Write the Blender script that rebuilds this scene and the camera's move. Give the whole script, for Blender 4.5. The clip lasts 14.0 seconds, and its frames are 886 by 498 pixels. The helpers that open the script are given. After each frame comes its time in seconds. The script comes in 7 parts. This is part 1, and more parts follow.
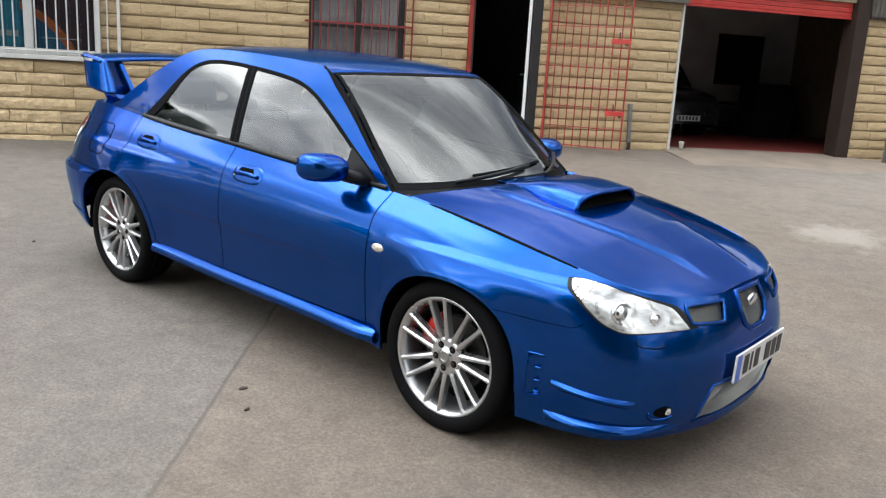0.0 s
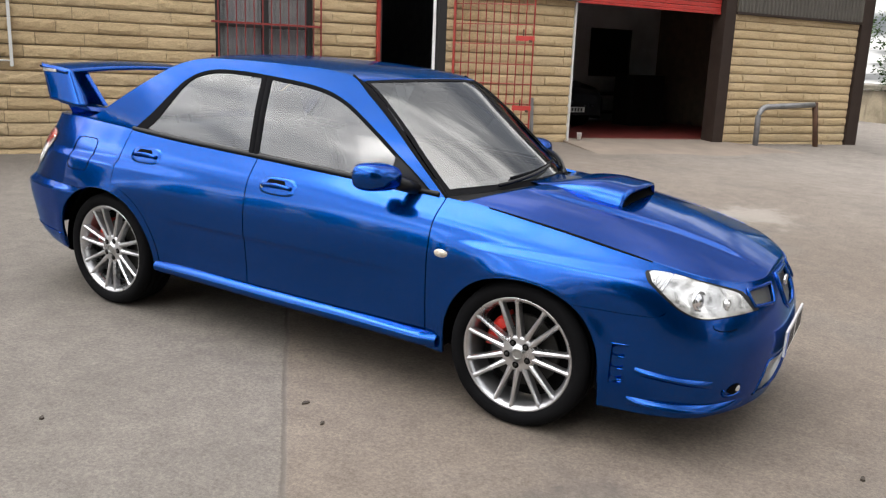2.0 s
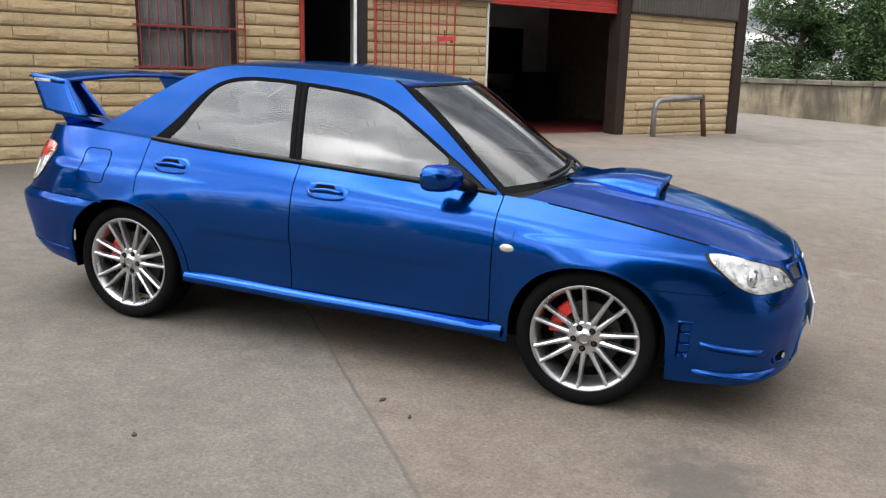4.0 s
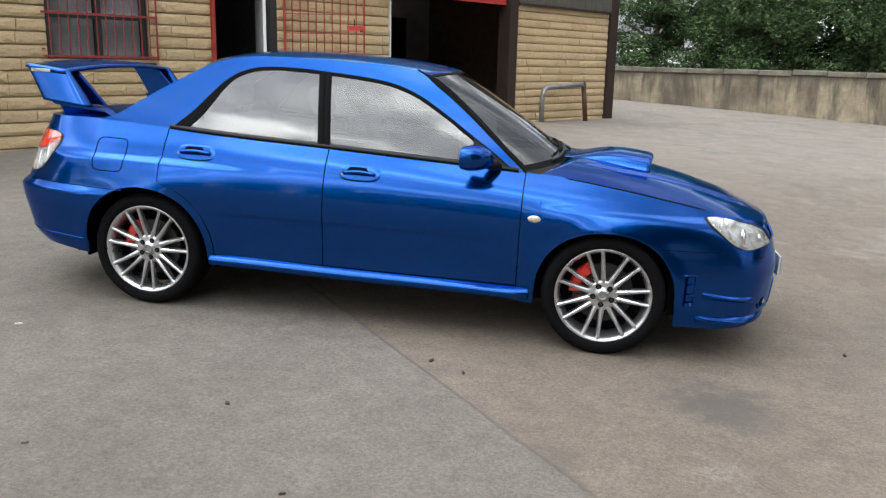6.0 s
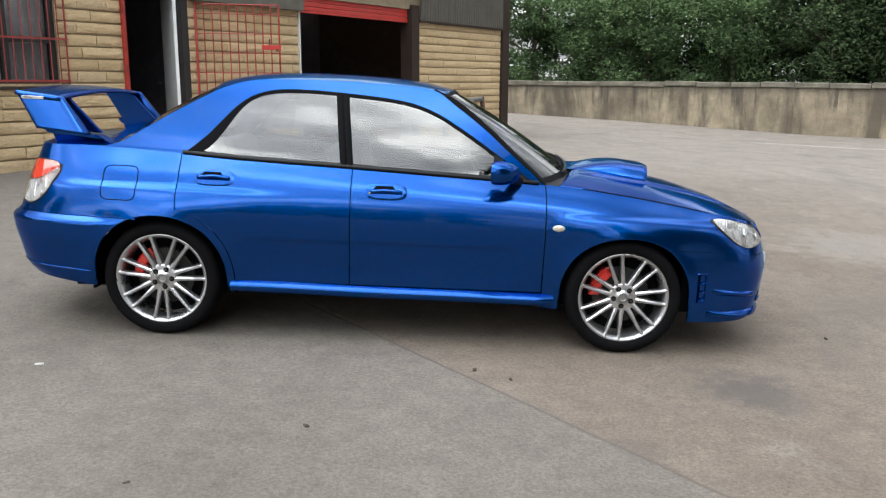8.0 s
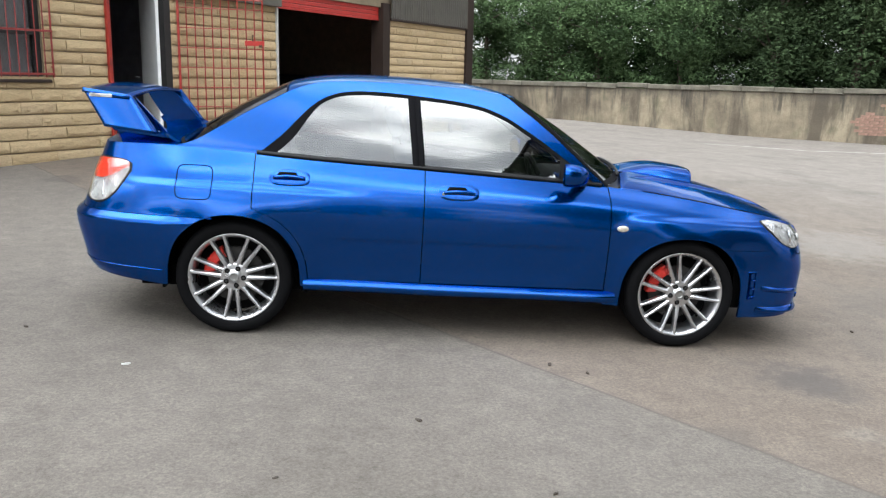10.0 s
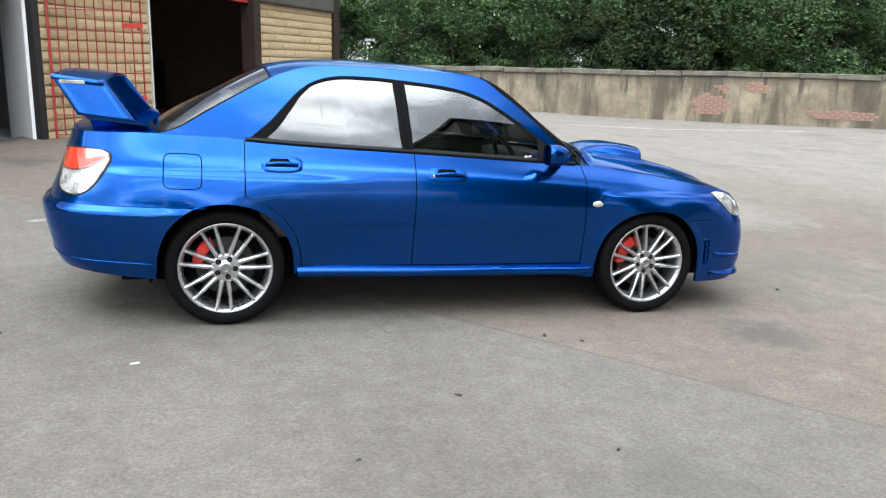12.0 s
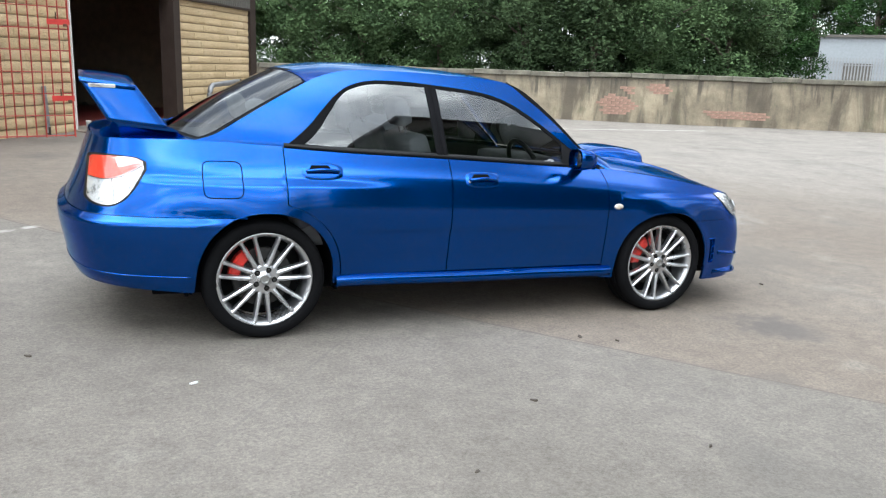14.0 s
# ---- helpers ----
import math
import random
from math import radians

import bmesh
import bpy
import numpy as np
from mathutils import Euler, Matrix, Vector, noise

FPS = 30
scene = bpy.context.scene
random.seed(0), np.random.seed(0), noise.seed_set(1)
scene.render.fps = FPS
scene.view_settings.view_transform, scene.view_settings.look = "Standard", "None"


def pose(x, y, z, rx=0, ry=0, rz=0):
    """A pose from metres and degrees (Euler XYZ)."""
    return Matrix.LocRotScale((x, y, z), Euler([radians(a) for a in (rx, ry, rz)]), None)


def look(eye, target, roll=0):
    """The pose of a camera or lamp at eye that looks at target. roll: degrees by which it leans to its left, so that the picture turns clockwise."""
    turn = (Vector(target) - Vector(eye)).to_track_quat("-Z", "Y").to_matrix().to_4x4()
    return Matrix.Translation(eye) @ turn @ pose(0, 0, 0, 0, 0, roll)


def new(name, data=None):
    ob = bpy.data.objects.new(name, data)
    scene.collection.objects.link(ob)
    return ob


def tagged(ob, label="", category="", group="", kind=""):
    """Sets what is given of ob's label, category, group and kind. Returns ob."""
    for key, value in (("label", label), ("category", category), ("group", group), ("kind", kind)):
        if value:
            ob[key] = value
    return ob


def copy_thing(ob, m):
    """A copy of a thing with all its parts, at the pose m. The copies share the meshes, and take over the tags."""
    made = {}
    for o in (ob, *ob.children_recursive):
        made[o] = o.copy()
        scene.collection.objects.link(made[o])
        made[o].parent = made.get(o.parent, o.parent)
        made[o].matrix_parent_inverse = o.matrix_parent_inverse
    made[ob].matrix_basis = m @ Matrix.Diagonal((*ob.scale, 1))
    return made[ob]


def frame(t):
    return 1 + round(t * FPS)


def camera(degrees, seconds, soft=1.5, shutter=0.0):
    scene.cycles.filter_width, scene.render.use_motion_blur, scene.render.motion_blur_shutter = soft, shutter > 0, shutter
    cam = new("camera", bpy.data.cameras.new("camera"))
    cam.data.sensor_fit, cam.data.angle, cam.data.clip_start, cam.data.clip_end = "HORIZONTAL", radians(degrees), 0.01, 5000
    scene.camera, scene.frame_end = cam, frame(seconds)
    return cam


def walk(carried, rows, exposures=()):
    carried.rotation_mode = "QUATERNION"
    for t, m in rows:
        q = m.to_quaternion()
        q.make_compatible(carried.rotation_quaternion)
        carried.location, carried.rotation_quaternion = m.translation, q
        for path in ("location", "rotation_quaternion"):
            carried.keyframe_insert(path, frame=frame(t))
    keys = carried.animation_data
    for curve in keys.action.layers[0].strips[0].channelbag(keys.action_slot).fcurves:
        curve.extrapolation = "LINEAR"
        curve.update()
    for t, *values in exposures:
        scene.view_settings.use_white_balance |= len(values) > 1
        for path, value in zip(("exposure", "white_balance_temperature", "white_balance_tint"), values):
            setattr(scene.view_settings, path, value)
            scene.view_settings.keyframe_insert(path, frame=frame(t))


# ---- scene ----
cam = camera(57.0, 14.0, soft=1.25)
PATH = [
    (0, (3.238, -3.231, 1.406), (1.993, -1.729, 0.969), 3.3),
    (0.5, (3.12, -3.395, 1.414), (1.955, -1.832, 0.967), 3.4),
    (1, (2.925, -3.481, 1.408), (1.816, -1.878, 0.959), 2.8),
    (1.5, (2.746, -3.583, 1.414), (1.667, -1.96, 0.966), 2.4),
    (2, (2.578, -3.798, 1.426), (1.621, -2.097, 0.991), 2.2),
    (2.5, (2.413, -3.928, 1.424), (1.556, -2.176, 0.979), 2.9),
    (3, (2.208, -4.014, 1.425), (1.407, -2.241, 0.962), 2.3),
    (3.2, (2.14, -4.067, 1.433), (1.361, -2.283, 0.974), 2.2),
    (5.3, (1.416, -4.8, 1.429), (0.996, -2.892, 1.0), 0.6),
    (5.5, (1.343, -4.872, 1.433), (0.967, -2.96, 0.984), 0.9),
    (6, (1.151, -4.934, 1.422), (0.817, -3.014, 0.973), 1.3),
    (6.5, (0.946, -4.939, 1.435), (0.649, -3.005, 1.018), -0.2),
    (7, (0.73, -4.998, 1.428), (0.496, -3.055, 1.013), 0.4),
    (7.5, (0.53, -5.112, 1.45), (0.42, -3.161, 1.022), 0.3),
    (8, (0.324, -5.141, 1.433), (0.307, -3.184, 1.024), 0.3),
    (8.5, (0.095, -5.172, 1.442), (0.121, -3.214, 1.038), 0.5),
    (8.7, (0.015, -5.198, 1.447), (0.038, -3.239, 1.048), 0.4),
    (10.8, (-0.798, -5.274, 1.469), (-0.508, -3.342, 1.042), 1.3),
    (11, (-0.903, -5.288, 1.455), (-0.579, -3.361, 1.026), 1.1),
    (11.5, (-1.122, -5.301, 1.466), (-0.694, -3.397, 1.028), 1.6),
    (12, (-1.301, -5.212, 1.452), (-0.764, -3.338, 1.008), 1.2),
    (12.5, (-1.449, -5.135, 1.447), (-0.885, -3.267, 1.008), 1.0),
    (13, (-1.687, -5.113, 1.464), (-1.053, -3.273, 1.003), 0.9),
    (13.5, (-1.907, -5.052, 1.465), (-1.203, -3.237, 1.008), 0.9),
    (14, (-2.073, -4.91, 1.464), (-1.279, -3.128, 1.024), 1.7),
]
walk(cam, [(t, look(eye, target, roll)) for t, eye, target, roll in PATH], exposures=[(0, -0.13, 6300, 8), (1, -0.20, 6350, 8), (2.5, -0.20, 6600, 12), (5.5, -0.32, 6300, 8), (6.5, -0.34, 6300, 8), (8.5, -0.22, 6250, 8), (11, 0.02, 6050, 6), (14, 0.15, 5950, 5)])

# ---- light ----
SUN_ELEVATION, SUN_ROTATION = radians(42), radians(215)
world = bpy.data.worlds.new("world")
scene.world = world
world.use_nodes = True
wn = world.node_tree.nodes
wl = world.node_tree.links
sky = wn.new("ShaderNodeTexSky")
sky.sky_type = "NISHITA"
sky.sun_disc = False
sky.sun_elevation, sky.sun_rotation = SUN_ELEVATION, SUN_ROTATION
# a broken cloud deck: grey-white streaks over the sky, flattened towards the horizon
geo = wn.new("ShaderNodeTexCoord")
sep = wn.new("ShaderNodeSeparateXYZ")
wl.new(geo.outputs["Generated"], sep.inputs[0])
lift = wn.new("ShaderNodeMath"); lift.operation = "ADD"; lift.inputs[1].default_value = 0.12
lift2 = wn.new("ShaderNodeMath"); lift2.operation = "MAXIMUM"; lift2.inputs[1].default_value = 0.06
wl.new(sep.outputs[2], lift.inputs[0]); wl.new(lift.outputs[0], lift2.inputs[0])
flat = wn.new("ShaderNodeVectorMath"); flat.operation = "DIVIDE"
comb = wn.new("ShaderNodeCombineXYZ")
wl.new(lift2.outputs[0], comb.inputs[0]); wl.new(lift2.outputs[0], comb.inputs[1]); comb.inputs[2].default_value = 1.0
wl.new(geo.outputs["Generated"], flat.inputs[0]); wl.new(comb.outputs[0], flat.inputs[1])
cloud = wn.new("ShaderNodeTexNoise"); cloud.inputs["Scale"].default_value = 1.35
cloud.inputs["Detail"].default_value = 5; cloud.inputs["Roughness"].default_value = 0.52; cloud.inputs["Distortion"].default_value = 0.2
drift = wn.new("ShaderNodeVectorMath"); drift.operation = "ADD"; drift.inputs[1].default_value = (9.1, -3.7, 0.0)
wl.new(flat.outputs[0], drift.inputs[0]); wl.new(drift.outputs[0], cloud.inputs["Vector"])
ramp = wn.new("ShaderNodeValToRGB")
for place, shade in ((0.38, (3.8, 4.0, 4.4, 1)), (0.50, (8.6, 8.7, 8.8, 1)), (0.60, (24.0, 23.8, 23.4, 1))):
    stop = ramp.color_ramp.elements.new(place)
    stop.color = shade
ramp.color_ramp.elements.remove(ramp.color_ramp.elements[0])
ramp.color_ramp.elements.remove(ramp.color_ramp.elements[-1])
wl.new(cloud.outputs["Fac"], ramp.inputs[0])
# the deck is brighter round the hidden sun
SUN_WAY = Vector((math.sin(SUN_ROTATION) * math.cos(SUN_ELEVATION), math.cos(SUN_ROTATION) * math.cos(SUN_ELEVATION), math.sin(SUN_ELEVATION)))
near_sun = wn.new("ShaderNodeVectorMath"); near_sun.operation = "DOT_PRODUCT"
near_sun.inputs[1].default_value = SUN_WAY
wl.new(geo.outputs["Generated"], near_sun.inputs[0])
halo = wn.new("ShaderNodeMapRange"); halo.interpolation_type = "SMOOTHSTEP"
for key, value in (("From Min", 0.35), ("From Max", 1.0), ("To Min", 1.0), ("To Max", 2.8)):
    halo.inputs[key].default_value = value
wl.new(near_sun.outputs["Value"], halo.inputs["Value"])
# and an overcast sky grows brighter from the horizon to the zenith
zenith = wn.new("ShaderNodeMapRange")
for key, value in (("From Min", 0.0), ("From Max", 0.95), ("To Min", 0.62), ("To Max", 2.2)):
    zenith.inputs[key].default_value = value
wl.new(sep.outputs[2], zenith.inputs["Value"])
both = wn.new("ShaderNodeMath"); both.operation = "MULTIPLY"
wl.new(zenith.outputs[0], both.inputs[0]); wl.new(halo.outputs[0], both.inputs[1])
bright = wn.new("ShaderNodeVectorMath"); bright.operation = "SCALE"
wl.new(ramp.outputs[0], bright.inputs[0]); wl.new(both.outputs[0], bright.inputs["Scale"])
mixs = wn.new("ShaderNodeMix"); mixs.data_type = "RGBA"; mixs.inputs["Factor"].default_value = 0.88
wl.new(sky.outputs[0], mixs.inputs["A"]); wl.new(bright.outputs[0], mixs.inputs["B"])
bg = wn["Background"]
bg.inputs["Strength"].default_value = 0.104
wl.new(mixs.outputs["Result"], bg.inputs["Color"])

sun_data = bpy.data.lights.new("sun", "SUN")
sun_data.energy, sun_data.angle, sun_data.color = 0.5, radians(80), (1.0, 0.97, 0.93)
sun = new("sun", sun_data)
sun.matrix_world = look(SUN_WAY * 30, (0, 0, 0))

# ---- materials ----
class Mat:
    """A small wrapper round one node material."""

    def __init__(self, name, base=(0.5, 0.5, 0.5), rough=0.6, metal=0.0, **more):
        self.m = bpy.data.materials.new(name)
        self.m.use_nodes = True
        self.n, self.l = self.m.node_tree.nodes, self.m.node_tree.links
        self.p = self.n["Principled BSDF"]
        self.p.inputs["Base Color"].default_value = (*base, 1)
        self.p.inputs["Roughness"].default_value = rough
        self.p.inputs["Metallic"].default_value = metal
        for key, value in more.items():
            self.p.inputs[key.replace("_", " ")].default_value = value
        self.base = base
        self.xyz = None

    def coords(self, kind="Object"):
        if self.xyz is None:
            self.xyz = self.n.new("ShaderNodeTexCoord").outputs[kind]
        return self.xyz

    def noise(self, scale, detail=4, rough=0.55, stretch=None, distortion=0.0):
        t = self.n.new("ShaderNodeTexNoise")
        t.inputs["Scale"].default_value, t.inputs["Detail"].default_value = scale, detail
        t.inputs["Roughness"].default_value, t.inputs["Distortion"].default_value = rough, distortion
        v = self.coords()
        if stretch:
            k = self.n.new("ShaderNodeVectorMath")
            k.operation = "MULTIPLY"
            k.inputs[1].default_value = stretch
            self.l.new(v, k.inputs[0])
            v = k.outputs[0]
        self.l.new(v, t.inputs["Vector"])
        return t.outputs["Fac"]

    def ramp(self, fac, stops):
        r = self.n.new("ShaderNodeValToRGB")
        e = r.color_ramp.elements
        while len(e) < len(stops):
            e.new(0.5)
        for el, (at, c) in zip(e, stops):
            el.position = at
            el.color = (*c, 1) if len(c) == 3 else c
        self.l.new(fac, r.inputs[0])
        return r.outputs[0]

    def step(self, fac, lo, hi):
        r = self.n.new("ShaderNodeMapRange")
        r.interpolation_type = "SMOOTHSTEP"
        r.inputs["From Min"].default_value, r.inputs["From Max"].default_value = lo, hi
        self.l.new(fac, r.inputs["Value"])
        return r.outputs[0]

    def math(self, op, a, b=0.0):
        r = self.n.new("ShaderNodeMath")
        r.operation = op
        for i, v in ((0, a), (1, b)):
            if hasattr(v, "links"):
                self.l.new(v, r.inputs[i])
            else:
                r.inputs[i].default_value = v
        return r.outputs[0]

    def mix(self, fac, a, b, mode="MIX"):
        r = self.n.new("ShaderNodeMix")
        r.data_type, r.blend_type = "RGBA", mode
        for key, v in (("Factor", fac), ("A", a), ("B", b)):
            if hasattr(v, "links"):
                self.l.new(v, r.inputs[key])
            else:
                r.inputs[key].default_value = v if key == "Factor" else (*v, 1)
        return r.outputs["Result"]

    def hue(self, colour, value):
        """Scales a colour by a value."""
        r = self.n.new("ShaderNodeVectorMath")
        r.operation = "SCALE"
        self.l.new(colour, r.inputs[0])
        self.l.new(value, r.inputs["Scale"])
        return r.outputs[0]

    def rand(self, lo, hi, island=False):
        if island:
            o = self.n.new("ShaderNodeNewGeometry").outputs["Random Per Island"]
        else:
            o = self.n.new("ShaderNodeObjectInfo").outputs["Random"]
        r = self.n.new("ShaderNodeMapRange")
        r.inputs["To Min"].default_value, r.inputs["To Max"].default_value = lo, hi
        self.l.new(o, r.inputs["Value"])
        return r.outputs[0]

    def colour(self, out):
        self.l.new(out, self.p.inputs["Base Color"])
        return self

    def rough(self, out):
        self.l.new(out, self.p.inputs["Roughness"])
        return self

    def bump(self, height, strength=0.3, distance=0.01):
        b = self.n.new("ShaderNodeBump")
        b.inputs["Strength"].default_value, b.inputs["Distance"].default_value = strength, distance
        self.l.new(height, b.inputs["Height"])
        self.l.new(b.outputs[0], self.p.inputs["Normal"])
        return self


def worn(name, base, rough=0.6, metal=0.0, vary=0.25, scale=6.0, fine=60.0, relief=0.15, **more):
    """A surface with variation at two scales."""
    m = Mat(name, base, rough, metal, **more)
    big = m.noise(scale, 3)
    small = m.noise(fine, 3)
    mixed = m.math("ADD", m.math("MULTIPLY", big, 0.65), m.math("MULTIPLY", small, 0.35))
    lo, hi = tuple(c * (1 - vary) for c in base), tuple(min(1, c * (1 + vary)) for c in base)
    m.colour(m.ramp(mixed, [(0.3, lo), (0.7, hi)]))
    r = m.n.new("ShaderNodeMapRange")
    r.inputs["To Min"].default_value, r.inputs["To Max"].default_value = max(0.02, rough - 0.08), min(1, rough + 0.08)
    m.l.new(big, r.inputs["Value"])
    m.rough(r.outputs[0])
    if relief:
        m.bump(small, relief, 0.004)
    return m.m


# yard surface: grey coarse asphalt one side of a joint, browner worn concrete on the other
def ground_material():
    m = Mat("yard_surface", (0.123, 0.115, 0.107), 0.85)
    sep = m.n.new("ShaderNodeSeparateXYZ")
    m.l.new(m.coords(), sep.inputs[0])
    x, y = sep.outputs[0], sep.outputs[1]
    wob = m.math("MULTIPLY", m.math("SUBTRACT", m.noise(2.2, 4), 0.5), 0.05)

    def line(ax, ay, bx, by):
        length = math.hypot(bx - ax, by - ay)
        nx, ny = -(by - ay) / length, (bx - ax) / length
        d = m.math("ADD", m.math("MULTIPLY", x, nx), m.math("MULTIPLY", y, ny))
        return m.math("ADD", m.math("SUBTRACT", d, nx * ax + ny * ay), wob)

    big, mid, fine, grit = m.noise(0.45, 4), m.noise(2.6, 5), m.noise(60, 4), m.noise(150, 3, 0.7)
    brown = m.ramp(big, [(0.3, (0.119, 0.0958, 0.0766)), (0.7, (0.167, 0.14, 0.116))])
    grey = m.ramp(big, [(0.3, (0.11, 0.0978, 0.0846)), (0.7, (0.161, 0.145, 0.129))])
    j1 = line(-0.17, -0.58, 0.95, -1.92)
    side = m.step(j1, -0.03, 0.03)
    col = m.mix(side, grey, brown)
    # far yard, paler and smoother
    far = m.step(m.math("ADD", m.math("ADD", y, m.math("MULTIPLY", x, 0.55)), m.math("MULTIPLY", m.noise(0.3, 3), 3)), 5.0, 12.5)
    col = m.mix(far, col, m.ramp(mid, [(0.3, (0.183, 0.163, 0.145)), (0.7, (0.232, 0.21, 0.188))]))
    blot = m.step(m.noise(0.9, 5, 0.6), 0.52, 0.68)
    col = m.mix(m.math("MULTIPLY", blot, 0.45), col, (0.105, 0.0935, 0.0828))
    pale = m.step(m.noise(1.3, 5, 0.65, (1, 1, 3)), 0.6, 0.72)
    col = m.mix(m.math("MULTIPLY", pale, 0.25), col, (0.284, 0.265, 0.242))
    dapple = m.ramp(m.noise(7.5, 5, 0.7), [(0.3, (0.77, 0.755, 0.74)), (0.7, (1.10, 1.085, 1.07))])
    col = m.mix(1.0, col, dapple, "MULTIPLY")
    tar = m.step(m.noise(0.55, 6, 0.72, (1.0, 0.45, 1.0), 0.8), 0.56, 0.70)
    col = m.mix(m.math("MULTIPLY", tar, 0.35), col, (0.08, 0.0724, 0.0651))
    speck = m.ramp(m.math("ADD", m.math("MULTIPLY", fine, 0.45), m.math("MULTIPLY", grit, 0.55)), [(0.36, (0.60, 0.595, 0.59)), (0.64, (1.15, 1.14, 1.13))])
    col = m.mix(1.0, col, speck, "MULTIPLY")

    def spot(cx, cy, r, amount, tint):
        nonlocal col
        dx, dy = m.math("SUBTRACT", x, cx), m.math("SUBTRACT", y, cy)
        d = m.math("SQRT", m.math("ADD", m.math("MULTIPLY", dx, dx), m.math("MULTIPLY", dy, dy)))
        d = m.math("ADD", d, m.math("MULTIPLY", m.math("SUBTRACT", m.noise(5.0, 4, 0.7), 0.5), r * 1.8))
        f = m.step(d, r, r * 0.3)
        col = m.mix(m.math("MULTIPLY", f, amount), col, tint)

    spot(1.82, -1.31, 0.36, 0.75, (0.0554, 0.0483, 0.0443))
    spot(-3.3, 4.8, 0.42, 0.6, (0.045, 0.04, 0.036))
    spot(-3.9, 3.9, 0.30, 0.5, (0.05, 0.045, 0.04))
    spot(-2.5, 5.6, 0.35, 0.45, (0.055, 0.05, 0.045))
    spot(0.3, -2.9, 0.5, 0.18, (0.07, 0.063, 0.056))
    spot(3.4, 0.3, 0.7, 0.35, (0.07, 0.063, 0.056))
    spot(1.1, -2.03, 0.14, 0.4, (0.0616, 0.0543, 0.0473))
    spot(1.35, 4.62, 0.5, 0.4, (0.308, 0.286, 0.254))
    spot(4.2, 2.4, 1.0, 0.2, (0.308, 0.302, 0.29))
    crack = m.math("MULTIPLY", m.step(m.math("ABSOLUTE", j1), 0.016, 0.002), m.step(m.noise(1.7, 3), 0.22, 0.50))
    crack = m.math("MULTIPLY", crack, 0.75)
    col = m.mix(crack, col, (0.0739, 0.0633, 0.0532))
    def stripe(ax, ay, bx, by, half, amount):
        nonlocal col
        across = m.math("ABSOLUTE", line(ax, ay, bx, by))
        length = math.hypot(bx - ax, by - ay)
        ex, ey = (bx - ax) / length, (by - ay) / length
        along = m.math("ADD", m.math("MULTIPLY", x, ex), m.math("MULTIPLY", y, ey))
        mid_way = ex * (ax + bx) / 2 + ey * (ay + by) / 2
        ends = m.step(m.math("ABSOLUTE", m.math("SUBTRACT", along, mid_way)), length / 2, length / 2 - 0.1)
        f = m.math("MULTIPLY", m.math("MULTIPLY", m.step(across, half, half * 0.6), ends), m.step(m.noise(6.0, 4), 0.34, 0.55))
        col = m.mix(m.math("MULTIPLY", f, amount), col, (0.407, 0.392, 0.367))

    # worn painted lines
    stripe(7.0, 13.6, 13.2, 12.3, 0.09, 0.75)
    stripe(-2.80, 1.96, -2.40, 2.20, 0.045, 0.45)
    j2 = line(-1.5, -1.75, -0.8, -0.86)
    crack2 = m.math("MULTIPLY", m.step(m.math("ABSOLUTE", j2), 0.012, 0.002), m.math("MULTIPLY", m.step(x, -0.6, -0.9), 0.35))
    col = m.mix(crack2, col, (0.08, 0.0724, 0.0651))
    m.colour(col)
    m.bump(m.math("ADD", m.math("ADD", m.math("MULTIPLY", grit, 0.5), fine), m.math("MULTIPLY", crack, -2)), 0.35, 0.006)
    return m.m


def stone_material():
    m = Mat("split_stone", (0.355, 0.284, 0.177), 0.9)
    tone = m.rand(0.0, 1.0)
    base = m.ramp(tone, [(0.0, (0.53, 0.40, 0.235)), (0.35, (0.58, 0.445, 0.265)), (0.7, (0.61, 0.47, 0.285)), (1.0, (0.56, 0.435, 0.275))])
    big, mid, fine = m.noise(3.0, 4), m.noise(16, 5, 0.65), m.noise(90, 3)
    col = m.mix(1.0, base, m.ramp(mid, [(0.3, (0.72, 0.70, 0.67)), (0.65, (1.12, 1.1, 1.06))]), "MULTIPLY")
    col = m.mix(m.math("MULTIPLY", m.step(big, 0.55, 0.75), 0.35), col, (0.17, 0.128, 0.0781))
    m.colour(col)
    m.bump(m.math("ADD", m.math("MULTIPLY", mid, 1.0), m.math("MULTIPLY", fine, 0.4)), 0.9, 0.02)
    return m.m


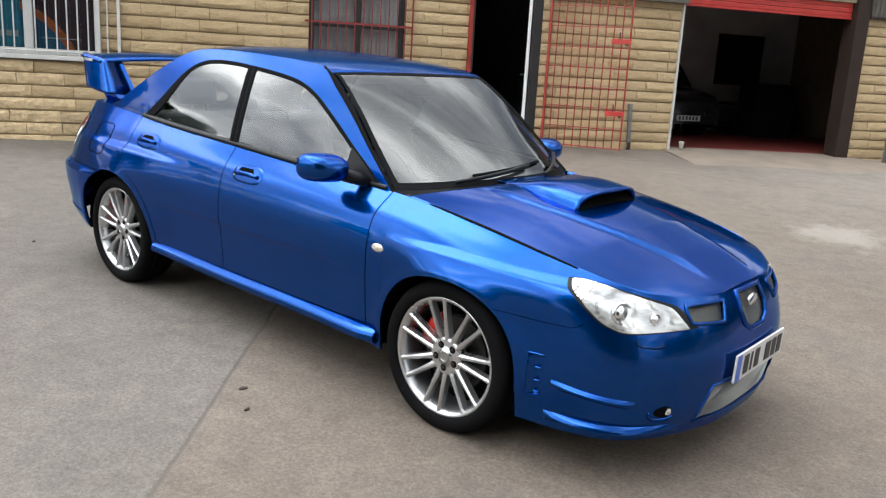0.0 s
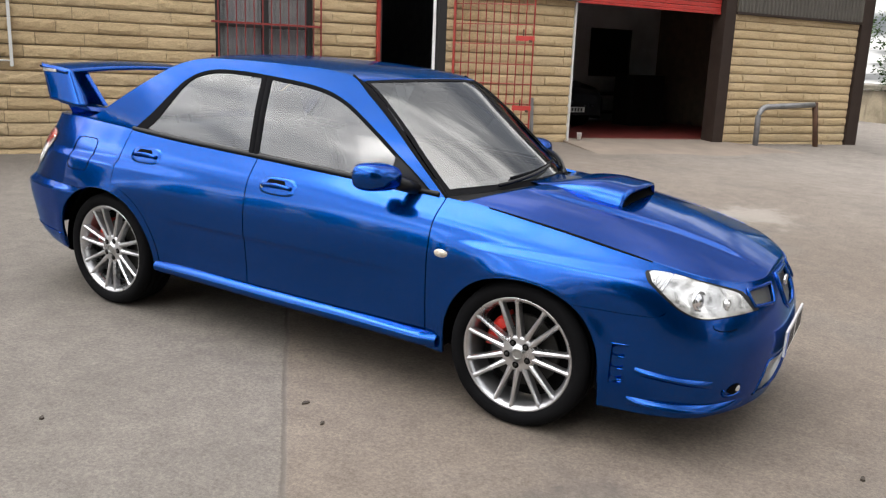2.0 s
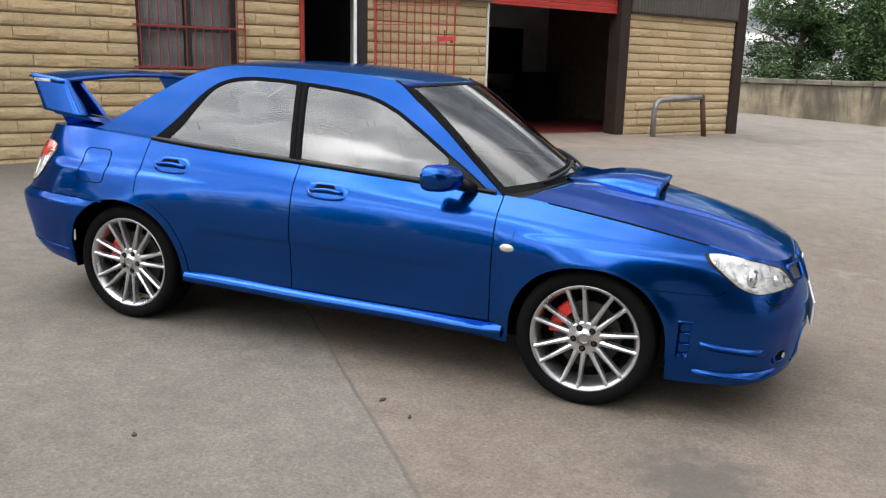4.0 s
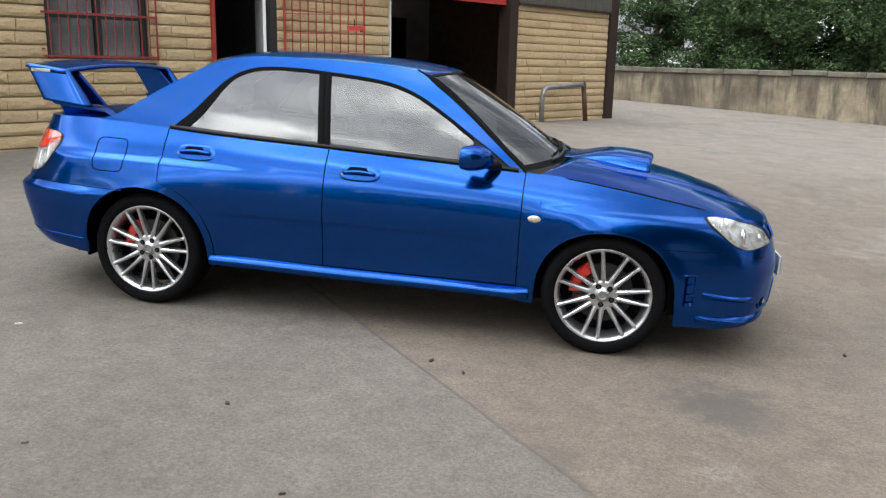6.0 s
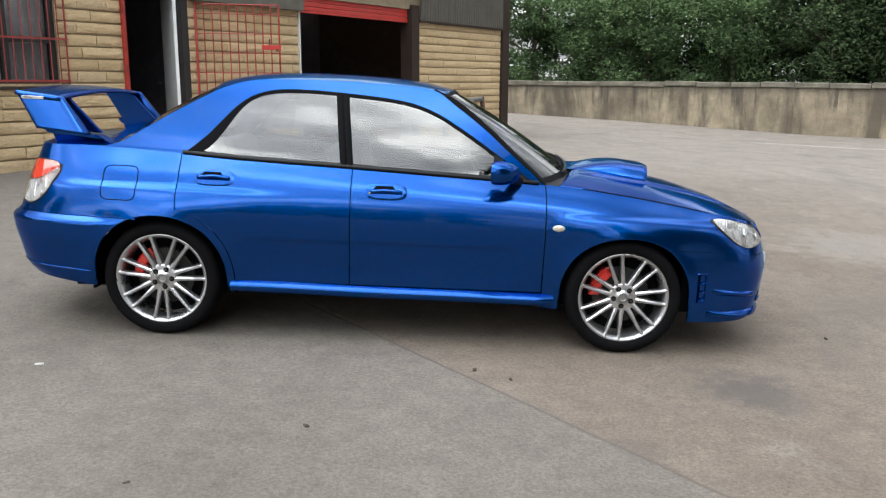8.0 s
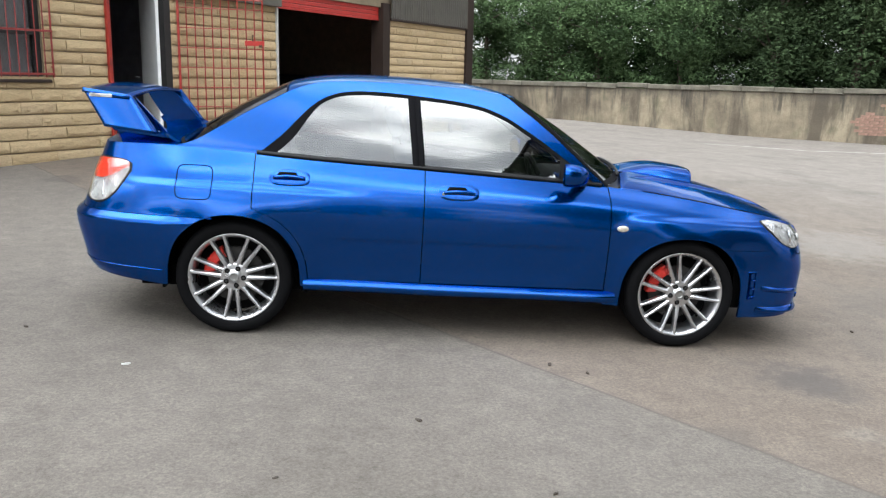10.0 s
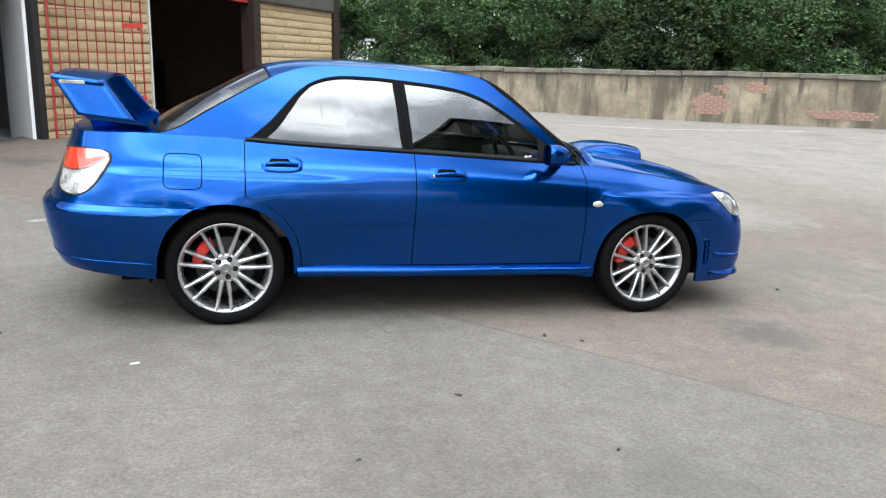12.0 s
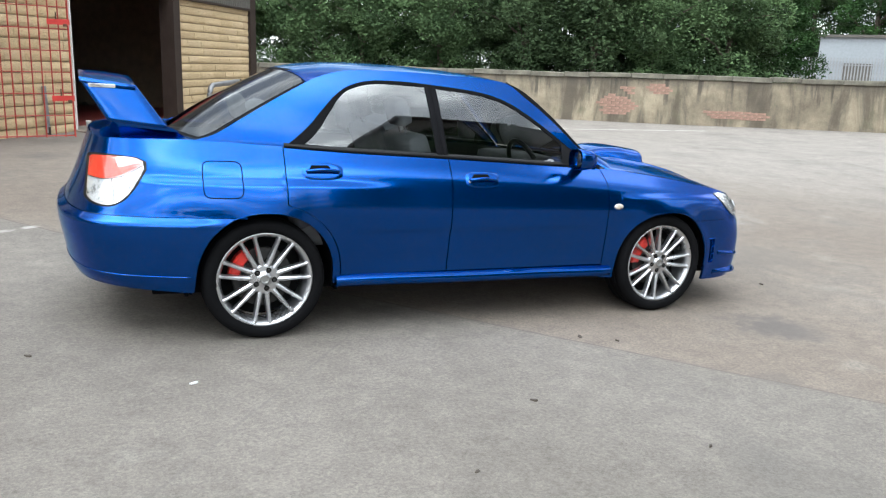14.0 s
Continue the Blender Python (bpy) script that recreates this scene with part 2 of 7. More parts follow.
def render_wall_material():
    """Old rendered yard wall: cream, with black streaks running down and bare patches."""
    m = Mat("stained_render", (0.32, 0.284, 0.213), 0.92)
    base = m.ramp(m.noise(0.9, 6, 0.65), [(0.32, (0.125, 0.102, 0.072)), (0.46, (0.215, 0.178, 0.125)), (0.62, (0.335, 0.28, 0.195))])
    streak = m.noise(1.25, 6, 0.66, (1.0, 1.0, 0.22), 0.5)
    col = m.mix(m.math("MULTIPLY", m.step(streak, 0.44, 0.64), 0.80), base, (0.068, 0.056, 0.042))
    sep = m.n.new("ShaderNodeSeparateXYZ")
    m.l.new(m.coords(), sep.inputs[0])
    high = m.math("ADD", sep.outputs[2], m.math("MULTIPLY", m.noise(2.6, 5, 0.7), 0.7))
    col = m.mix(m.math("MULTIPLY", m.step(high, 1.30, 1.62), 0.65), col, (0.0852, 0.0745, 0.0604))
    drip = m.noise(4.5, 5, 0.6, (1.0, 1.0, 0.07))
    run = m.math("MULTIPLY", m.step(drip, 0.52, 0.66), m.step(m.math("ADD", sep.outputs[2], m.math("MULTIPLY", m.noise(3.0, 3), 0.8)), 0.75, 1.35))
    col = m.mix(m.math("MULTIPLY", run, 0.8), col, (0.0497, 0.044, 0.0369))
    moss = m.math("MULTIPLY", m.step(m.noise(1.9, 5), 0.55, 0.7), 0.4)
    col = m.mix(moss, col, (0.114, 0.11, 0.0639))
    fine = m.noise(26, 5, 0.7)
    col = m.mix(1.0, col, m.ramp(fine, [(0.3, (0.85, 0.85, 0.85)), (0.7, (1.1, 1.1, 1.1))]), "MULTIPLY")
    m.colour(col)
    m.bump(fine, 0.4, 0.012)
    return m.m


def leaf_material(name, dark, light):
    m = Mat(name, light, 0.8)
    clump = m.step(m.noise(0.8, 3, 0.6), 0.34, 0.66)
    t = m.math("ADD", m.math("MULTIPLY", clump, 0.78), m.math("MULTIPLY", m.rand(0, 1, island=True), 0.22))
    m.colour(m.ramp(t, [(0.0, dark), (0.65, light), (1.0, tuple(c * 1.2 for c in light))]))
    m.p.inputs["Specular IOR Level"].default_value = 0.1
    return m.m


def paint_material():
    m = Mat("metallic_blue_paint", (0.004, 0.07, 0.4), 0.21, 0.92)
    flake = m.noise(700, 1)
    m.colour(m.ramp(flake, [(0.35, (0.0002, 0.035, 0.178)), (0.65, (0.0004, 0.066, 0.312))]))
    m.p.inputs["Specular Tint"].default_value = (0.03, 0.5, 1.0, 1)
    m.p.inputs["Specular IOR Level"].default_value = 0.0
    m.p.inputs["Coat Weight"].default_value = 0.42
    m.p.inputs["Coat Roughness"].default_value = 0.02
    m.p.inputs["Coat IOR"].default_value = 1.5
    return m.m


def thin_glass(name, tint=(0.8, 0.85, 0.85), gloss_ior=1.5):
    """A thin pane: clear, with a reflection that grows at grazing angles."""
    m = bpy.data.materials.new(name)
    m.use_nodes = True
    n, l = m.node_tree.nodes, m.node_tree.links
    n.remove(n["Principled BSDF"])
    clear = n.new("ShaderNodeBsdfTransparent")
    clear.inputs[0].default_value = (*tint, 1)
    gloss = n.new("ShaderNodeBsdfGlossy")
    gloss.inputs["Roughness"].default_value = 0.0
    fres = n.new("ShaderNodeFresnel")
    fres.inputs["IOR"].default_value = gloss_ior
    mix = n.new("ShaderNodeMixShader")
    l.new(fres.outputs[0], mix.inputs[0]); l.new(clear.outputs[0], mix.inputs[1]); l.new(gloss.outputs[0], mix.inputs[2])
    l.new(mix.outputs[0], n["Material Output"].inputs[0])
    return m


M_GROUND = ground_material()
M_STONE = stone_material()
M_YARDWALL = render_wall_material()
M_MORTAR = worn("mortar", (0.21, 0.165, 0.11), 0.95, relief=0.4)
M_COPING = worn("weathered_coping", (0.121, 0.11, 0.0852), 0.9, vary=0.45, scale=2.5, fine=30, relief=0.5)
M_REDBRICK = worn("red_brick", (0.27, 0.165, 0.125), 0.9, vary=0.4, scale=9, relief=0.5)
M_REDPAINT = worn("red_gloss_paint", (0.298, 0.0249, 0.0156), 0.4, relief=0.05)
M_REDDULL = worn("faded_red_paint", (0.213, 0.0249, 0.0213), 0.5)
M_SHUTTER = worn("red_shutter_paint", (0.391, 0.0284, 0.0213), 0.4, relief=0.05)
M_BROWN = worn("dark_brown_paint", (0.0319, 0.0213, 0.017), 0.55, Specular_IOR_Level=0.2)
M_BLACKFRAME = worn("black_frame_paint", (0.012, 0.011, 0.011), 0.45)
M_WHITE = worn("white_paint", (0.532, 0.532, 0.518), 0.45, vary=0.08)
M_DOORWHITE = worn("white_door_gloss", (0.82, 0.82, 0.81), 0.4, vary=0.06)
M_CLAD = worn("grey_brown_cladding", (0.0781, 0.0696, 0.0582), 0.6, vary=0.2)
M_FARWALL = worn("pale_grey_sheeting", (0.241, 0.256, 0.27), 0.6, vary=0.12)
M_FASCIA = worn("weathered_fascia", (0.0923, 0.0852, 0.071), 0.75, vary=0.35)
M_DARKROOM = worn("dark_interior", (0.26, 0.255, 0.27), 0.9)
M_INWALL = worn("grubby_white_wall", (0.60, 0.595, 0.60), 0.85, vary=0.3, scale=1.2)
M_DARKCAR = worn("dark_car_paint", (0.012, 0.013, 0.016), 0.25, vary=0.1, relief=0)
M_CONCRETE = worn("apron_concrete", (0.205, 0.165, 0.132), 0.9, vary=0.25, scale=2.0, fine=70, relief=0.3)
M_REDFLOOR = worn("red_floor_paint", (0.142, 0.0199, 0.0142), 0.6, vary=0.4)
M_GALV = worn("galvanised_steel", (0.256, 0.256, 0.263), 0.45, 0.7, vary=0.3)
M_RUST = worn("rusty_steel", (0.0852, 0.0426, 0.0249), 0.8, 0.2, vary=0.5)
M_BLIND = worn("grey_blind", (0.56, 0.49, 0.51), 0.8, vary=0.1)
M_BARK = worn("bark", (0.0639, 0.0497, 0.0355), 0.95, vary=0.4, fine=25, relief=0.8)
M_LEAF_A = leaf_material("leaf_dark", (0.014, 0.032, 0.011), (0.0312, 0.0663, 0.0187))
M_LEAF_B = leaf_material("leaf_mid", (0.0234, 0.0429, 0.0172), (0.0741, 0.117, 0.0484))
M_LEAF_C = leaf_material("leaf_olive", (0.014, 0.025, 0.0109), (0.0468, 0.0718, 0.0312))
M_PAINT = paint_material()
M_TYRE = worn("tyre_rubber", (0.0045, 0.0045, 0.005), 0.8, vary=0.2, Specular_IOR_Level=0.06)
M_RIM = worn("silver_alloy", (0.53, 0.53, 0.54), 0.29, 0.92, vary=0.06, relief=0)
M_TRIM = worn("black_trim", (0.007, 0.007, 0.008), 0.35, vary=0.1, relief=0, Specular_IOR_Level=0.18)
M_RUBBER = worn("black_rubber_seal", (0.007, 0.007, 0.008), 0.75, vary=0.2, relief=0, Specular_IOR_Level=0.04)
M_GLASS = thin_glass("car_glass", (0.78, 0.82, 0.81), 2.4)
M_SCREEN = thin_glass("screen_glass", (0.74, 0.79, 0.78), 2.4)

# ---- mesh helpers ----
def mesh_of(bm, name, material, smooth=False):
    me = bpy.data.meshes.new(name)
    bmesh.ops.recalc_face_normals(bm, faces=bm.faces)
    bm.to_mesh(me)
    bm.free()
    if material:
        me.materials.append(material)
    if smooth:
        for p in me.polygons:
            p.use_smooth = True
    return me


def part(name, bm, material, parent=None, label="", smooth=False, at=None):
    """Links a bmesh as one mesh object, under a thing or a part if one is given."""
    ob = new(name, mesh_of(bm, name, material, smooth))
    if parent is not None:
        ob.parent = parent
    if at is not None:
        ob.matrix_basis = at
    if label:
        tagged(ob, label)
    return ob


def empty(name, m=None):
    ob = new(name)
    ob.empty_display_size = 0.2
    if m is not None:
        ob.matrix_basis = m
    return ob


def box(x0, x1, y0, y1, z0, z1, bevel=0.0, bm=None):
    own = bm is None
    b = bmesh.new() if own else bm
    vs = [b.verts.new((x, y, z)) for x in (x0, x1) for y in (y0, y1) for z in (z0, z1)]
    fs = [b.faces.new([vs[i] for i in f]) for f in ((0, 1, 3, 2), (4, 6, 7, 5), (0, 4, 5, 1), (2, 3, 7, 6), (0, 2, 6, 4), (1, 5, 7, 3))]
    if bevel:
        es = {e for f in fs for e in f.edges}
        bmesh.ops.bevel(b, geom=list(es), offset=bevel, segments=2, affect="EDGES", profile=0.6)
    return b


def tube(points, radius, sides=10, bm=None, closed=False):
    """A round bar along a line of points."""
    b = bmesh.new() if bm is None else bm
    pts = [Vector(p) for p in points]
    rings = []
    n = len(pts)
    for i, p in enumerate(pts):
        if closed:
            way = (pts[(i + 1) % n] - pts[i - 1]).normalized()
        else:
            way = (pts[min(i + 1, n - 1)] - pts[max(i - 1, 0)]).normalized()
        side = way.cross(Vector((0, 0, 1)) if abs(way.z) < 0.95 else Vector((0, 1, 0))).normalized()
        up = side.cross(way)
        r = radius[i] if isinstance(radius, (list, tuple)) else radius
        rings.append([b.verts.new(p + side * r * math.cos(a) + up * r * math.sin(a)) for a in [2 * math.pi * k / sides for k in range(sides)]])
    for i in range(n if closed else n - 1):
        a, c = rings[i], rings[(i + 1) % n]
        for k in range(sides):
            b.faces.new((a[k], a[(k + 1) % sides], c[(k + 1) % sides], c[k]))
    if not closed:
        b.faces.new(rings[0])
        b.faces.new(rings[-1][::-1])
    return b


def ss(t):
    t = min(1.0, max(0.0, t))
    return t * t * (3 - 2 * t)


def lerp(a, b, t):
    return a + (b - a) * t

# ---- ground ----
WALL_TURN, WALL_OFF = radians(56.6), 6.45  # line of the workshop's front wall


def ground_z(x, y):
    near = -0.036 * max(-30, min(9.5, x)) + 0.0066 * max(-30, min(30, y))
    return near + 0.21 * ss((y - 1) / 6) + 0.09 * ss((y - 14) / 6)


def axis(fine_lo, fine_hi, step):
    mid = list(np.arange(fine_lo, fine_hi + 1e-6, step))
    out, d, v = [], step, fine_hi
    while v < 600:
        d *= 1.35
        v += d
        out.append(v)
    low, d, v = [], step, fine_lo
    while v > -600:
        d *= 1.35
        v -= d
        low.append(v)
    return low[::-1] + mid + out


gx, gy = axis(-8, 8, 0.25), axis(-6, 16, 0.25)


def dug(x, y):
    """Under the workshop's floor the ground is dug away."""
    s, d = x * math.cos(WALL_TURN) + y * math.sin(WALL_TURN), y * math.cos(WALL_TURN) - x * math.sin(WALL_TURN) - WALL_OFF
    return -0.5 if -2 < s < 12 and 0.42 < d < 8.9 else 0.0


bm = bmesh.new()
grid = [[bm.verts.new((x, y, dug(x, y) + ground_z(x, y) + 0.006 * noise.noise((x * 0.7, y * 0.7, 0)))) for y in gy] for x in gx]
for i in range(len(gx) - 1):
    for j in range(len(gy) - 1):
        bm.faces.new((grid[i][j], grid[i + 1][j], grid[i + 1][j + 1], grid[i][j + 1]))
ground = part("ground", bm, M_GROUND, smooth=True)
tagged(ground, "worn grey-brown yard of patched asphalt and concrete", "ground", kind="structure")

# ---- the stone workshop: a frame along its front wall ----
WALL = Matrix.Rotation(WALL_TURN, 4, "Z") @ Matrix.Translation((0, WALL_OFF, 0))  # x along the wall, y into the building
TOP, LINTEL = 3.7, 2.62
OPENINGS = [(-4.6, -2.05, 1.27, LINTEL), (0.44, 1.71, 1.32, LINTEL), (2.64, 3.66, 0.30, LINTEL), (5.86, 9.18, 0.30, LINTEL + 0.1)]
S0, S1 = -9.0, 12.35


def base_z(s):
    p = WALL @ Vector((s, 0, 0))
    return ground_z(p.x, p.y)


def wall_pieces(s0, s1, z0, z1, holes):
    """Rectangles that cover a wall between its openings."""
    cuts = sorted({s0, s1, *(min(s1, max(s0, v)) for h in holes for v in h[:2])})
    out = []
    for a, b in zip(cuts, cuts[1:]):
        mid, lo = (a + b) / 2, z0
        for h in sorted((h for h in holes if h[0] < mid < h[1]), key=lambda h: h[2]):
            if h[2] > lo:
                out.append((a, b, lo, h[2]))
            lo = max(lo, h[3])
        if lo < z1:
            out.append((a, b, lo, z1))
    return out


bm = bmesh.new()
for a, b, lo, hi in wall_pieces(S0, S1, -0.4, TOP, OPENINGS):
    box(a, b, 0.0, 0.26, lo, hi, bm=bm)
bmesh.ops.remove_doubles(bm, verts=bm.verts, dist=0.0005)
wall_front = part("wall_front", bm, M_MORTAR, at=WALL)
tagged(wall_front, "workshop front wall of honey-coloured split-face stone blocks", "wall", kind="structure")

# reveals of the openings are the core's own edges; the rest of the shell
bm = bmesh.new()
box(S1 - 0.26, S1, 0.262, 9.0, -0.4, TOP, bm=bm)
wall_side = part("wall_side", bm, M_MORTAR, at=WALL)
tagged(wall_side, "plain end wall of the stone workshop", "wall", kind="structure")
bm = bmesh.new()
box(S0, S1, 9.0, 9.26, -0.4, TOP, bm=bm)
tagged(part("wall_back", bm, M_DARKROOM, at=WALL), "dark back wall inside the workshop", "wall", kind="structure")
bm = bmesh.new()
box(S0, S0 + 0.26, 0.262, 9.0, -0.4, TOP, bm=bm)
tagged(part("wall_far_end", bm, M_DARKROOM, at=WALL), "plain far end wall of the workshop", "wall", kind="structure")
bm = bmesh.new()
box(4.9, 5.1, 0.262, 9.0, 0.0, TOP, bm=bm)
tagged(part("wall_inner", bm, M_DARKROOM, at=WALL), "dark partition wall inside the workshop", "wall", kind="structure")
bm = bmesh.new()
box(5.102, S1 - 0.262, 5.2, 5.36, 0.336, TOP, bm=bm)
tagged(part("wall_inner_back", bm, M_INWALL, at=WALL), "grubby pale painted wall at the back of the bay", "wall", kind="structure")
bm = bmesh.new()
box(S0 - 0.2, S1 + 0.2, -0.12, 9.4, TOP, TOP + 0.2, bm=bm)
tagged(part("ceiling", bm, M_DARKROOM, at=WALL), "dark workshop roof slab", "ceiling", kind="structure")
bm = bmesh.new()
box(S0 + 0.26, S1 - 0.26, 0.262, 9.0, 0.1, 0.335, bm=bm)
floor_in = part("floor", bm, M_DARKROOM, at=WALL)
tagged(floor_in, "dark oily workshop floor", "floor", kind="structure")

# ---- openings, doors and fittings of the workshop; x along the wall, y into the building ----
def wall_part(name, bm, material, parent=None, label="", smooth=False):
    return part(name, bm, material, parent, label, smooth, at=WALL if parent is None else None)


def wall_thing(name, label, category, group="", kind=""):
    e = empty(name, WALL)
    return tagged(e, label, category, group, kind)


M_PANE = thin_glass("window_glass", (0.75, 0.78, 0.78), 1.5)
M_POSTER = Mat("poster_print", (0.05, 0.14, 0.3), 0.4)
_sep = M_POSTER.n.new("ShaderNodeSeparateXYZ")
M_POSTER.l.new(M_POSTER.coords(), _sep.inputs[0])
_x, _z = _sep.outputs[0], _sep.outputs[2]
_dx, _dz = M_POSTER.math("ADD", _x, 3.25), M_POSTER.math("SUBTRACT", _z, 0.95)
_r = M_POSTER.math("SQRT", M_POSTER.math("ADD", M_POSTER.math("MULTIPLY", _dx, _dx), M_POSTER.math("MULTIPLY", _dz, _dz)))
_c = M_POSTER.ramp(M_POSTER.noise(3, 2), [(0.3, (0.03, 0.12, 0.24)), (0.7, (0.06, 0.22, 0.38))])
_c = M_POSTER.mix(M_POSTER.step(_r, 0.88, 0.90), _c, (0.62, 0.16, 0.04))
_c = M_POSTER.mix(M_POSTER.step(_r, 0.97, 0.99), _c, (0.07, 0.035, 0.05))
_c = M_POSTER.mix(M_POSTER.step(_x, -2.93, -2.95), _c, (0.05, 0.30, 0.42))
M_POSTER.colour(_c)
M_POSTER = M_POSTER.m

# window_1: white frame behind white bars
win = wall_thing("window_1", "white-framed window with white security bars and a poster", "window", kind="structure")
x0, x1, z0 = -4.6, -2.05, 1.27
zt = LINTEL
part("window_frame", box(x0, x1, 0.02, 0.10, z0, z0 + 0.07, 0.006), M_WHITE, win)
part("window_sill", box(x0 - 0.04, x1 + 0.04, -0.07, 0.05, z0 - 0.055, z0 - 0.002, 0.008), M_WHITE, win)
for a, b in ((x1 - 0.075, x1), (-2.895, -2.80), (x0, x0 + 0.07)):
    part("window_frame", box(a, b, 0.022, 0.098, z0 + 0.072, zt, 0.005), M_WHITE, win)
part("window_frame", box(x0, x1, 0.024, 0.096, zt - 0.55, zt - 0.48, 0.005), M_WHITE, win)
pane = part("pane", box(x0 + 0.07, x1 - 0.075, 0.06, 0.065, z0 + 0.07, zt), M_PANE, win)
pane.visible_shadow = False
part("poster", box(x0 + 0.08, x1 - 0.085, 0.085, 0.09, z0 + 0.075, zt - 0.56), M_POSTER, win, "blue printed poster with an orange arc")
for a, b, zc in ((-3.20, -3.12, 1.50), (-3.10, -3.04, 1.50), (-3.02, -2.97, 1.50)):
    part("lettering_bar", box(a, b, 0.080, 0.0835, zc - 0.035, zc + 0.035), M_WHITE, win)
part("lettering_bar", box(-2.72, -2.28, 0.080, 0.0835, 1.462, 1.474), M_WHITE, win)
grid_1 = wall_thing("window_guard", "white painted steel window guard with upright bars", "window bars")
for k in range(24):
    s = x0 + 0.115 * k
    if s > -1.98:
        break
    part("bar", tube([(s, -0.055, z0), (s, -0.055, zt)], 0.0085, 6), M_WHITE, grid_1)
part("bar", box(-2.10, -2.055, -0.075, -0.045, z0 - 0.06, zt, 0.004), M_WHITE, grid_1)
part("bar", box(-1.86, -1.825, -0.075, -0.045, z0 - 0.02, zt, 0.004), M_WHITE, grid_1)
part("bar", tube([(-1.97, -0.055, z0 + 0.02), (-1.97, -0.055, zt)], 0.0085, 6), M_WHITE, grid_1)
for z in (z0 + 0.045, z0 + 0.75):
    part("rail", tube([(x0, -0.062, z), (-1.83, -0.062, z)], 0.010, 6), M_WHITE, grid_1)

# window_2: dark frame, grey blind, red bars
win = wall_thing("window_2", "dark-framed window with a grey blind behind it", "window", kind="structure")
x0, x1, z0 = 0.44, 1.71, 1.32
for a, b in ((x0, x0 + 0.07), (x1 - 0.07, x1), (1.045, 1.125)):
    part("window_frame", box(a, b, 0.03, 0.11, z0 + 0.072, zt, 0.006), M_BLACKFRAME, win)
part("window_frame", box(x0, x1, 0.028, 0.112, z0, z0 + 0.07, 0.006), M_BLACKFRAME, win)
part("window_frame", box(x0 + 0.072, x1 - 0.072, 0.034, 0.106, 1.825, 1.865, 0.005), M_BLACKFRAME, win)
part("window_sill", box(x0 - 0.06, x1 + 0.06, -0.06, 0.03, z0 - 0.04, z0 - 0.003, 0.008), M_BROWN, win)
pane = part("pane", box(x0 + 0.07, x1 - 0.07, 0.065, 0.07, z0 + 0.07, zt), M_PANE, win)
pane.visible_shadow = False
part("blind", box(x0 + 0.05, x1 - 0.05, 0.15, 0.155, z0 + 0.02, zt), M_BLIND, win, "plain grey-pink blind")
guard = wall_thing("window_guard", "red painted steel window guard with upright bars", "window bars")
for k in range(12):
    s = x0 + 0.03 + 0.112 * k
    part("bar", tube([(s, -0.05, z0 + 0.02), (s, -0.05, zt)], 0.0075, 6), M_REDDULL, guard)
part("bar", tube([(1.80, -0.05, z0 + 0.02), (1.80, -0.05, zt)], 0.011, 8), M_REDDULL, guard)
for z in (z0 + 0.06, 1.875):
    part("rail", box(x0 - 0.06, 1.81, -0.065, -0.053, z - 0.012, z + 0.012), M_REDDULL, guard)
for s in (x0 - 0.05, 1.80):
    part("bracket", tube([(s, -0.055, 1.46), (s, 0.02, 1.46)], 0.012, 6), M_REDDULL, guard)

# door_1: dark doorway with red edge trim and a white leaf standing open
door = wall_thing("door_1", "doorway with a black frame and red edging, open", "door", kind="structure")
part("door_frame", box(3.545, 3.66, -0.03, 0.10, 0.30, LINTEL, 0.006), M_BLACKFRAME, door)
part("door_frame", box(2.642, 2.69, 0.01, 0.10, 0.30, LINTEL, 0.006), M_BLACKFRAME, door)
part("door_step", box(2.55, 3.70, -0.12, 0.25, 0.20, 0.335, 0.015), M_BLACKFRAME, door)
part("edge_trim", box(2.585, 2.638, -0.075, -0.030, 0.36, LINTEL, 0.006), M_REDPAINT, door, "red painted steel upright")
for z in (0.75, 1.55, 2.3):
    part("hinge", tube([(2.60, -0.085, z - 0.05), (2.60, -0.085, z + 0.05)], 0.014, 8), M_REDDULL, door)
leaf = part("door_leaf", box(0, 0.045, 0.0, 0.80, 0.345, LINTEL - 0.05, 0.006), M_DOORWHITE, door, "white door leaf standing open")
leaf.matrix_basis = Matrix.Translation((3.49, 0.07, 0)) @ Matrix.Rotation(radians(-26), 4, "Z")
part("door_handle", tube([(3.76, 0.75, 1.35), (3.70, 0.76, 1.35), (3.66, 0.65, 1.35)], 0.009, 8), M_GALV, door)

# red grille gate, swung open away from the wall
gate = empty("security_gate", WALL @ Matrix.Translation((3.775, -0.045, 0)) @ Matrix.Rotation(math.atan2(-0.80, 0.815), 4, "Z"))
tagged(gate, "red steel bar gate standing open in front of the stone wall", "gate")
GL = 1.15
part("gate_post", box(-0.012, 0.022, -0.016, 0.016, 0.36, 2.55, 0.004), M_REDPAINT, gate)
for k in range(1, 11):
    x = GL * k / 10
    part("bar", tube([(x, 0, 0.40), (x, 0, 2.45)], 0.0085 if k < 10 else 0.012, 6), M_REDPAINT, gate)
for z in (0.42, 0.68, 0.96, 1.23, 1.50, 1.77, 2.04, 2.31, 2.44):
    part("rail", tube([(0.0, 0.009, z), (GL, 0.009, z)], 0.0065 if z not in (0.42, 2.44) else 0.009, 6), M_REDPAINT, gate)
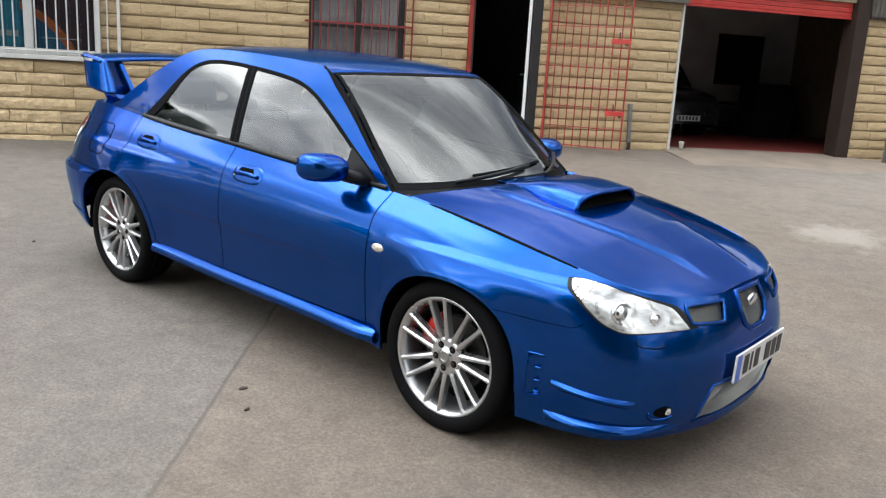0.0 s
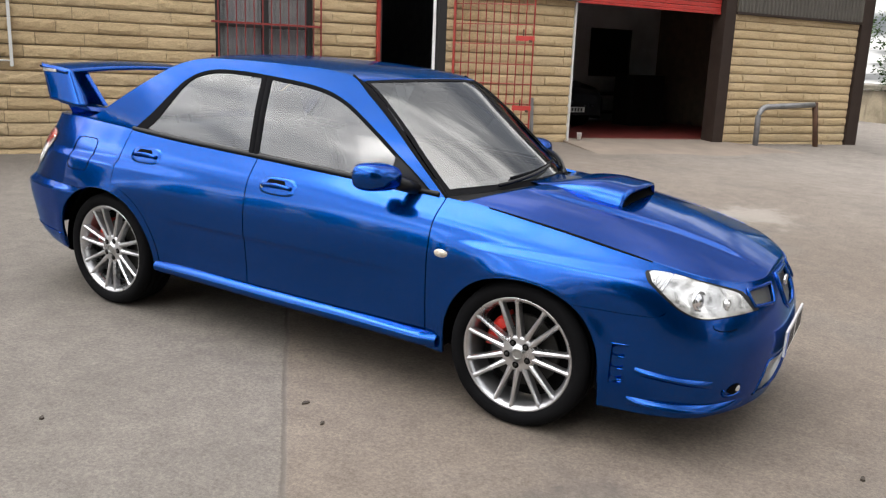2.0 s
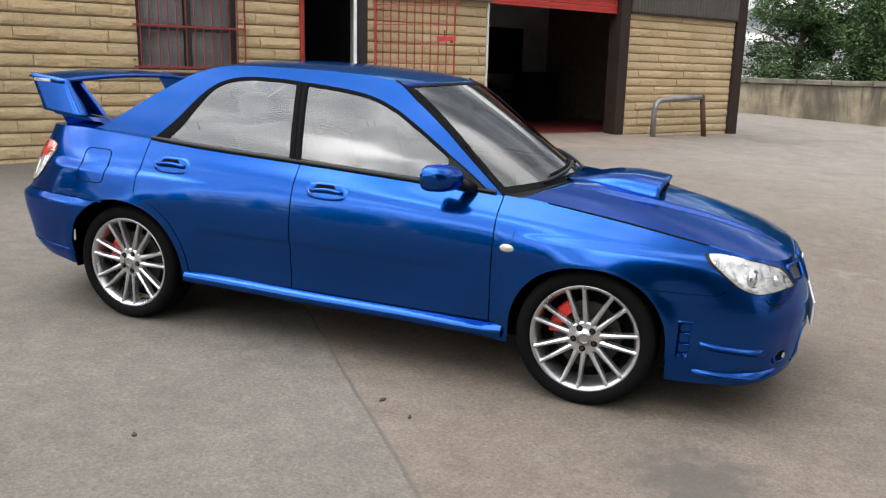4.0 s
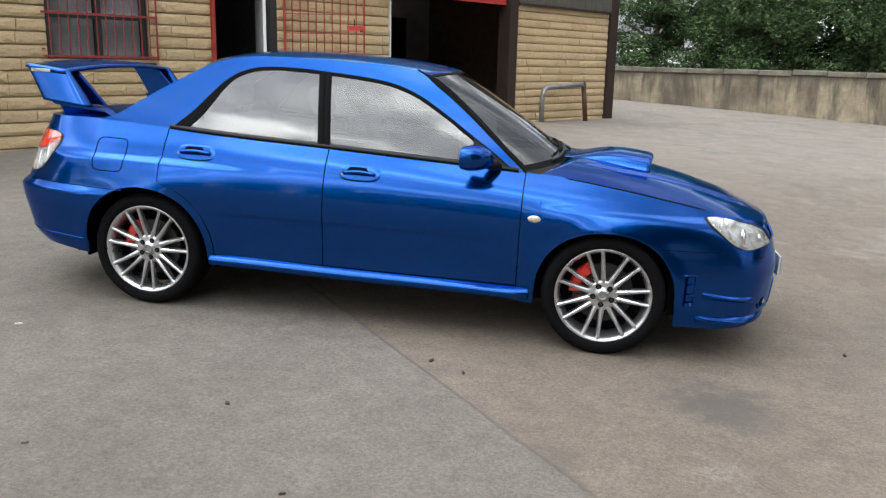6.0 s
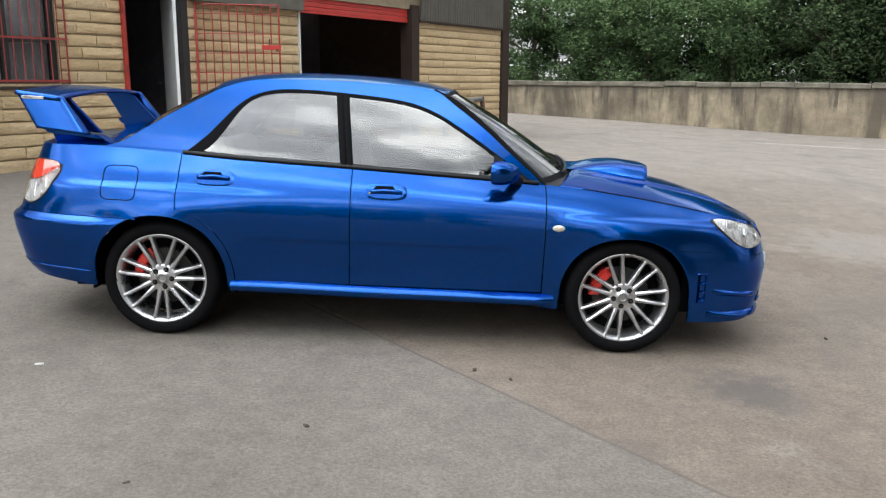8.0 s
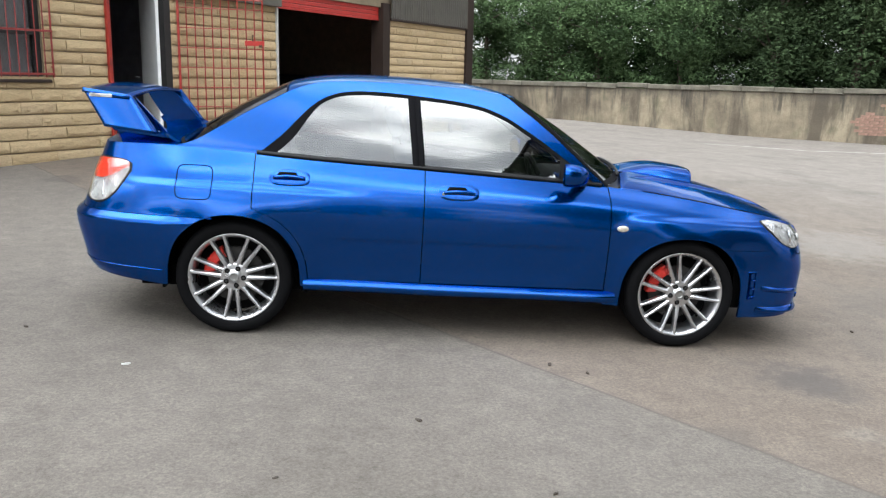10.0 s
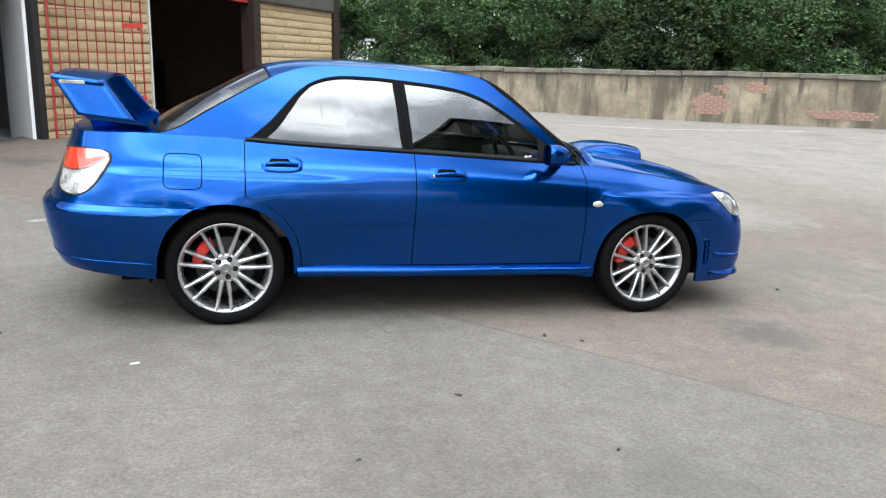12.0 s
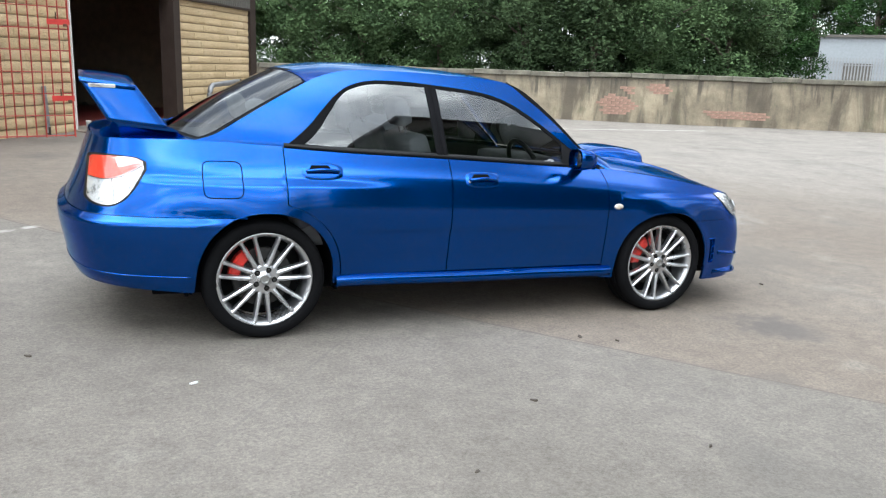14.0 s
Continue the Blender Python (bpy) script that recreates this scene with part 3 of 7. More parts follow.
for z in (0.90, 1.855):
    part("lock_plate", box(GL - 0.25, GL + 0.02, -0.014, -0.006, z - 0.034, z + 0.034, 0.002), M_SHUTTER, gate)
    part("bolt", tube([(GL - 0.14, -0.012, z + 0.03), (GL - 0.14, -0.012, z + 0.12)], 0.009, 6), M_RUST, gate)
    part("padlock", box(GL - 0.06, GL - 0.015, -0.03, -0.005, z - 0.055, z - 0.02, 0.006), M_RUST, gate)

# pipe stub by the wall
bm = tube([(5.17, -0.06, 0.2), (5.16, -0.06, 0.62), (5.14, -0.055, 1.02)], 0.03, 10)
pipe = wall_part("vent_pipe", bm, M_GALV)
tagged(pipe, "short grey pipe standing against the stone wall", "pipe")
part("pipe_foot", tube([(5.17, -0.06, 0.25), (5.168, -0.06, 0.46)], 0.033, 10), M_BROWN, pipe)

# roller shutter, partly down, in its brown frame
shut = wall_thing("roller_shutter", "red slatted roller shutter rolled almost fully up", "shutter")
bm = bmesh.new()
z, k = 2.505, 0
part("bottom_rail", box(5.89, 8.90, 0.03, 0.075, 2.47, 2.503, 0.006), M_SHUTTER, shut)
while z < LINTEL + 0.12:
    part("slat", box(5.89, 8.90, 0.040, 0.062, z, z + 0.068, 0.010), M_SHUTTER, shut)
    z += 0.072
part("shutter_box", box(5.87, 8.91, 0.02, 0.40, LINTEL + 0.12, LINTEL + 0.5, 0.02), M_REDDULL, shut)
post = wall_thing("door_post", "dark brown steel post beside the roller shutter", "post")
part("flange", box(8.915, 9.155, -0.060, -0.048, 0.25, 2.80, 0.003), M_BROWN, post)
part("flange", box(8.915, 8.932, -0.048, 0.22, 0.25, 2.80, 0.003), M_BROWN, post)
part("web", box(8.932, 9.155, -0.046, 0.20, 0.25, 2.80), M_BROWN, post)
corner = wall_thing("corner_post", "dark brown steel post on the workshop corner", "post")
part("flange", box(12.36, 12.66, -0.075, -0.06, 0.05, 3.4, 0.003), M_BROWN, corner)
part("web", box(12.36, 12.64, -0.058, 0.24, 0.05, 3.4, 0.003), M_BROWN, corner)

# corrugated cladding above the pier
bm = bmesh.new()
prof = []
s = 9.16
while s < 12.34:
    prof += [(s, -0.085), (s + 0.030, -0.085), (s + 0.045, -0.055), (s + 0.075, -0.055)]
    s += 0.09
rows = [[bm.verts.new((x, y, z)) for x, y in prof] for z in (2.535, 3.6)]
for k in range(len(prof) - 1):
    bm.faces.new((rows[0][k], rows[0][k + 1], rows[1][k + 1], rows[1][k]))
s = S0
prof = []
while s < 9.15:
    prof += [(s, -0.060), (s + 0.060, -0.060), (s + 0.085, -0.030), (s + 0.15, -0.030)]
    s += 0.18
rows = [[bm.verts.new((x, y, z)) for x, y in prof] for z in (2.96, 3.69)]
for k in range(len(prof) - 1):
    bm.faces.new((rows[0][k], rows[0][k + 1], rows[1][k + 1], rows[1][k]))
clad = wall_part("cladding", bm, M_CLAD)
tagged(clad, "grey-brown corrugated metal cladding along the top of the stone wall", "cladding", kind="structure")
part("cladding_trim", box(9.158, 12.355, -0.095, 0.0, 2.49, 2.533, 0.004), M_BROWN, clad)
fas = wall_part("fascia", box(3.665, 5.875, -0.14, -0.004, 2.475, 2.95, 0.01), M_FASCIA)
tagged(fas, "weathered grey-brown timber fascia board", "fascia", kind="structure")
edge = wall_part("pier_edge_trim", box(5.845, 5.872, -0.055, -0.006, 0.33, 2.47, 0.004), M_WHITE)
tagged(edge, "thin pale edge strip beside the roller doorway", "trim", kind="structure")

# concrete apron and painted threshold
bm = bmesh.new()
rows = []
for i in range(25):
    t = i / 24
    row = []
    for j in range(15):
        k = j / 14
        d = lerp(0.26, -2.75, k)
        s = lerp(lerp(5.86, 5.15, k), lerp(9.2, 10.6, k), t)
        p = WALL @ Vector((s, d, 0))
        zz = max(ground_z(p.x, p.y) + lerp(0.035, -0.030, k), lerp(0.347, 0.0, min(1, k * 1.6)))
        row.append(bm.verts.new((s, d, zz)))
    rows.append(row)
for a, b in zip(rows, rows[1:]):
    for k in range(14):
        bm.faces.new((a[k], b[k], b[k + 1], a[k + 1]))
for g in bmesh.ops.extrude_edge_only(bm, edges=[e for e in bm.edges if e.is_boundary])["geom"]:
    if isinstance(g, bmesh.types.BMVert):
        g.co.z -= 0.12
apron = wall_part("apron", bm, M_CONCRETE)
tagged(apron, "pale concrete ramp in front of the roller doorway", "ramp", kind="structure")
red = wall_part("threshold", box(5.12, 11.8, 0.264, 4.6, 0.3395, 0.352, 0.004), M_REDFLOOR)
tagged(red, "dark red painted floor strip inside the roller doorway", "floor", kind="structure")

# dim things inside
cab = wall_thing("storage_cabinet", "tall dark steel cabinet in the unlit workshop", "cabinet")
part("body", box(9.75, 10.62, 3.2, 3.8, 0.353, 1.42, 0.01), M_BLACKFRAME, cab)
part("door", box(9.76, 10.18, 3.185, 3.198, 0.38, 1.40, 0.004), M_BLACKFRAME, cab)
part("door", box(10.19, 10.61, 3.185, 3.198, 0.38, 1.40, 0.004), M_BLACKFRAME, cab)
ben = wall_thing("workbench", "low dark workbench against the workshop wall", "workbench")
part("top", box(9.0, 11.1, 4.2, 4.9, 0.95, 1.0, 0.008), M_BROWN, ben)
for s in (9.06, 11.04):
    for d in (4.26, 4.84):
        part("leg", box(s - 0.04, s + 0.04, d - 0.04, d + 0.04, 0.354, 0.949), M_BROWN, ben)
part("shelf", box(9.1, 11.0, 4.3, 4.85, 0.55, 0.58), M_BROWN, ben)
board = wall_thing("notice_board", "dark notice board on the bay's back wall", "board")
part("panel", box(10.06, 11.2, 5.165, 5.195, 1.38, 2.42, 0.004), M_BLACKFRAME, board)
part("board_frame", tube([(10.05, 5.16, 1.37), (11.21, 5.16, 1.37), (11.21, 5.16, 2.43), (10.05, 5.16, 2.43)], 0.018, 6, closed=True), M_BROWN, board)
# a dark car parked nose-out in the bay
inside = wall_thing("parked_car", "dark parked hatchback standing nose-out inside the unlit bay", "car")
bm = bmesh.new()
rows = []
for d, half, low, high in ((2.60, 0.60, 0.60, 1.00), (2.66, 0.72, 0.54, 1.08), (2.85, 0.80, 0.52, 1.16), (3.5, 0.82, 0.52, 1.27), (4.9, 0.82, 0.52, 1.32)):
    rows.append([bm.verts.new((7.85 + half * k, d, z)) for k, z in ((-1, low), (-1, high - 0.16), (-0.86, high - 0.03), (0, high), (0.86, high - 0.03), (1, high - 0.16), (1, low))])
for p, q in zip(rows, rows[1:]):
    for k in range(6):
        bm.faces.new((p[k], q[k], q[k + 1], p[k + 1]))
bm.faces.new(rows[0]); bm.faces.new(rows[-1])
part("body", bm, M_DARKCAR, inside, smooth=True)
bm = bmesh.new()
rows = [[bm.verts.new((7.85 + half * k, d, z)) for k, z in ((-1, base), (-0.84, top), (0.84, top), (1, base))] for d, half, base, top in ((3.52, 0.72, 1.25, 1.27), (4.05, 0.70, 1.28, 1.74), (4.9, 0.70, 1.30, 1.78))]
for p, q in zip(rows, rows[1:]):
    for k in range(3):
        bm.faces.new((p[k], q[k], q[k + 1], p[k + 1]))
part("cabin", bm, M_DARKCAR, inside)
for s in (7.32, 8.38):
    part("headlamp", box(s - 0.13, s + 0.13, 2.655, 2.74, 0.93, 1.04, 0.02), M_GALV, inside)
    part("tyre", tube([(s - 0.1, 3.2, 0.655), (s + 0.1, 3.2, 0.655)], 0.30, 20), M_TYRE, inside)
plate = part("number_plate", box(7.6, 8.1, 2.585, 2.598, 0.66, 0.76, 0.003), M_WHITE, inside)
for k in range(6):
    part("plate_bar", box(7.64 + 0.072 * k, 7.685 + 0.072 * k, 2.580, 2.584, 0.675, 0.745), M_BLACKFRAME, plate)

# paper cup on the ramp's corner
cup = wall_thing("paper_cup", "small white paper cup standing on the ramp", "cup")
bm = bmesh.new()
prof = [(0.0, 0.0), (0.028, 0.0), (0.040, 0.10), (0.042, 0.104), (0.040, 0.108), (0.036, 0.104), (0.027, 0.01), (0.0, 0.01)]
rings = [[bm.verts.new((r * math.cos(a), r * math.sin(a), z)) for a in [2 * math.pi * q / 20 for q in range(20)]] for r, z in prof]
for a, b in zip(rings, rings[1:]):
    for q in range(20):
        bm.faces.new((a[q], a[(q + 1) % 20], b[(q + 1) % 20], b[q]))
bmesh.ops.remove_doubles(bm, verts=bm.verts, dist=0.0002)
body = part("cup_body", bm, M_WHITE, cup, smooth=True)
body.matrix_basis = Matrix.Translation((6.02, -0.13, 0.392))

# bent pipe barrier in front of the pier
bar = wall_thing("hoop_barrier", "bent galvanised pipe barrier with one rusty leg", "barrier")
pts = [(9.64, -0.36, 0.12), (9.63, -0.36, 0.72)] + [(9.83 - 0.20 * math.cos(a), -0.36, 0.76 + 0.20 * math.sin(a)) for a in [math.pi / 2 * k / 8 for k in range(9)]] + [(10.4, -0.36, 0.985), (10.98, -0.36, 1.01)]
part("hoop", tube(pts, 0.05, 12), M_GALV, bar, smooth=True)
part("leg", tube([(11.19, -0.36, 0.12), (11.11, -0.36, 0.6), (11.02, -0.36, 1.05)], 0.05, 12), M_RUST, bar, "rusty brown pipe leg", smooth=True)

# ---- yard wall ----
YARD_TURN, YARD_OFF = radians(-31), 19.4
YARD = Matrix.Rotation(YARD_TURN, 4, "Z") @ Matrix.Translation((0, YARD_OFF, 0))


def yard_base(s):
    p = YARD @ Vector((s, 0, 0))
    return ground_z(p.x, p.y)


bm = bmesh.new()
cols = np.arange(-24, 40.01, 0.4)
ring = []
for s in cols:
    b = yard_base(s)
    ring.append([bm.verts.new((s, y + 0.012 * noise.noise((s * 1.3, z * 2, y)), z)) for y, z in ((0, b - 0.3), (0, b + 0.35), (0, b + 0.7), (0, 1.24), (0.32, 1.24), (0.32, b - 0.3))])
for a, c in zip(ring, ring[1:]):
    for k in range(5):
        bm.faces.new((a[k], c[k], c[k + 1], a[k + 1]))
bm.faces.new(ring[0]); bm.faces.new(ring[-1])
yard_wall = part("yard_wall", bm, M_YARDWALL, at=YARD)
tagged(yard_wall, "low cream rendered yard wall streaked with black stains", "wall", kind="structure")

# ---- trees ----
def leaf_cloud(bm, centre, radii, count, size, rng):
    """Many small leaves in an uneven shell."""
    for _ in range(count):
        d = Vector((rng.gauss(0, 1), rng.gauss(0, 1), rng.gauss(0, 1))).normalized()
        k = rng.uniform(0.45, 1.0) ** 0.6 * (1 + 0.25 * noise.noise(d * 2.0 + Vector(centre)))
        p = Vector(centre) + Vector((d.x * radii[0], d.y * radii[1], d.z * radii[2])) * k
        u = Vector((rng.gauss(0, 1), rng.gauss(0, 1), rng.gauss(0, 0.6))).normalized()
        v = u.cross(Vector((rng.gauss(0, 1), rng.gauss(0, 1), rng.gauss(0, 1)))).normalized()
        s = size * rng.uniform(0.6, 1.4)
        q = [p + u * s, p + v * s * 0.45, p - u * s, p - v * s * 0.45]
        bm.faces.new([bm.verts.new(w) for w in q])


def make_tree(name, seed, height, spread, leaf_mat, clumps, per, leaf, label):
    rng = random.Random(seed)
    tree = empty(name)
    bm = bmesh.new()
    lean = (rng.uniform(-0.3, 0.3), rng.uniform(-0.3, 0.3))
    tube([(0, 0, -0.3), (lean[0] * 0.3, lean[1] * 0.3, height * 0.25), (lean[0], lean[1], height * 0.55), (lean[0] * 1.4, lean[1] * 1.4, height * 0.85)], [0.16, 0.13, 0.08, 0.02], 8, bm)
    tips = []
    for i in range(9):
        a, h = rng.uniform(0, 6.283), height * rng.uniform(0.2, 0.7)
        r = spread * rng.uniform(0.5, 0.85)
        t = Vector((lean[0] + r * math.cos(a), lean[1] + r * math.sin(a), h + height * rng.uniform(0.08, 0.25)))
        tube([(lean[0] * h / height, lean[1] * h / height, h), Vector((lean[0], lean[1], h)).lerp(t, 0.5) + Vector((0, 0, 0.15)), t], [0.06, 0.04, 0.012], 6, bm)
        tips.append(t)
    part("trunk", bm, M_BARK, tree)
    bm = bmesh.new()
    for i in range(clumps):
        if i < len(tips):
            c = tips[i]
        else:
            a, h = rng.uniform(0, 6.283), rng.uniform(0.1, 1.0)
            r = spread * (1 - 0.55 * h) * rng.uniform(0.2, 1.0)
            c = Vector((lean[0] + r * math.cos(a), lean[1] + r * math.sin(a), 0.3 + (height - 0.6) * h))
        k = rng.uniform(0.45, 0.95)
        leaf_cloud(bm, c, (k, k, k * 0.75), per, leaf, rng)
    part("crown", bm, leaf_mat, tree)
    tagged(tree, label, "tree", group="trees behind the yard wall")
    return tree


def set_on(ob, x, y, turn=0.0, size=1.0):
    return Matrix.Translation((x, y, ground_z(x, y) - 0.2)) @ Matrix.Rotation(turn, 4, "Z") @ Matrix.Scale(size, 4)


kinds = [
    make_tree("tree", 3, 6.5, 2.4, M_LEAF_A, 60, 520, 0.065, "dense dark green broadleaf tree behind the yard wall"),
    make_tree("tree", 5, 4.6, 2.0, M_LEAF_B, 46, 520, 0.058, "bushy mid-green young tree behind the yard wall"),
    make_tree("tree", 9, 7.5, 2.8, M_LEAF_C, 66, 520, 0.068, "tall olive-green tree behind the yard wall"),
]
rng = random.Random(12)
spots = []
for row, (off, gap) in enumerate(((2.5, 2.3), (5.2, 2.9), (8.6, 3.4))):
    s = -9.5 + row
    while s < 34:
        spots.append((s + rng.uniform(-0.5, 0.5), off + rng.uniform(-0.5, 0.6), row))
        s += gap
used = set()
for s, off, row in spots:
    if 6.9 + 0.36 * off < s < 17 + 0.36 * off:
        continue  # the gap at the end of the row, with the yards beyond
    p = YARD @ Vector((s, off, 0))
    k = rng.choice((0, 1, 1, 2)) if row == 0 else rng.choice((0, 2, 2))
    size = rng.uniform(0.8, 1.15) * (0.85 if row == 0 else 0.88)
    thin = abs(s - (-5.9, -6.8, -7.9)[row]) < (1.0, 0.9, 0.9)[row]
    if thin and row:
        continue  # the row is thin here and the sky shows through
    if thin:
        k, size = 1, 0.85
    m = Matrix.Translation((p.x, p.y, yard_base(s) - 0.1)) @ Matrix.Rotation(rng.uniform(0, 6.28), 4, "Z")
    if k not in used:
        used.add(k)
        kinds[k].matrix_basis = m @ Matrix.Scale(size, 4)
    else:
        c = copy_thing(kinds[k], m)
        c.scale = (size,) * 3

# yards beyond the gap in the trees: a palisade fence, pale store sheds and more trees
def far_frame(d, across):
    """A place d metres out through the gap, turned to face the yard."""
    way = Vector((0.768, 0.640, 0))
    p = Vector((-2.07, -4.91, 0)) + way * d + Vector((0.640, -0.768, 0)) * across
    return Matrix.Translation((p.x, p.y, ground_z(p.x, p.y))) @ Matrix.Rotation(math.atan2(-0.768, 0.640), 4, "Z")


fence = empty("palisade_fence", far_frame(52, 2.0))
tagged(fence, "pale galvanised palisade fence beyond the yard wall", "fence")
pale_bm = bmesh.new()
box(-0.035, 0.035, -0.01, 0.01, 0.0, 2.35, 0.0, bm=pale_bm)
pale_mesh = mesh_of(pale_bm, "pale", M_GALV)
for i in range(70):
    ob = new("pale", pale_mesh)
    ob.parent = fence
    ob.matrix_basis = Matrix.Translation((-5 + i * 0.16, 0, 0))
for z in (0.45, 1.95):
    part("rail", box(-5.1, 6.2, 0.012, 0.06, z, z + 0.05), M_GALV, fence)
for across, wide, high, tone in ((-2.2, 5.0, 3.9, M_FARWALL), (5.2, 6.5, 4.4, M_FARWALL)):
    shed = empty("store_shed", far_frame(63, across + 2.0))
    tagged(shed, "pale store shed far behind the fence", "shed", group="sheds beyond the fence")
    part("wall", box(-wide / 2, wide / 2, 0, 4, 0, high), tone, shed)
    part("roof", box(-wide / 2 - 0.15, wide / 2 + 0.15, -0.2, 4.2, high, high + 0.18), M_CLAD, shed)
    part("door", box(-0.9, 0.9, -0.05, 0.02, 0, 2.2), M_CLAD, shed)
for i in range(6):
    m = far_frame(76 + 3 * (i % 2), -9 + i * 5.0)
    c = copy_thing(kinds[(i + 1) % 3], m)
    c.scale = (1.5 + 0.2 * (i % 3),) * 3
    tagged(c, "green broadleaf tree far beyond the fence", "tree", group="trees beyond the fence")

# invented tall warehouse and trees across the yard, out of view, shaping reflections in the car's windows and paint
warehouse = empty("warehouse", Matrix.Translation((0, 0, ground_z(14, -15) - 0.1)))
tagged(warehouse, "tall dark clad warehouse block added out of view to darken the car's reflections", "warehouse")
bm = bmesh.new()
prof = []
x = 6.8
while x < 32:
    prof += [(x, -14.6), (x + 0.45, -14.6), (x + 0.50, -14.66), (x + 0.95, -14.66)]
    x += 1.0
rows = [[bm.verts.new((x, y, z)) for x, y in prof] for z in (0.0, 12.4)]
for k in range(len(prof) - 1):
    bm.faces.new((rows[0][k], rows[0][k + 1], rows[1][k + 1], rows[1][k]))
part("cladding", bm, M_CLAD, warehouse)
part("wall", box(6.8, 31.9, -22.0, -14.7, 0.0, 12.38), M_CLAD, warehouse)
part("roof", box(6.6, 32.1, -22.2, -14.5, 12.42, 12.7, 0.03), M_BROWN, warehouse)
rng = random.Random(31)
# far row darkens low reflections, next two match a reflected tree, last two soften the warehouse edge
ACROSS = [(-30 + i * 3.6, -36.0 - 2 * (i % 2), 0.9) for i in range(10)] + [(-25.6, -13.6, 1.25), (-28.5, -16.5, 1.2), (6.4, -13.0, 1.5), (8.4, -12.6, 1.3)]
for i, (x, y, size) in enumerate(ACROSS):
    x, y = x + rng.uniform(-0.5, 0.5), y + rng.uniform(-0.5, 0.5)
    c = copy_thing(kinds[(0, 2)[i % 2]], Matrix.Translation((x, y, ground_z(x, y) - 0.2)) @ Matrix.Rotation(rng.uniform(0, 6.28), 4, "Z"))
    c.scale = (size,) * 3
    tagged(c, "dark green broadleaf tree placed out of view across the yard for the car's reflections", "tree", group="trees across the yard")

# ---- the blue saloon car ----
# its own frame: x forward, y to its left, z up, origin on the ground between the wheels; it stands on the slope of the yard
CAR = Matrix(((0.99935, 0.00012, 0.03599, 0), (0.00012, 0.99998, -0.00657, 0), (-0.03599, 0.00657, 0.99933, 0), (0, 0, 0, 1)))
AXLE, WHEEL_Z = 1.2625, 0.315
car = empty("car", CAR)
tagged(car, "metallic blue four-door saloon with bonnet scoop and tall rear wing", "car")

# lines that run round the body from the middle of the nose to the middle of the tail: (x, half width, height)
LINE_BOTTOM = [(2.185, 0, .190), (2.165, .28, .190), (2.075, .53, .185), (1.93, .70, .18), (1.64, .80, .19), (1.26, .82, .22), (.86, .80, .235), (.30, .80, .24),
    (-.25, .80, .245), (-.72, .80, .25), (-1.0, .81, .25), (-1.26, .82, .25), (-1.62, .79, .265), (-1.93, .69, .285), (-2.09, .45, .29), (-2.13, 0, .295)]
LINE_SILL = [(2.205, 0, .27), (2.188, .28, .27), (2.10, .535, .265), (1.955, .715, .265), (1.64, .813, .28), (1.26, .84, .32), (.86, .815, .33), (.30, .815, .33),
    (-.25, .815, .33), (-.72, .815, .33), (-1.0, .825, .33), (-1.26, .845, .33), (-1.62, .815, .335), (-1.965, .715, .345), (-2.12, .46, .35), (-2.16, 0, .35)]
LINE_LOWER = [(2.215, 0, .37), (2.197, .28, .37), (2.11, .535, .37), (1.968, .715, .37), (1.64, .818, .39), (1.26, .855, .43), (.86, .828, .44), (.30, .832, .45),
    (-.25, .834, .45), (-.72, .834, .455), (-1.0, .845, .455), (-1.26, .86, .46), (-1.62, .83, .45), (-1.99, .73, .455), (-2.145, .47, .46), (-2.185, 0, .46)]
LINE_CREASE = [(2.215, 0, .46), (2.198, .28, .46), (2.118, .53, .46), (1.968, .71, .47), (1.64, .812, .50), (1.26, .86, .55), (.86, .838, .57), (.30, .845, .575),
    (-.25, .847, .58), (-.72, .847, .58), (-1.0, .853, .585), (-1.26, .866, .585), (-1.62, .838, .56), (-2.01, .74, .56), (-2.165, .48, .565), (-2.205, 0, .565)]
LINE_FLANK = [(2.195, 0, .545), (2.18, .28, .545), (2.10, .525, .55), (1.95, .70, .57), (1.64, .798, .62), (1.26, .853, .67), (.86, .837, .695), (.30, .845, .705),
    (-.25, .847, .71), (-.72, .847, .715), (-1.0, .851, .715), (-1.26, .856, .715), (-1.62, .828, .685), (-2.01, .735, .645), (-2.16, .48, .65), (-2.20, 0, .65)]
LINE_SHOULDER = [(2.165, 0, .625), (2.15, .28, .625), (2.07, .515, .635), (1.925, .675, .655), (1.64, .765, .71), (1.26, .795, .775), (.86, .800, .81), (.30, .815, .83),
    (-.25, .818, .84), (-.72, .814, .85), (-1.0, .808, .855), (-1.26, .802, .86), (-1.62, .78, .85), (-1.965, .69, .80), (-2.105, .47, .80), (-2.14, 0, .80)]
LINE_BELT = [(2.125, 0, .70), (2.105, .28, .70), (2.03, .49, .712), (1.90, .625, .742), (1.64, .69, .795), (1.26, .705, .855), (.86, .692, .898), (.30, .733, .93),
    (-.25, .742, .955), (-.72, .738, .972), (-1.0, .73, .985), (-1.26, .712, 1.0), (-1.62, .675, 1.012), (-1.93, .60, 1.005), (-2.045, .42, 1.0), (-2.075, 0, 1.0)]
NET = np.array([LINE_BOTTOM, LINE_SILL, LINE_LOWER, LINE_CREASE, LINE_FLANK, LINE_SHOULDER, LINE_BELT], dtype=float)
_n = np.concatenate([NET[:, 1:2] * (1, -1, 1), NET, NET[:, -2:-1] * (1, -1, 1)], 1)
_n = np.concatenate([2 * _n[:1] - _n[1:2], _n, 2 * _n[-1:] - _n[-2:-1]], 0)
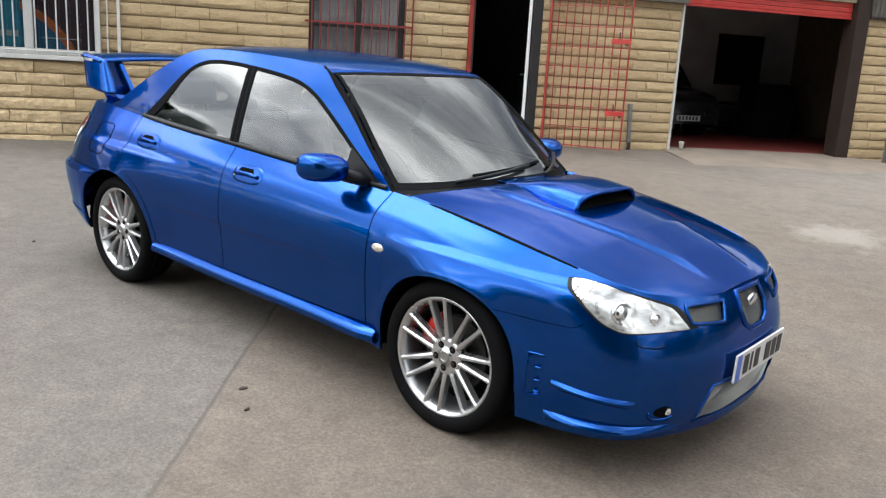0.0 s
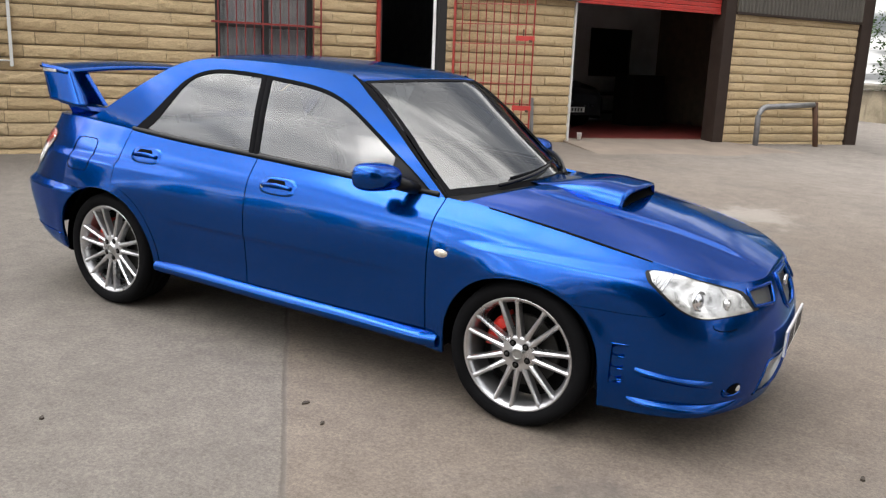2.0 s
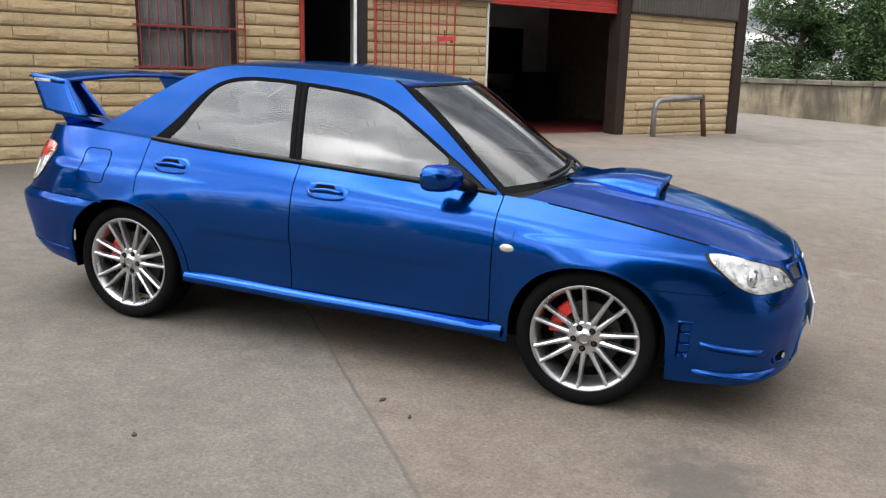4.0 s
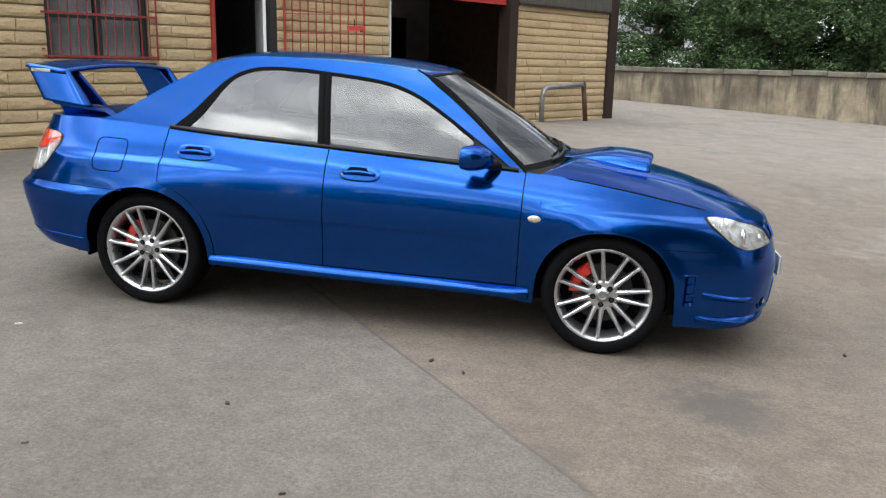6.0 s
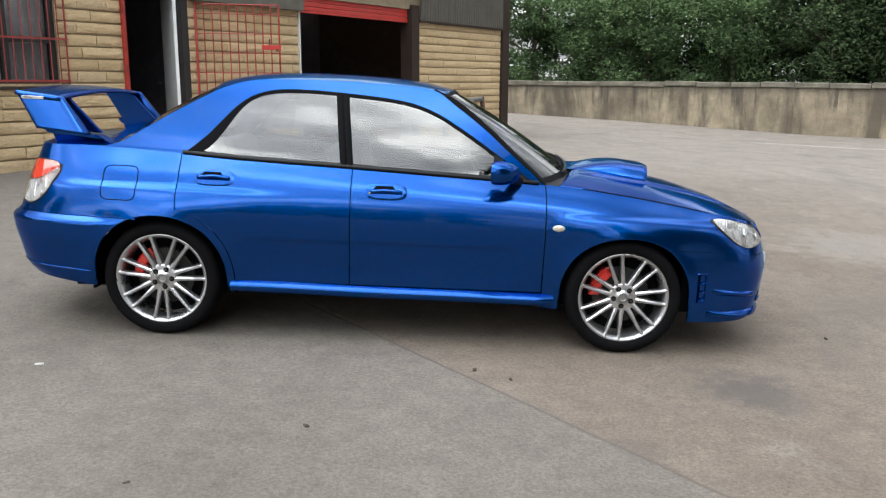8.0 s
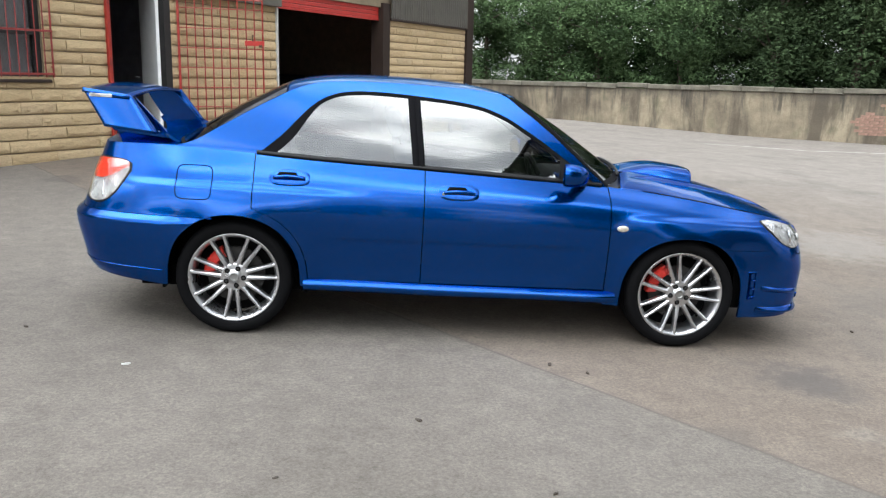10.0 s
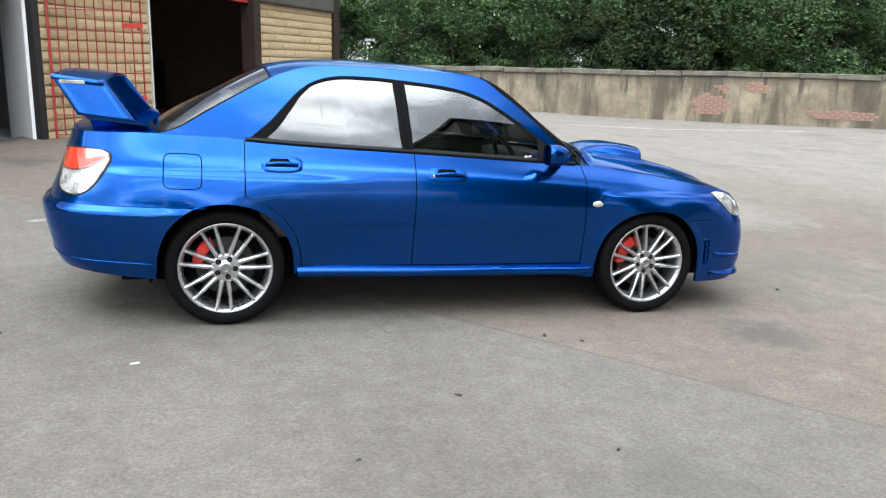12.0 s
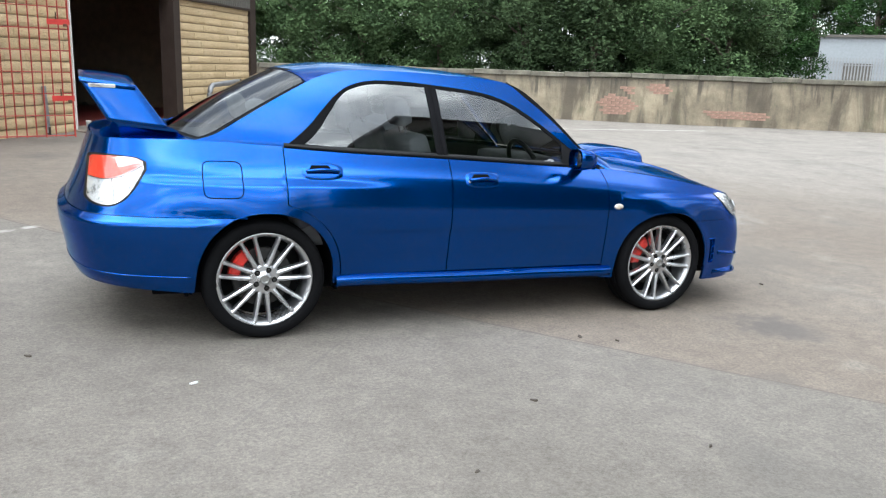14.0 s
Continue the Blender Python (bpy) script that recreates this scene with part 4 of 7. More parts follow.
ROWS_V, COLS_U = NET.shape[0] - 1, NET.shape[1] - 1


def cr(p0, p1, p2, p3, t):
    return 0.5 * (2 * p1 + (p2 - p0) * t + (2 * p0 - 5 * p1 + 4 * p2 - p3) * t * t + (3 * p1 - p0 - 3 * p2 + p3) * t ** 3)


def crv(t):
    return np.array((-0.5 * t + t * t - 0.5 * t ** 3, 1 - 2.5 * t * t + 1.5 * t ** 3, 0.5 * t + 2 * t * t - 1.5 * t ** 3, -0.5 * t * t + 0.5 * t ** 3))


def gauss(d, s):
    return math.exp(-(d / s) ** 2)


def flank(u, v):
    """A point of the body's side: x, half width, z."""
    u, v = min(max(u, 0), COLS_U - 1e-6), min(max(v, 0), ROWS_V - 1e-6)
    i, j = int(u), int(v)
    x, w, z = crv(v - j) @ np.tensordot(crv(u - i), _n[j : j + 4, i : i + 4], (0, 1))
    if 2.2 < u < 13.6:
        # flared arches, the shelf along the wing, the crease low on the doors, the swell over the rear arch
        side = ss((u - 2.2) / 1.2) * ss((13.6 - u) / 1.2)
        for xc in (AXLE, -AXLE):
            r = math.hypot((x - xc) / 0.365, (z - WHEEL_Z) / 0.335)
            w += side * (0.009 if xc > 0 else 0.006) * gauss(r - 1.0, 0.13)
        shelf = 0.768 - 0.02 * ss((x - 1.2) / 0.6)
        w += side * 0.020 * ss((shelf - z) / 0.032) * ss((z - 0.54) / 0.20) * ss((x - 0.82) / 0.30) * ss((2.0 - x) / 0.3)
        w -= side * 0.010 * ss((0.572 - z) / 0.02) * ss((z - 0.30) / 0.12) * ss((0.75 - x) / 0.2) * ss((x + 0.85) / 0.2)
        swell = 0.832 + 0.012 * ss((-x - 0.6) / 0.6)
        w += side * 0.020 * ss((swell - z) / 0.042) * ss((z - 0.30) / 0.46) * ss((-x - 0.42) / 0.55) * ss((x + 2.05) / 0.35)
    if x < -1.36:
        # the rear bumper stands proud of the body under a crisp ledge
        k = 0.034 * ss((0.656 - z) / 0.045) * ss((-x - 1.40) / 0.26)
        dx, dw = x + 1.45, max(w - 0.42, 0.0)
        r = math.hypot(dx, dw) or 1.0
        x, w = x + k * dx / r, w + k * dw / r
    return np.array((x, w, z))


# a coarse table of the same surface, to solve for places on it quickly
TU, TV = 450, 60
TABLE = [[tuple(float(c) for c in flank(COLS_U * i / TU, ROWS_V * j / TV)) for j in range(TV + 1)] for i in range(TU + 1)]


def quick(u, v):
    a, b = min(max(u / COLS_U, 0), 0.999999) * TU, min(max(v / ROWS_V, 0), 0.999999) * TV
    i, j = int(a), int(b)
    a, b = a - i, b - j
    p, q, r, s = TABLE[i][j], TABLE[i + 1][j], TABLE[i][j + 1], TABLE[i + 1][j + 1]
    return tuple((p[k] * (1 - a) + q[k] * a) * (1 - b) + (r[k] * (1 - a) + s[k] * a) * b for k in range(3))


def u_at(x, v, lo=0.0, hi=float(COLS_U)):
    for _ in range(22):
        mid = (lo + hi) / 2
        if quick(mid, v)[0] > x:
            lo = mid
        else:
            hi = mid
    return (lo + hi) / 2


def v_at(u, z):
    lo, hi = 0.0, float(ROWS_V)
    for _ in range(22):
        mid = (lo + hi) / 2
        if quick(u, mid)[2] < z:
            lo = mid
        else:
            hi = mid
    return (lo + hi) / 2


ARCHES = ((AXLE, 0.358, 0.340), (-AXLE, 0.362, 0.360))  # wheel arches: middle, half length, height over the axle


def arch_inside(x, z):
    return any(abs((x - xc) / rx) ** 2.15 + abs((z - WHEEL_Z) / rz) ** 2.15 < 1 for xc, rx, rz in ARCHES)


def around(xc, rx, rz, a):
    """A point of the arch's outline at an angle from the front."""
    c, s = math.cos(a), math.sin(a)
    r = (abs(c) ** 2.15 + abs(s) ** 2.15) ** (-1 / 2.15)
    return (xc + rx * r * c, WHEEL_Z + rz * r * s)


def above_arch(u, v0, v1):
    """The lowest v at which this column is clear of the wheel arch."""
    p = quick(u, v0)
    if not (abs(p[0] - AXLE) < 0.37 or abs(p[0] + AXLE) < 0.37):
        return v0
    best = v0
    for k in range(61):
        v = v0 + (v1 - v0) * k / 60
        q = quick(u, v)
        if arch_inside(q[0], q[2]):
            best = v
    if best == v0:
        return v0
    lo, hi = best, best + (v1 - v0) / 60
    for _ in range(18):
        mid = (lo + hi) / 2
        q = quick(u, mid)
        lo, hi = (mid, hi) if arch_inside(q[0], q[2]) else (lo, mid)
    return hi


def grid_part(name, pts, material, parent, side, depth=0.014, label="", drop=None, turn_in=True):
    """One panel from a grid of (x, half width, z), on the right (-1) or left (+1), with its edges turned in."""
    bm = bmesh.new()
    grids = pts if isinstance(pts[0][0], list) else [pts]
    for vs in [[[bm.verts.new((p[0], side * p[1], p[2])) for p in row] for row in g] for g in grids]:
        for i, j in ((a, b) for a in range(len(vs) - 1) for b in range(len(vs[0]) - 1)):
            quad = [vs[i][j], vs[i + 1][j], vs[i + 1][j + 1], vs[i][j + 1]]
            c = sum((q.co for q in quad), Vector()) / 4
            if drop and drop(c.x, abs(c.y), c.z):
                continue
            if (quad[0].co - quad[1].co).length + (quad[2].co - quad[3].co).length < 1e-5:
                continue
            try:
                bm.faces.new(quad)
            except ValueError:
                pass
    bmesh.ops.remove_doubles(bm, verts=bm.verts, dist=0.0004)
    bmesh.ops.delete(bm, geom=[v for v in bm.verts if not v.link_faces], context="VERTS")
    bm.normal_update()
    # make the faces look outwards
    mid = sum((f.normal.y * side + 0.3 * f.normal.z + 0.3 * f.normal.x * (1 if f.calc_center_median().x > 0 else -1) for f in bm.faces))
    if mid < 0:
        bmesh.ops.reverse_faces(bm, faces=bm.faces)
        bm.normal_update()
    if turn_in:
        edges = [e for e in bm.edges if e.is_boundary]
        normal = {v: v.normal.copy() for e in edges for v in e.verts}
        made = bmesh.ops.extrude_edge_only(bm, edges=edges)["geom"]
        for g in made:
            if isinstance(g, bmesh.types.BMVert):
                near = min((o for e in g.link_edges for o in [e.other_vert(g)] if o in normal), key=lambda o: (o.co - g.co).length, default=None)
                if near:
                    g.co -= normal[near] * depth
        for e in edges:
            e.smooth = False
    me = bpy.data.meshes.new(name)
    bm.to_mesh(me)
    bm.free()
    me.materials.append(material)
    for p in me.polygons:
        p.use_smooth = True
    ob = new(name, me)
    ob.parent = parent
    if label:
        tagged(ob, label)
    return ob


def side_grid(us, v_low, v_high, nv):
    out = []
    for u in us:
        lo, hi = v_low(u), v_high(u)
        out.append([flank(u, lo + (hi - lo) * k / nv) for k in range(nv + 1)])
    return out


def x_columns(x0, x1, n, extra=()):
    """Columns between two seams, closer together at the arch ends."""
    xs = [x0 + (x1 - x0) * k / n for k in range(n + 1)]
    for xc in extra:
        for d in (0.30, 0.325, 0.34, 0.348, 0.353, 0.3565, 0.3585):
            xs += [x for x in (xc - d, xc + d) if min(x0, x1) < x < max(x0, x1)]
    return sorted(set(xs), reverse=True)


GAP = 0.0028
SEAM_F, SEAM_B, SEAM_R = 0.812, -0.238, -1.165  # door seams: front, middle, rear


def rear_seam(z):
    """The rear door's back edge: it follows the arch low down."""
    k = 1 - (max(0.0, z - WHEEL_Z) / 0.402) ** 2.15
    low = -AXLE + (0.40 * k ** 0.465 if k > 0 else 0.0)
    h = min(1.0, max(0.0, 0.5 + 0.5 * (low - SEAM_R) / 0.06))
    return lerp(SEAM_R, low, h) + 0.06 * h * (1 - h)


def curved_panel(name, xa, xb, v_lo, v_hi, nu, nv, side, label="", arch=False):
    """A panel between two seams given as x over height."""
    pts = []
    for i in range(nu + 1):
        t = i / nu
        row = []
        for k in range(nv + 1):
            v = v_lo + (v_hi - v_lo) * k / nv
            u = 8.0
            for _ in range(4):
                z = quick(u, v)[2]
                x = lerp(xa(z), xb(z), t)
                u = u_at(x, v)
            row.append(flank(u, v))
        pts.append(row)
    drop = (lambda x, w, z: arch_inside(x, z)) if arch else None
    return grid_part(name, pts, M_PAINT, car, side, label=label, drop=drop)


def edge_height(x):
    """Height of the bumper's upper edge: along the wing, up to the lamp's corner, then hidden under lamp and grille."""
    return float(np.interp(x, (1.5, 1.68, 1.80, 1.83, 1.85, 1.87, 1.90, 1.95, 2.0, 2.1, 2.15, 2.3), (0.589, 0.583, 0.584, 0.60, 0.640, 0.650, 0.632, 0.616, 0.611, 0.610, 0.600, 0.598)))


def bumper_top(u):
    return v_at(u, edge_height(quick(u, 3.9)[0]))


def inside_poly(y, z, poly):
    hit = False
    for (ay, az), (by, bz) in zip(poly, poly[1:] + poly[:1]):
        if (az > z) != (bz > z) and y < ay + (z - az) / (bz - az) * (by - ay):
            hit = not hit
    return hit


CENTRE_GRILLE = [(-0.118, 0.688), (-0.128, 0.625), (-0.110, 0.572), (-0.06, 0.546), (0.06, 0.546), (0.110, 0.572), (0.128, 0.625), (0.118, 0.688)]
SIDE_GRILLE = [(0.230, 0.676), (0.445, 0.681), (0.452, 0.65), (0.445, 0.620), (0.268, 0.607)]
LOW_INTAKE = [(0.0, 0.375), (0.34, 0.375), (0.40, 0.235), (0.0, 0.235)]


def front_holes(x, w, z):
    return x > 1.9 and any(inside_poly(w, z, p) for p in (CENTRE_GRILLE, SIDE_GRILLE, LOW_INTAKE))


DUCT = (1.664, 1.712, 0.300, 0.458)  # recess at the bumper's trailing corner: x, then z


def bumper_holes(x, w, z):
    return front_holes(x, w, z) or (DUCT[0] < x < DUCT[1] and DUCT[2] < z < DUCT[3])


def wing_edge(x):
    """The seam between bumper and wing, as v over x."""
    return v_at(u_at(x, 3.9), edge_height(x))


def spot_uv(x, z):
    u = 8.0
    for _ in range(7):
        v = v_at(u, z)
        u = u_at(x, v)
    return u, v


def spot(x, z):
    """A point of the flank at a place in the side view."""
    return flank(*spot_uv(x, z))


def quarter_grid():
    """Rear quarter: rays from the arch's edge out to the door seam, the belt and a line behind the wheel; then columns to the tail."""
    back = -1.66
    ring = [-0.09 + 1.46 * k / 90 for k in range(91)]
    low = [around(-AXLE, 0.40, 0.402, a) for a in ring]
    keep = [k for k, p in enumerate(low) if p[0] > SEAM_R - 0.02 and p[1] < 0.714]
    ring, low = [ring[k] for k in keep], [low[k] for k in keep]
    low = [(rear_seam(z) - GAP, z) for _, z in low]
    belt_line = [(x, flank(u_at(x, 6.0), 6.0)[2]) for x in np.linspace(SEAM_R - GAP, back, 30)]
    seam = [(rear_seam(z) - GAP, z) for z in np.linspace(0.715, belt_line[0][1], 16)]
    rear = [(back, z) for z in np.linspace(belt_line[-1][1], LEDGE + 0.003, 30)]
    outer = low + seam + belt_line[1:] + rear[1:]
    last = max(a for a in np.linspace(1.6, 3.1, 600) if around(-AXLE, 0.3635, 0.3615, a)[1] > LEDGE + 0.003)
    top = ring[-1]
    angle = ring + list(np.linspace(top + 0.01, top + 0.09, 16)) + list(np.linspace(top + 0.09, 1.72, 30))[1:] + list(np.linspace(1.72, last, 30))[1:]
    inner = [around(-AXLE, 0.3635, 0.3615, a) for a in angle]
    grid = []
    for p, q in zip(inner, outer):
        t = np.linspace(0, 1, 41)
        grid.append([spot(lerp(p[0], q[0], k), lerp(p[1], q[1], k)) for k in t])
    tail = []
    starts = [spot_uv(*r) for r in rear[::-1]]
    for i in range(60):
        col = []
        for u0, v0 in starts:
            u = lerp(u0, COLS_U, i / 59)
            lo0, lo = v_at(u0, LEDGE + 0.003), v_at(u, LEDGE + 0.003)
            col.append(flank(u, lerp(lo, 6.0, max(0, v0 - lo0) / (6.0 - lo0))) if i else flank(u0, v0))
        tail.append(col)
    return [grid, tail]


LEDGE = 0.648
for side in (-1, 1):
    # front bumper, the panel above it that carries grilles and lamps, then the wings
    pts = []
    for i in range(90):
        v1 = bumper_top(u_at(1.908, 3.9) * i / 90)
        row = []
        for k in range(61):
            v = v1 * k / 60
            row.append(flank(u_at(1.908, v) * i / 90, v))
        pts.append(row)
    for x in sorted({*np.linspace(1.905, 1.491, 50), *(AXLE + d for d in (0.32, 0.335, 0.345, 0.352, 0.3575))}, reverse=True):
        v1 = wing_edge(x)
        lo = above_arch(u_at(x, 2.2), 0.0, v1)
        pts.append([flank(u_at(x, lo + (v1 - lo) * k / 60), lo + (v1 - lo) * k / 60) for k in range(61)])
    grid_part("front_bumper", pts, M_PAINT, car, side, drop=bumper_holes)
    pts = []
    for i in range(91):
        row = []
        for k in range(27):
            u = u_at(1.873, 4.4) * i / 90
            v = lerp(bumper_top(u) + 0.004, 5.97, k / 26)
            row.append(flank(u_at(1.873, v) * i / 90, v))
        pts.append(row)
    grid_part("nose_panel", pts, M_PAINT, car, side, drop=front_holes)
    # front wing
    pts = []
    for x in x_columns(1.87, SEAM_F + GAP, 60, (AXLE,)):
        u = u_at(x, 4.5)
        lo = wing_edge(x) + 0.02 if x > 1.486 else 0.0
        lo = above_arch(u, lo, 6.0)
        pts.append([flank(u_at(x, lerp(lo, 6.0, k / 64)), lerp(lo, 6.0, k / 64)) for k in range(65)])
    grid_part("front_wing", pts, M_PAINT, car, side)
    # doors
    curved_panel("front_door", lambda z: SEAM_F - GAP, lambda z: SEAM_B + GAP, 0.95, 6.0, 50, 60, side)
    curved_panel("rear_door", lambda z: SEAM_B - GAP, lambda z: rear_seam(z) + GAP, 0.95, 6.0, 60, 72, side)
    # rear quarter
    grid_part("rear_quarter", quarter_grid(), M_PAINT, car, side, depth=0.010)
    # rear bumper
    pts = []
    for x in (*np.linspace(-1.368, -1.57, 18), *[-AXLE - d for d in (0.32, 0.335, 0.345, 0.354, 0.3595, 0.3625)], *np.linspace(-1.635, -1.70, 6)):
        u = u_at(x, 3.8)
        v1 = v_at(u, LEDGE)
        lo = above_arch(u, 0.0, v1)
        pts.append([flank(u_at(x, lerp(lo, v1, k / 40)), lerp(lo, v1, k / 40)) for k in range(41)])
    for u in np.linspace(u_at(-1.72, 3.8), COLS_U, 60):
        v1 = v_at(u, LEDGE)
        pts.append([flank(u, lerp(0.0, v1, k / 40)) for k in range(41)])
    grid_part("rear_bumper", pts, M_PAINT, car, side)

# bonnet
BELT_CACHE = {}


def belt(x):
    key = round(x, 5)
    if key not in BELT_CACHE:
        BELT_CACHE[key] = flank(u_at(x, 6.0), 6.0)
    return BELT_CACHE[key]


def bonnet_mid(x):
    xs = (0.86, 1.0, 1.2, 1.45, 1.7, 1.9, 2.05, 2.14)
    zs = (0.958, 0.948, 0.930, 0.897, 0.842, 0.785, 0.733, 0.697)
    return float(np.interp(x, xs, zs))


def bonnet_z(x, y, edge_w, edge_z):
    t = min(1, abs(y) / max(edge_w, 1e-4))
    z = edge_z + (bonnet_mid(x) - edge_z) * (1 - t ** 2.2)
    rise = lerp(0.36, 0.19, ss((x - 1.2) / 0.9))
    return z + 0.013 * ss((rise + 0.02 - abs(y)) / 0.04) * ss((2.1 - x) / 0.2) * ss((x - 1.0) / 0.2)


bm = bmesh.new()
rows = []
n_t = 44
seam_u = [u_at(x, 6.0) for x in np.linspace(0.875, 1.93, 60)] + list(np.linspace(u_at(1.94, 6.0), 0.0, 30))
line = [flank(u, 6.0) for u in seam_u]
xs_b = np.linspace(0.875, 2.118, 90)


def bonnet_width(x):
    """Half width of the bonnet at a station, from the wing and nose edge."""
    best = 0.0
    for a, b in zip(line, line[1:]):
        if (a[0] - x) * (b[0] - x) <= 0 and abs(a[0] - b[0]) > 1e-6:
            t = (x - a[0]) / (b[0] - a[0])
            return a[1] + (b[1] - a[1]) * t, a[2] + (b[2] - a[2]) * t
    return line[-1][1], line[-1][2]


for x in xs_b:
    ew, ez = bonnet_width(x)
    ew = max(ew - 0.005, 0.0)
    row = []
    for k in range(-n_t, n_t + 1):
        y = ew * k / n_t
        xx = x + 0.20 * (1 - (y / 0.69) ** 2) * ss((1.45 - x) / 0.55)
        row.append(bm.verts.new((xx, y, bonnet_z(xx, y, ew, ez))))
    rows.append(row)
for a, b in zip(rows, rows[1:]):
    for k in range(2 * n_t):
        bm.faces.new((a[k], b[k], b[k + 1], a[k + 1]))
bmesh.ops.remove_doubles(bm, verts=bm.verts, dist=0.0004)
edges = [e for e in bm.edges if e.is_boundary]
for g in bmesh.ops.extrude_edge_only(bm, edges=edges)["geom"]:
    if isinstance(g, bmesh.types.BMVert):
        g.co.z -= 0.02
bonnet = part("bonnet", bm, M_PAINT, car, smooth=True)

# ---- roof, pillars and windows ----
def curve(points, t):
    """A smooth line through 2 or 3 dimensional points, t 0 to 1 by length."""
    p = [np.array(q, float) for q in points]
    d = [0.0]
    for a, b in zip(p, p[1:]):
        d.append(d[-1] + float(np.linalg.norm(b - a)))
    s = t * d[-1]
    i = max(0, min(len(p) - 2, next((k for k in range(len(p) - 1) if s <= d[k + 1]), len(p) - 2)))
    f = (s - d[i]) / max(d[i + 1] - d[i], 1e-9)
    a, b = p[max(i - 1, 0)], p[min(i + 2, len(p) - 1)]
    if i == 0:
        a = 2 * p[0] - p[1]
    if i == len(p) - 2:
        b = 2 * p[-1] - p[-2]
    return cr(a, p[i], p[i + 1], b, f)


# outlines in the car's side view, (x, z)
RAIL = [(0.815, 0.905), (0.657, 1.043), (0.467, 1.212), (0.27, 1.352), (0.10, 1.392), (-0.20, 1.405), (-0.54, 1.408), (-0.80, 1.395), (-0.96, 1.352), (-1.09, 1.287), (-1.236, 1.204), (-1.38, 1.117), (-1.50, 1.045), (-1.60, 1.012)]
DAYLIGHT = [(0.752, 0.902), (0.637, 0.986), (0.536, 1.052), (0.42, 1.130), (0.295, 1.207), (0.20, 1.258), (0.088, 1.298), (-0.03, 1.320), (-0.161, 1.333), (-0.302, 1.343), (-0.474, 1.352), (-0.66, 1.348), (-0.782, 1.318), (-0.868, 1.265), (-0.945, 1.187), (-1.03, 1.095), (-1.155, 0.988)]


def house_w(x, z):
    """Half width of the glasshouse at a place in the side view."""
    b = belt(max(-1.6, min(0.84, x)))
    h = max(0.0, z - b[2])
    return b[1] + 0.002 - 0.30 * h - 0.22 * h * h


def house(x, z):
    return np.array((x, house_w(x, z), z))


def outline(points, n):
    return [curve(points, k / n) for k in range(n + 1)]


def ring_between(a, b, n, wide):
    """Grid of points between two side-view lines."""
    out = []
    for k in range(n + 1):
        p, q = curve(a, k / n), curve(b, k / n)
        row = []
        for j in range(wide + 1):
            m = p + (q - p) * j / wide
            row.append(house(m[0], m[1]))
        out.append(row)
    return out


def poly_panel(name, outer, material, parent, side, offset=0.0, label="", rows=10):
    """A window: fills a side-view outline given as a lower and an upper line over x."""
    (lo, hi) = outer
    pts = []
    n = 40
    for i in range(n + 1):
        x = lerp(lo[0][0], lo[-1][0], i / n)
        z0 = float(np.interp(-x, [-p[0] for p in lo], [p[1] for p in lo]))
        z1 = float(np.interp(-x, [-p[0] for p in hi], [p[1] for p in hi]))
        z1 = max(z1, z0 + 0.001)
        row = []
        for j in range(rows + 1):
            z = lerp(z0, z1, j / rows)
            p = house(x, z)
            p[1] += offset
            row.append(p)
        pts.append(row)
    ob = grid_part(name, pts, material, parent, side, label=label, turn_in=False)
    return ob


def belt_z(x):
    return belt(max(-1.6, min(0.84, x)))[2]


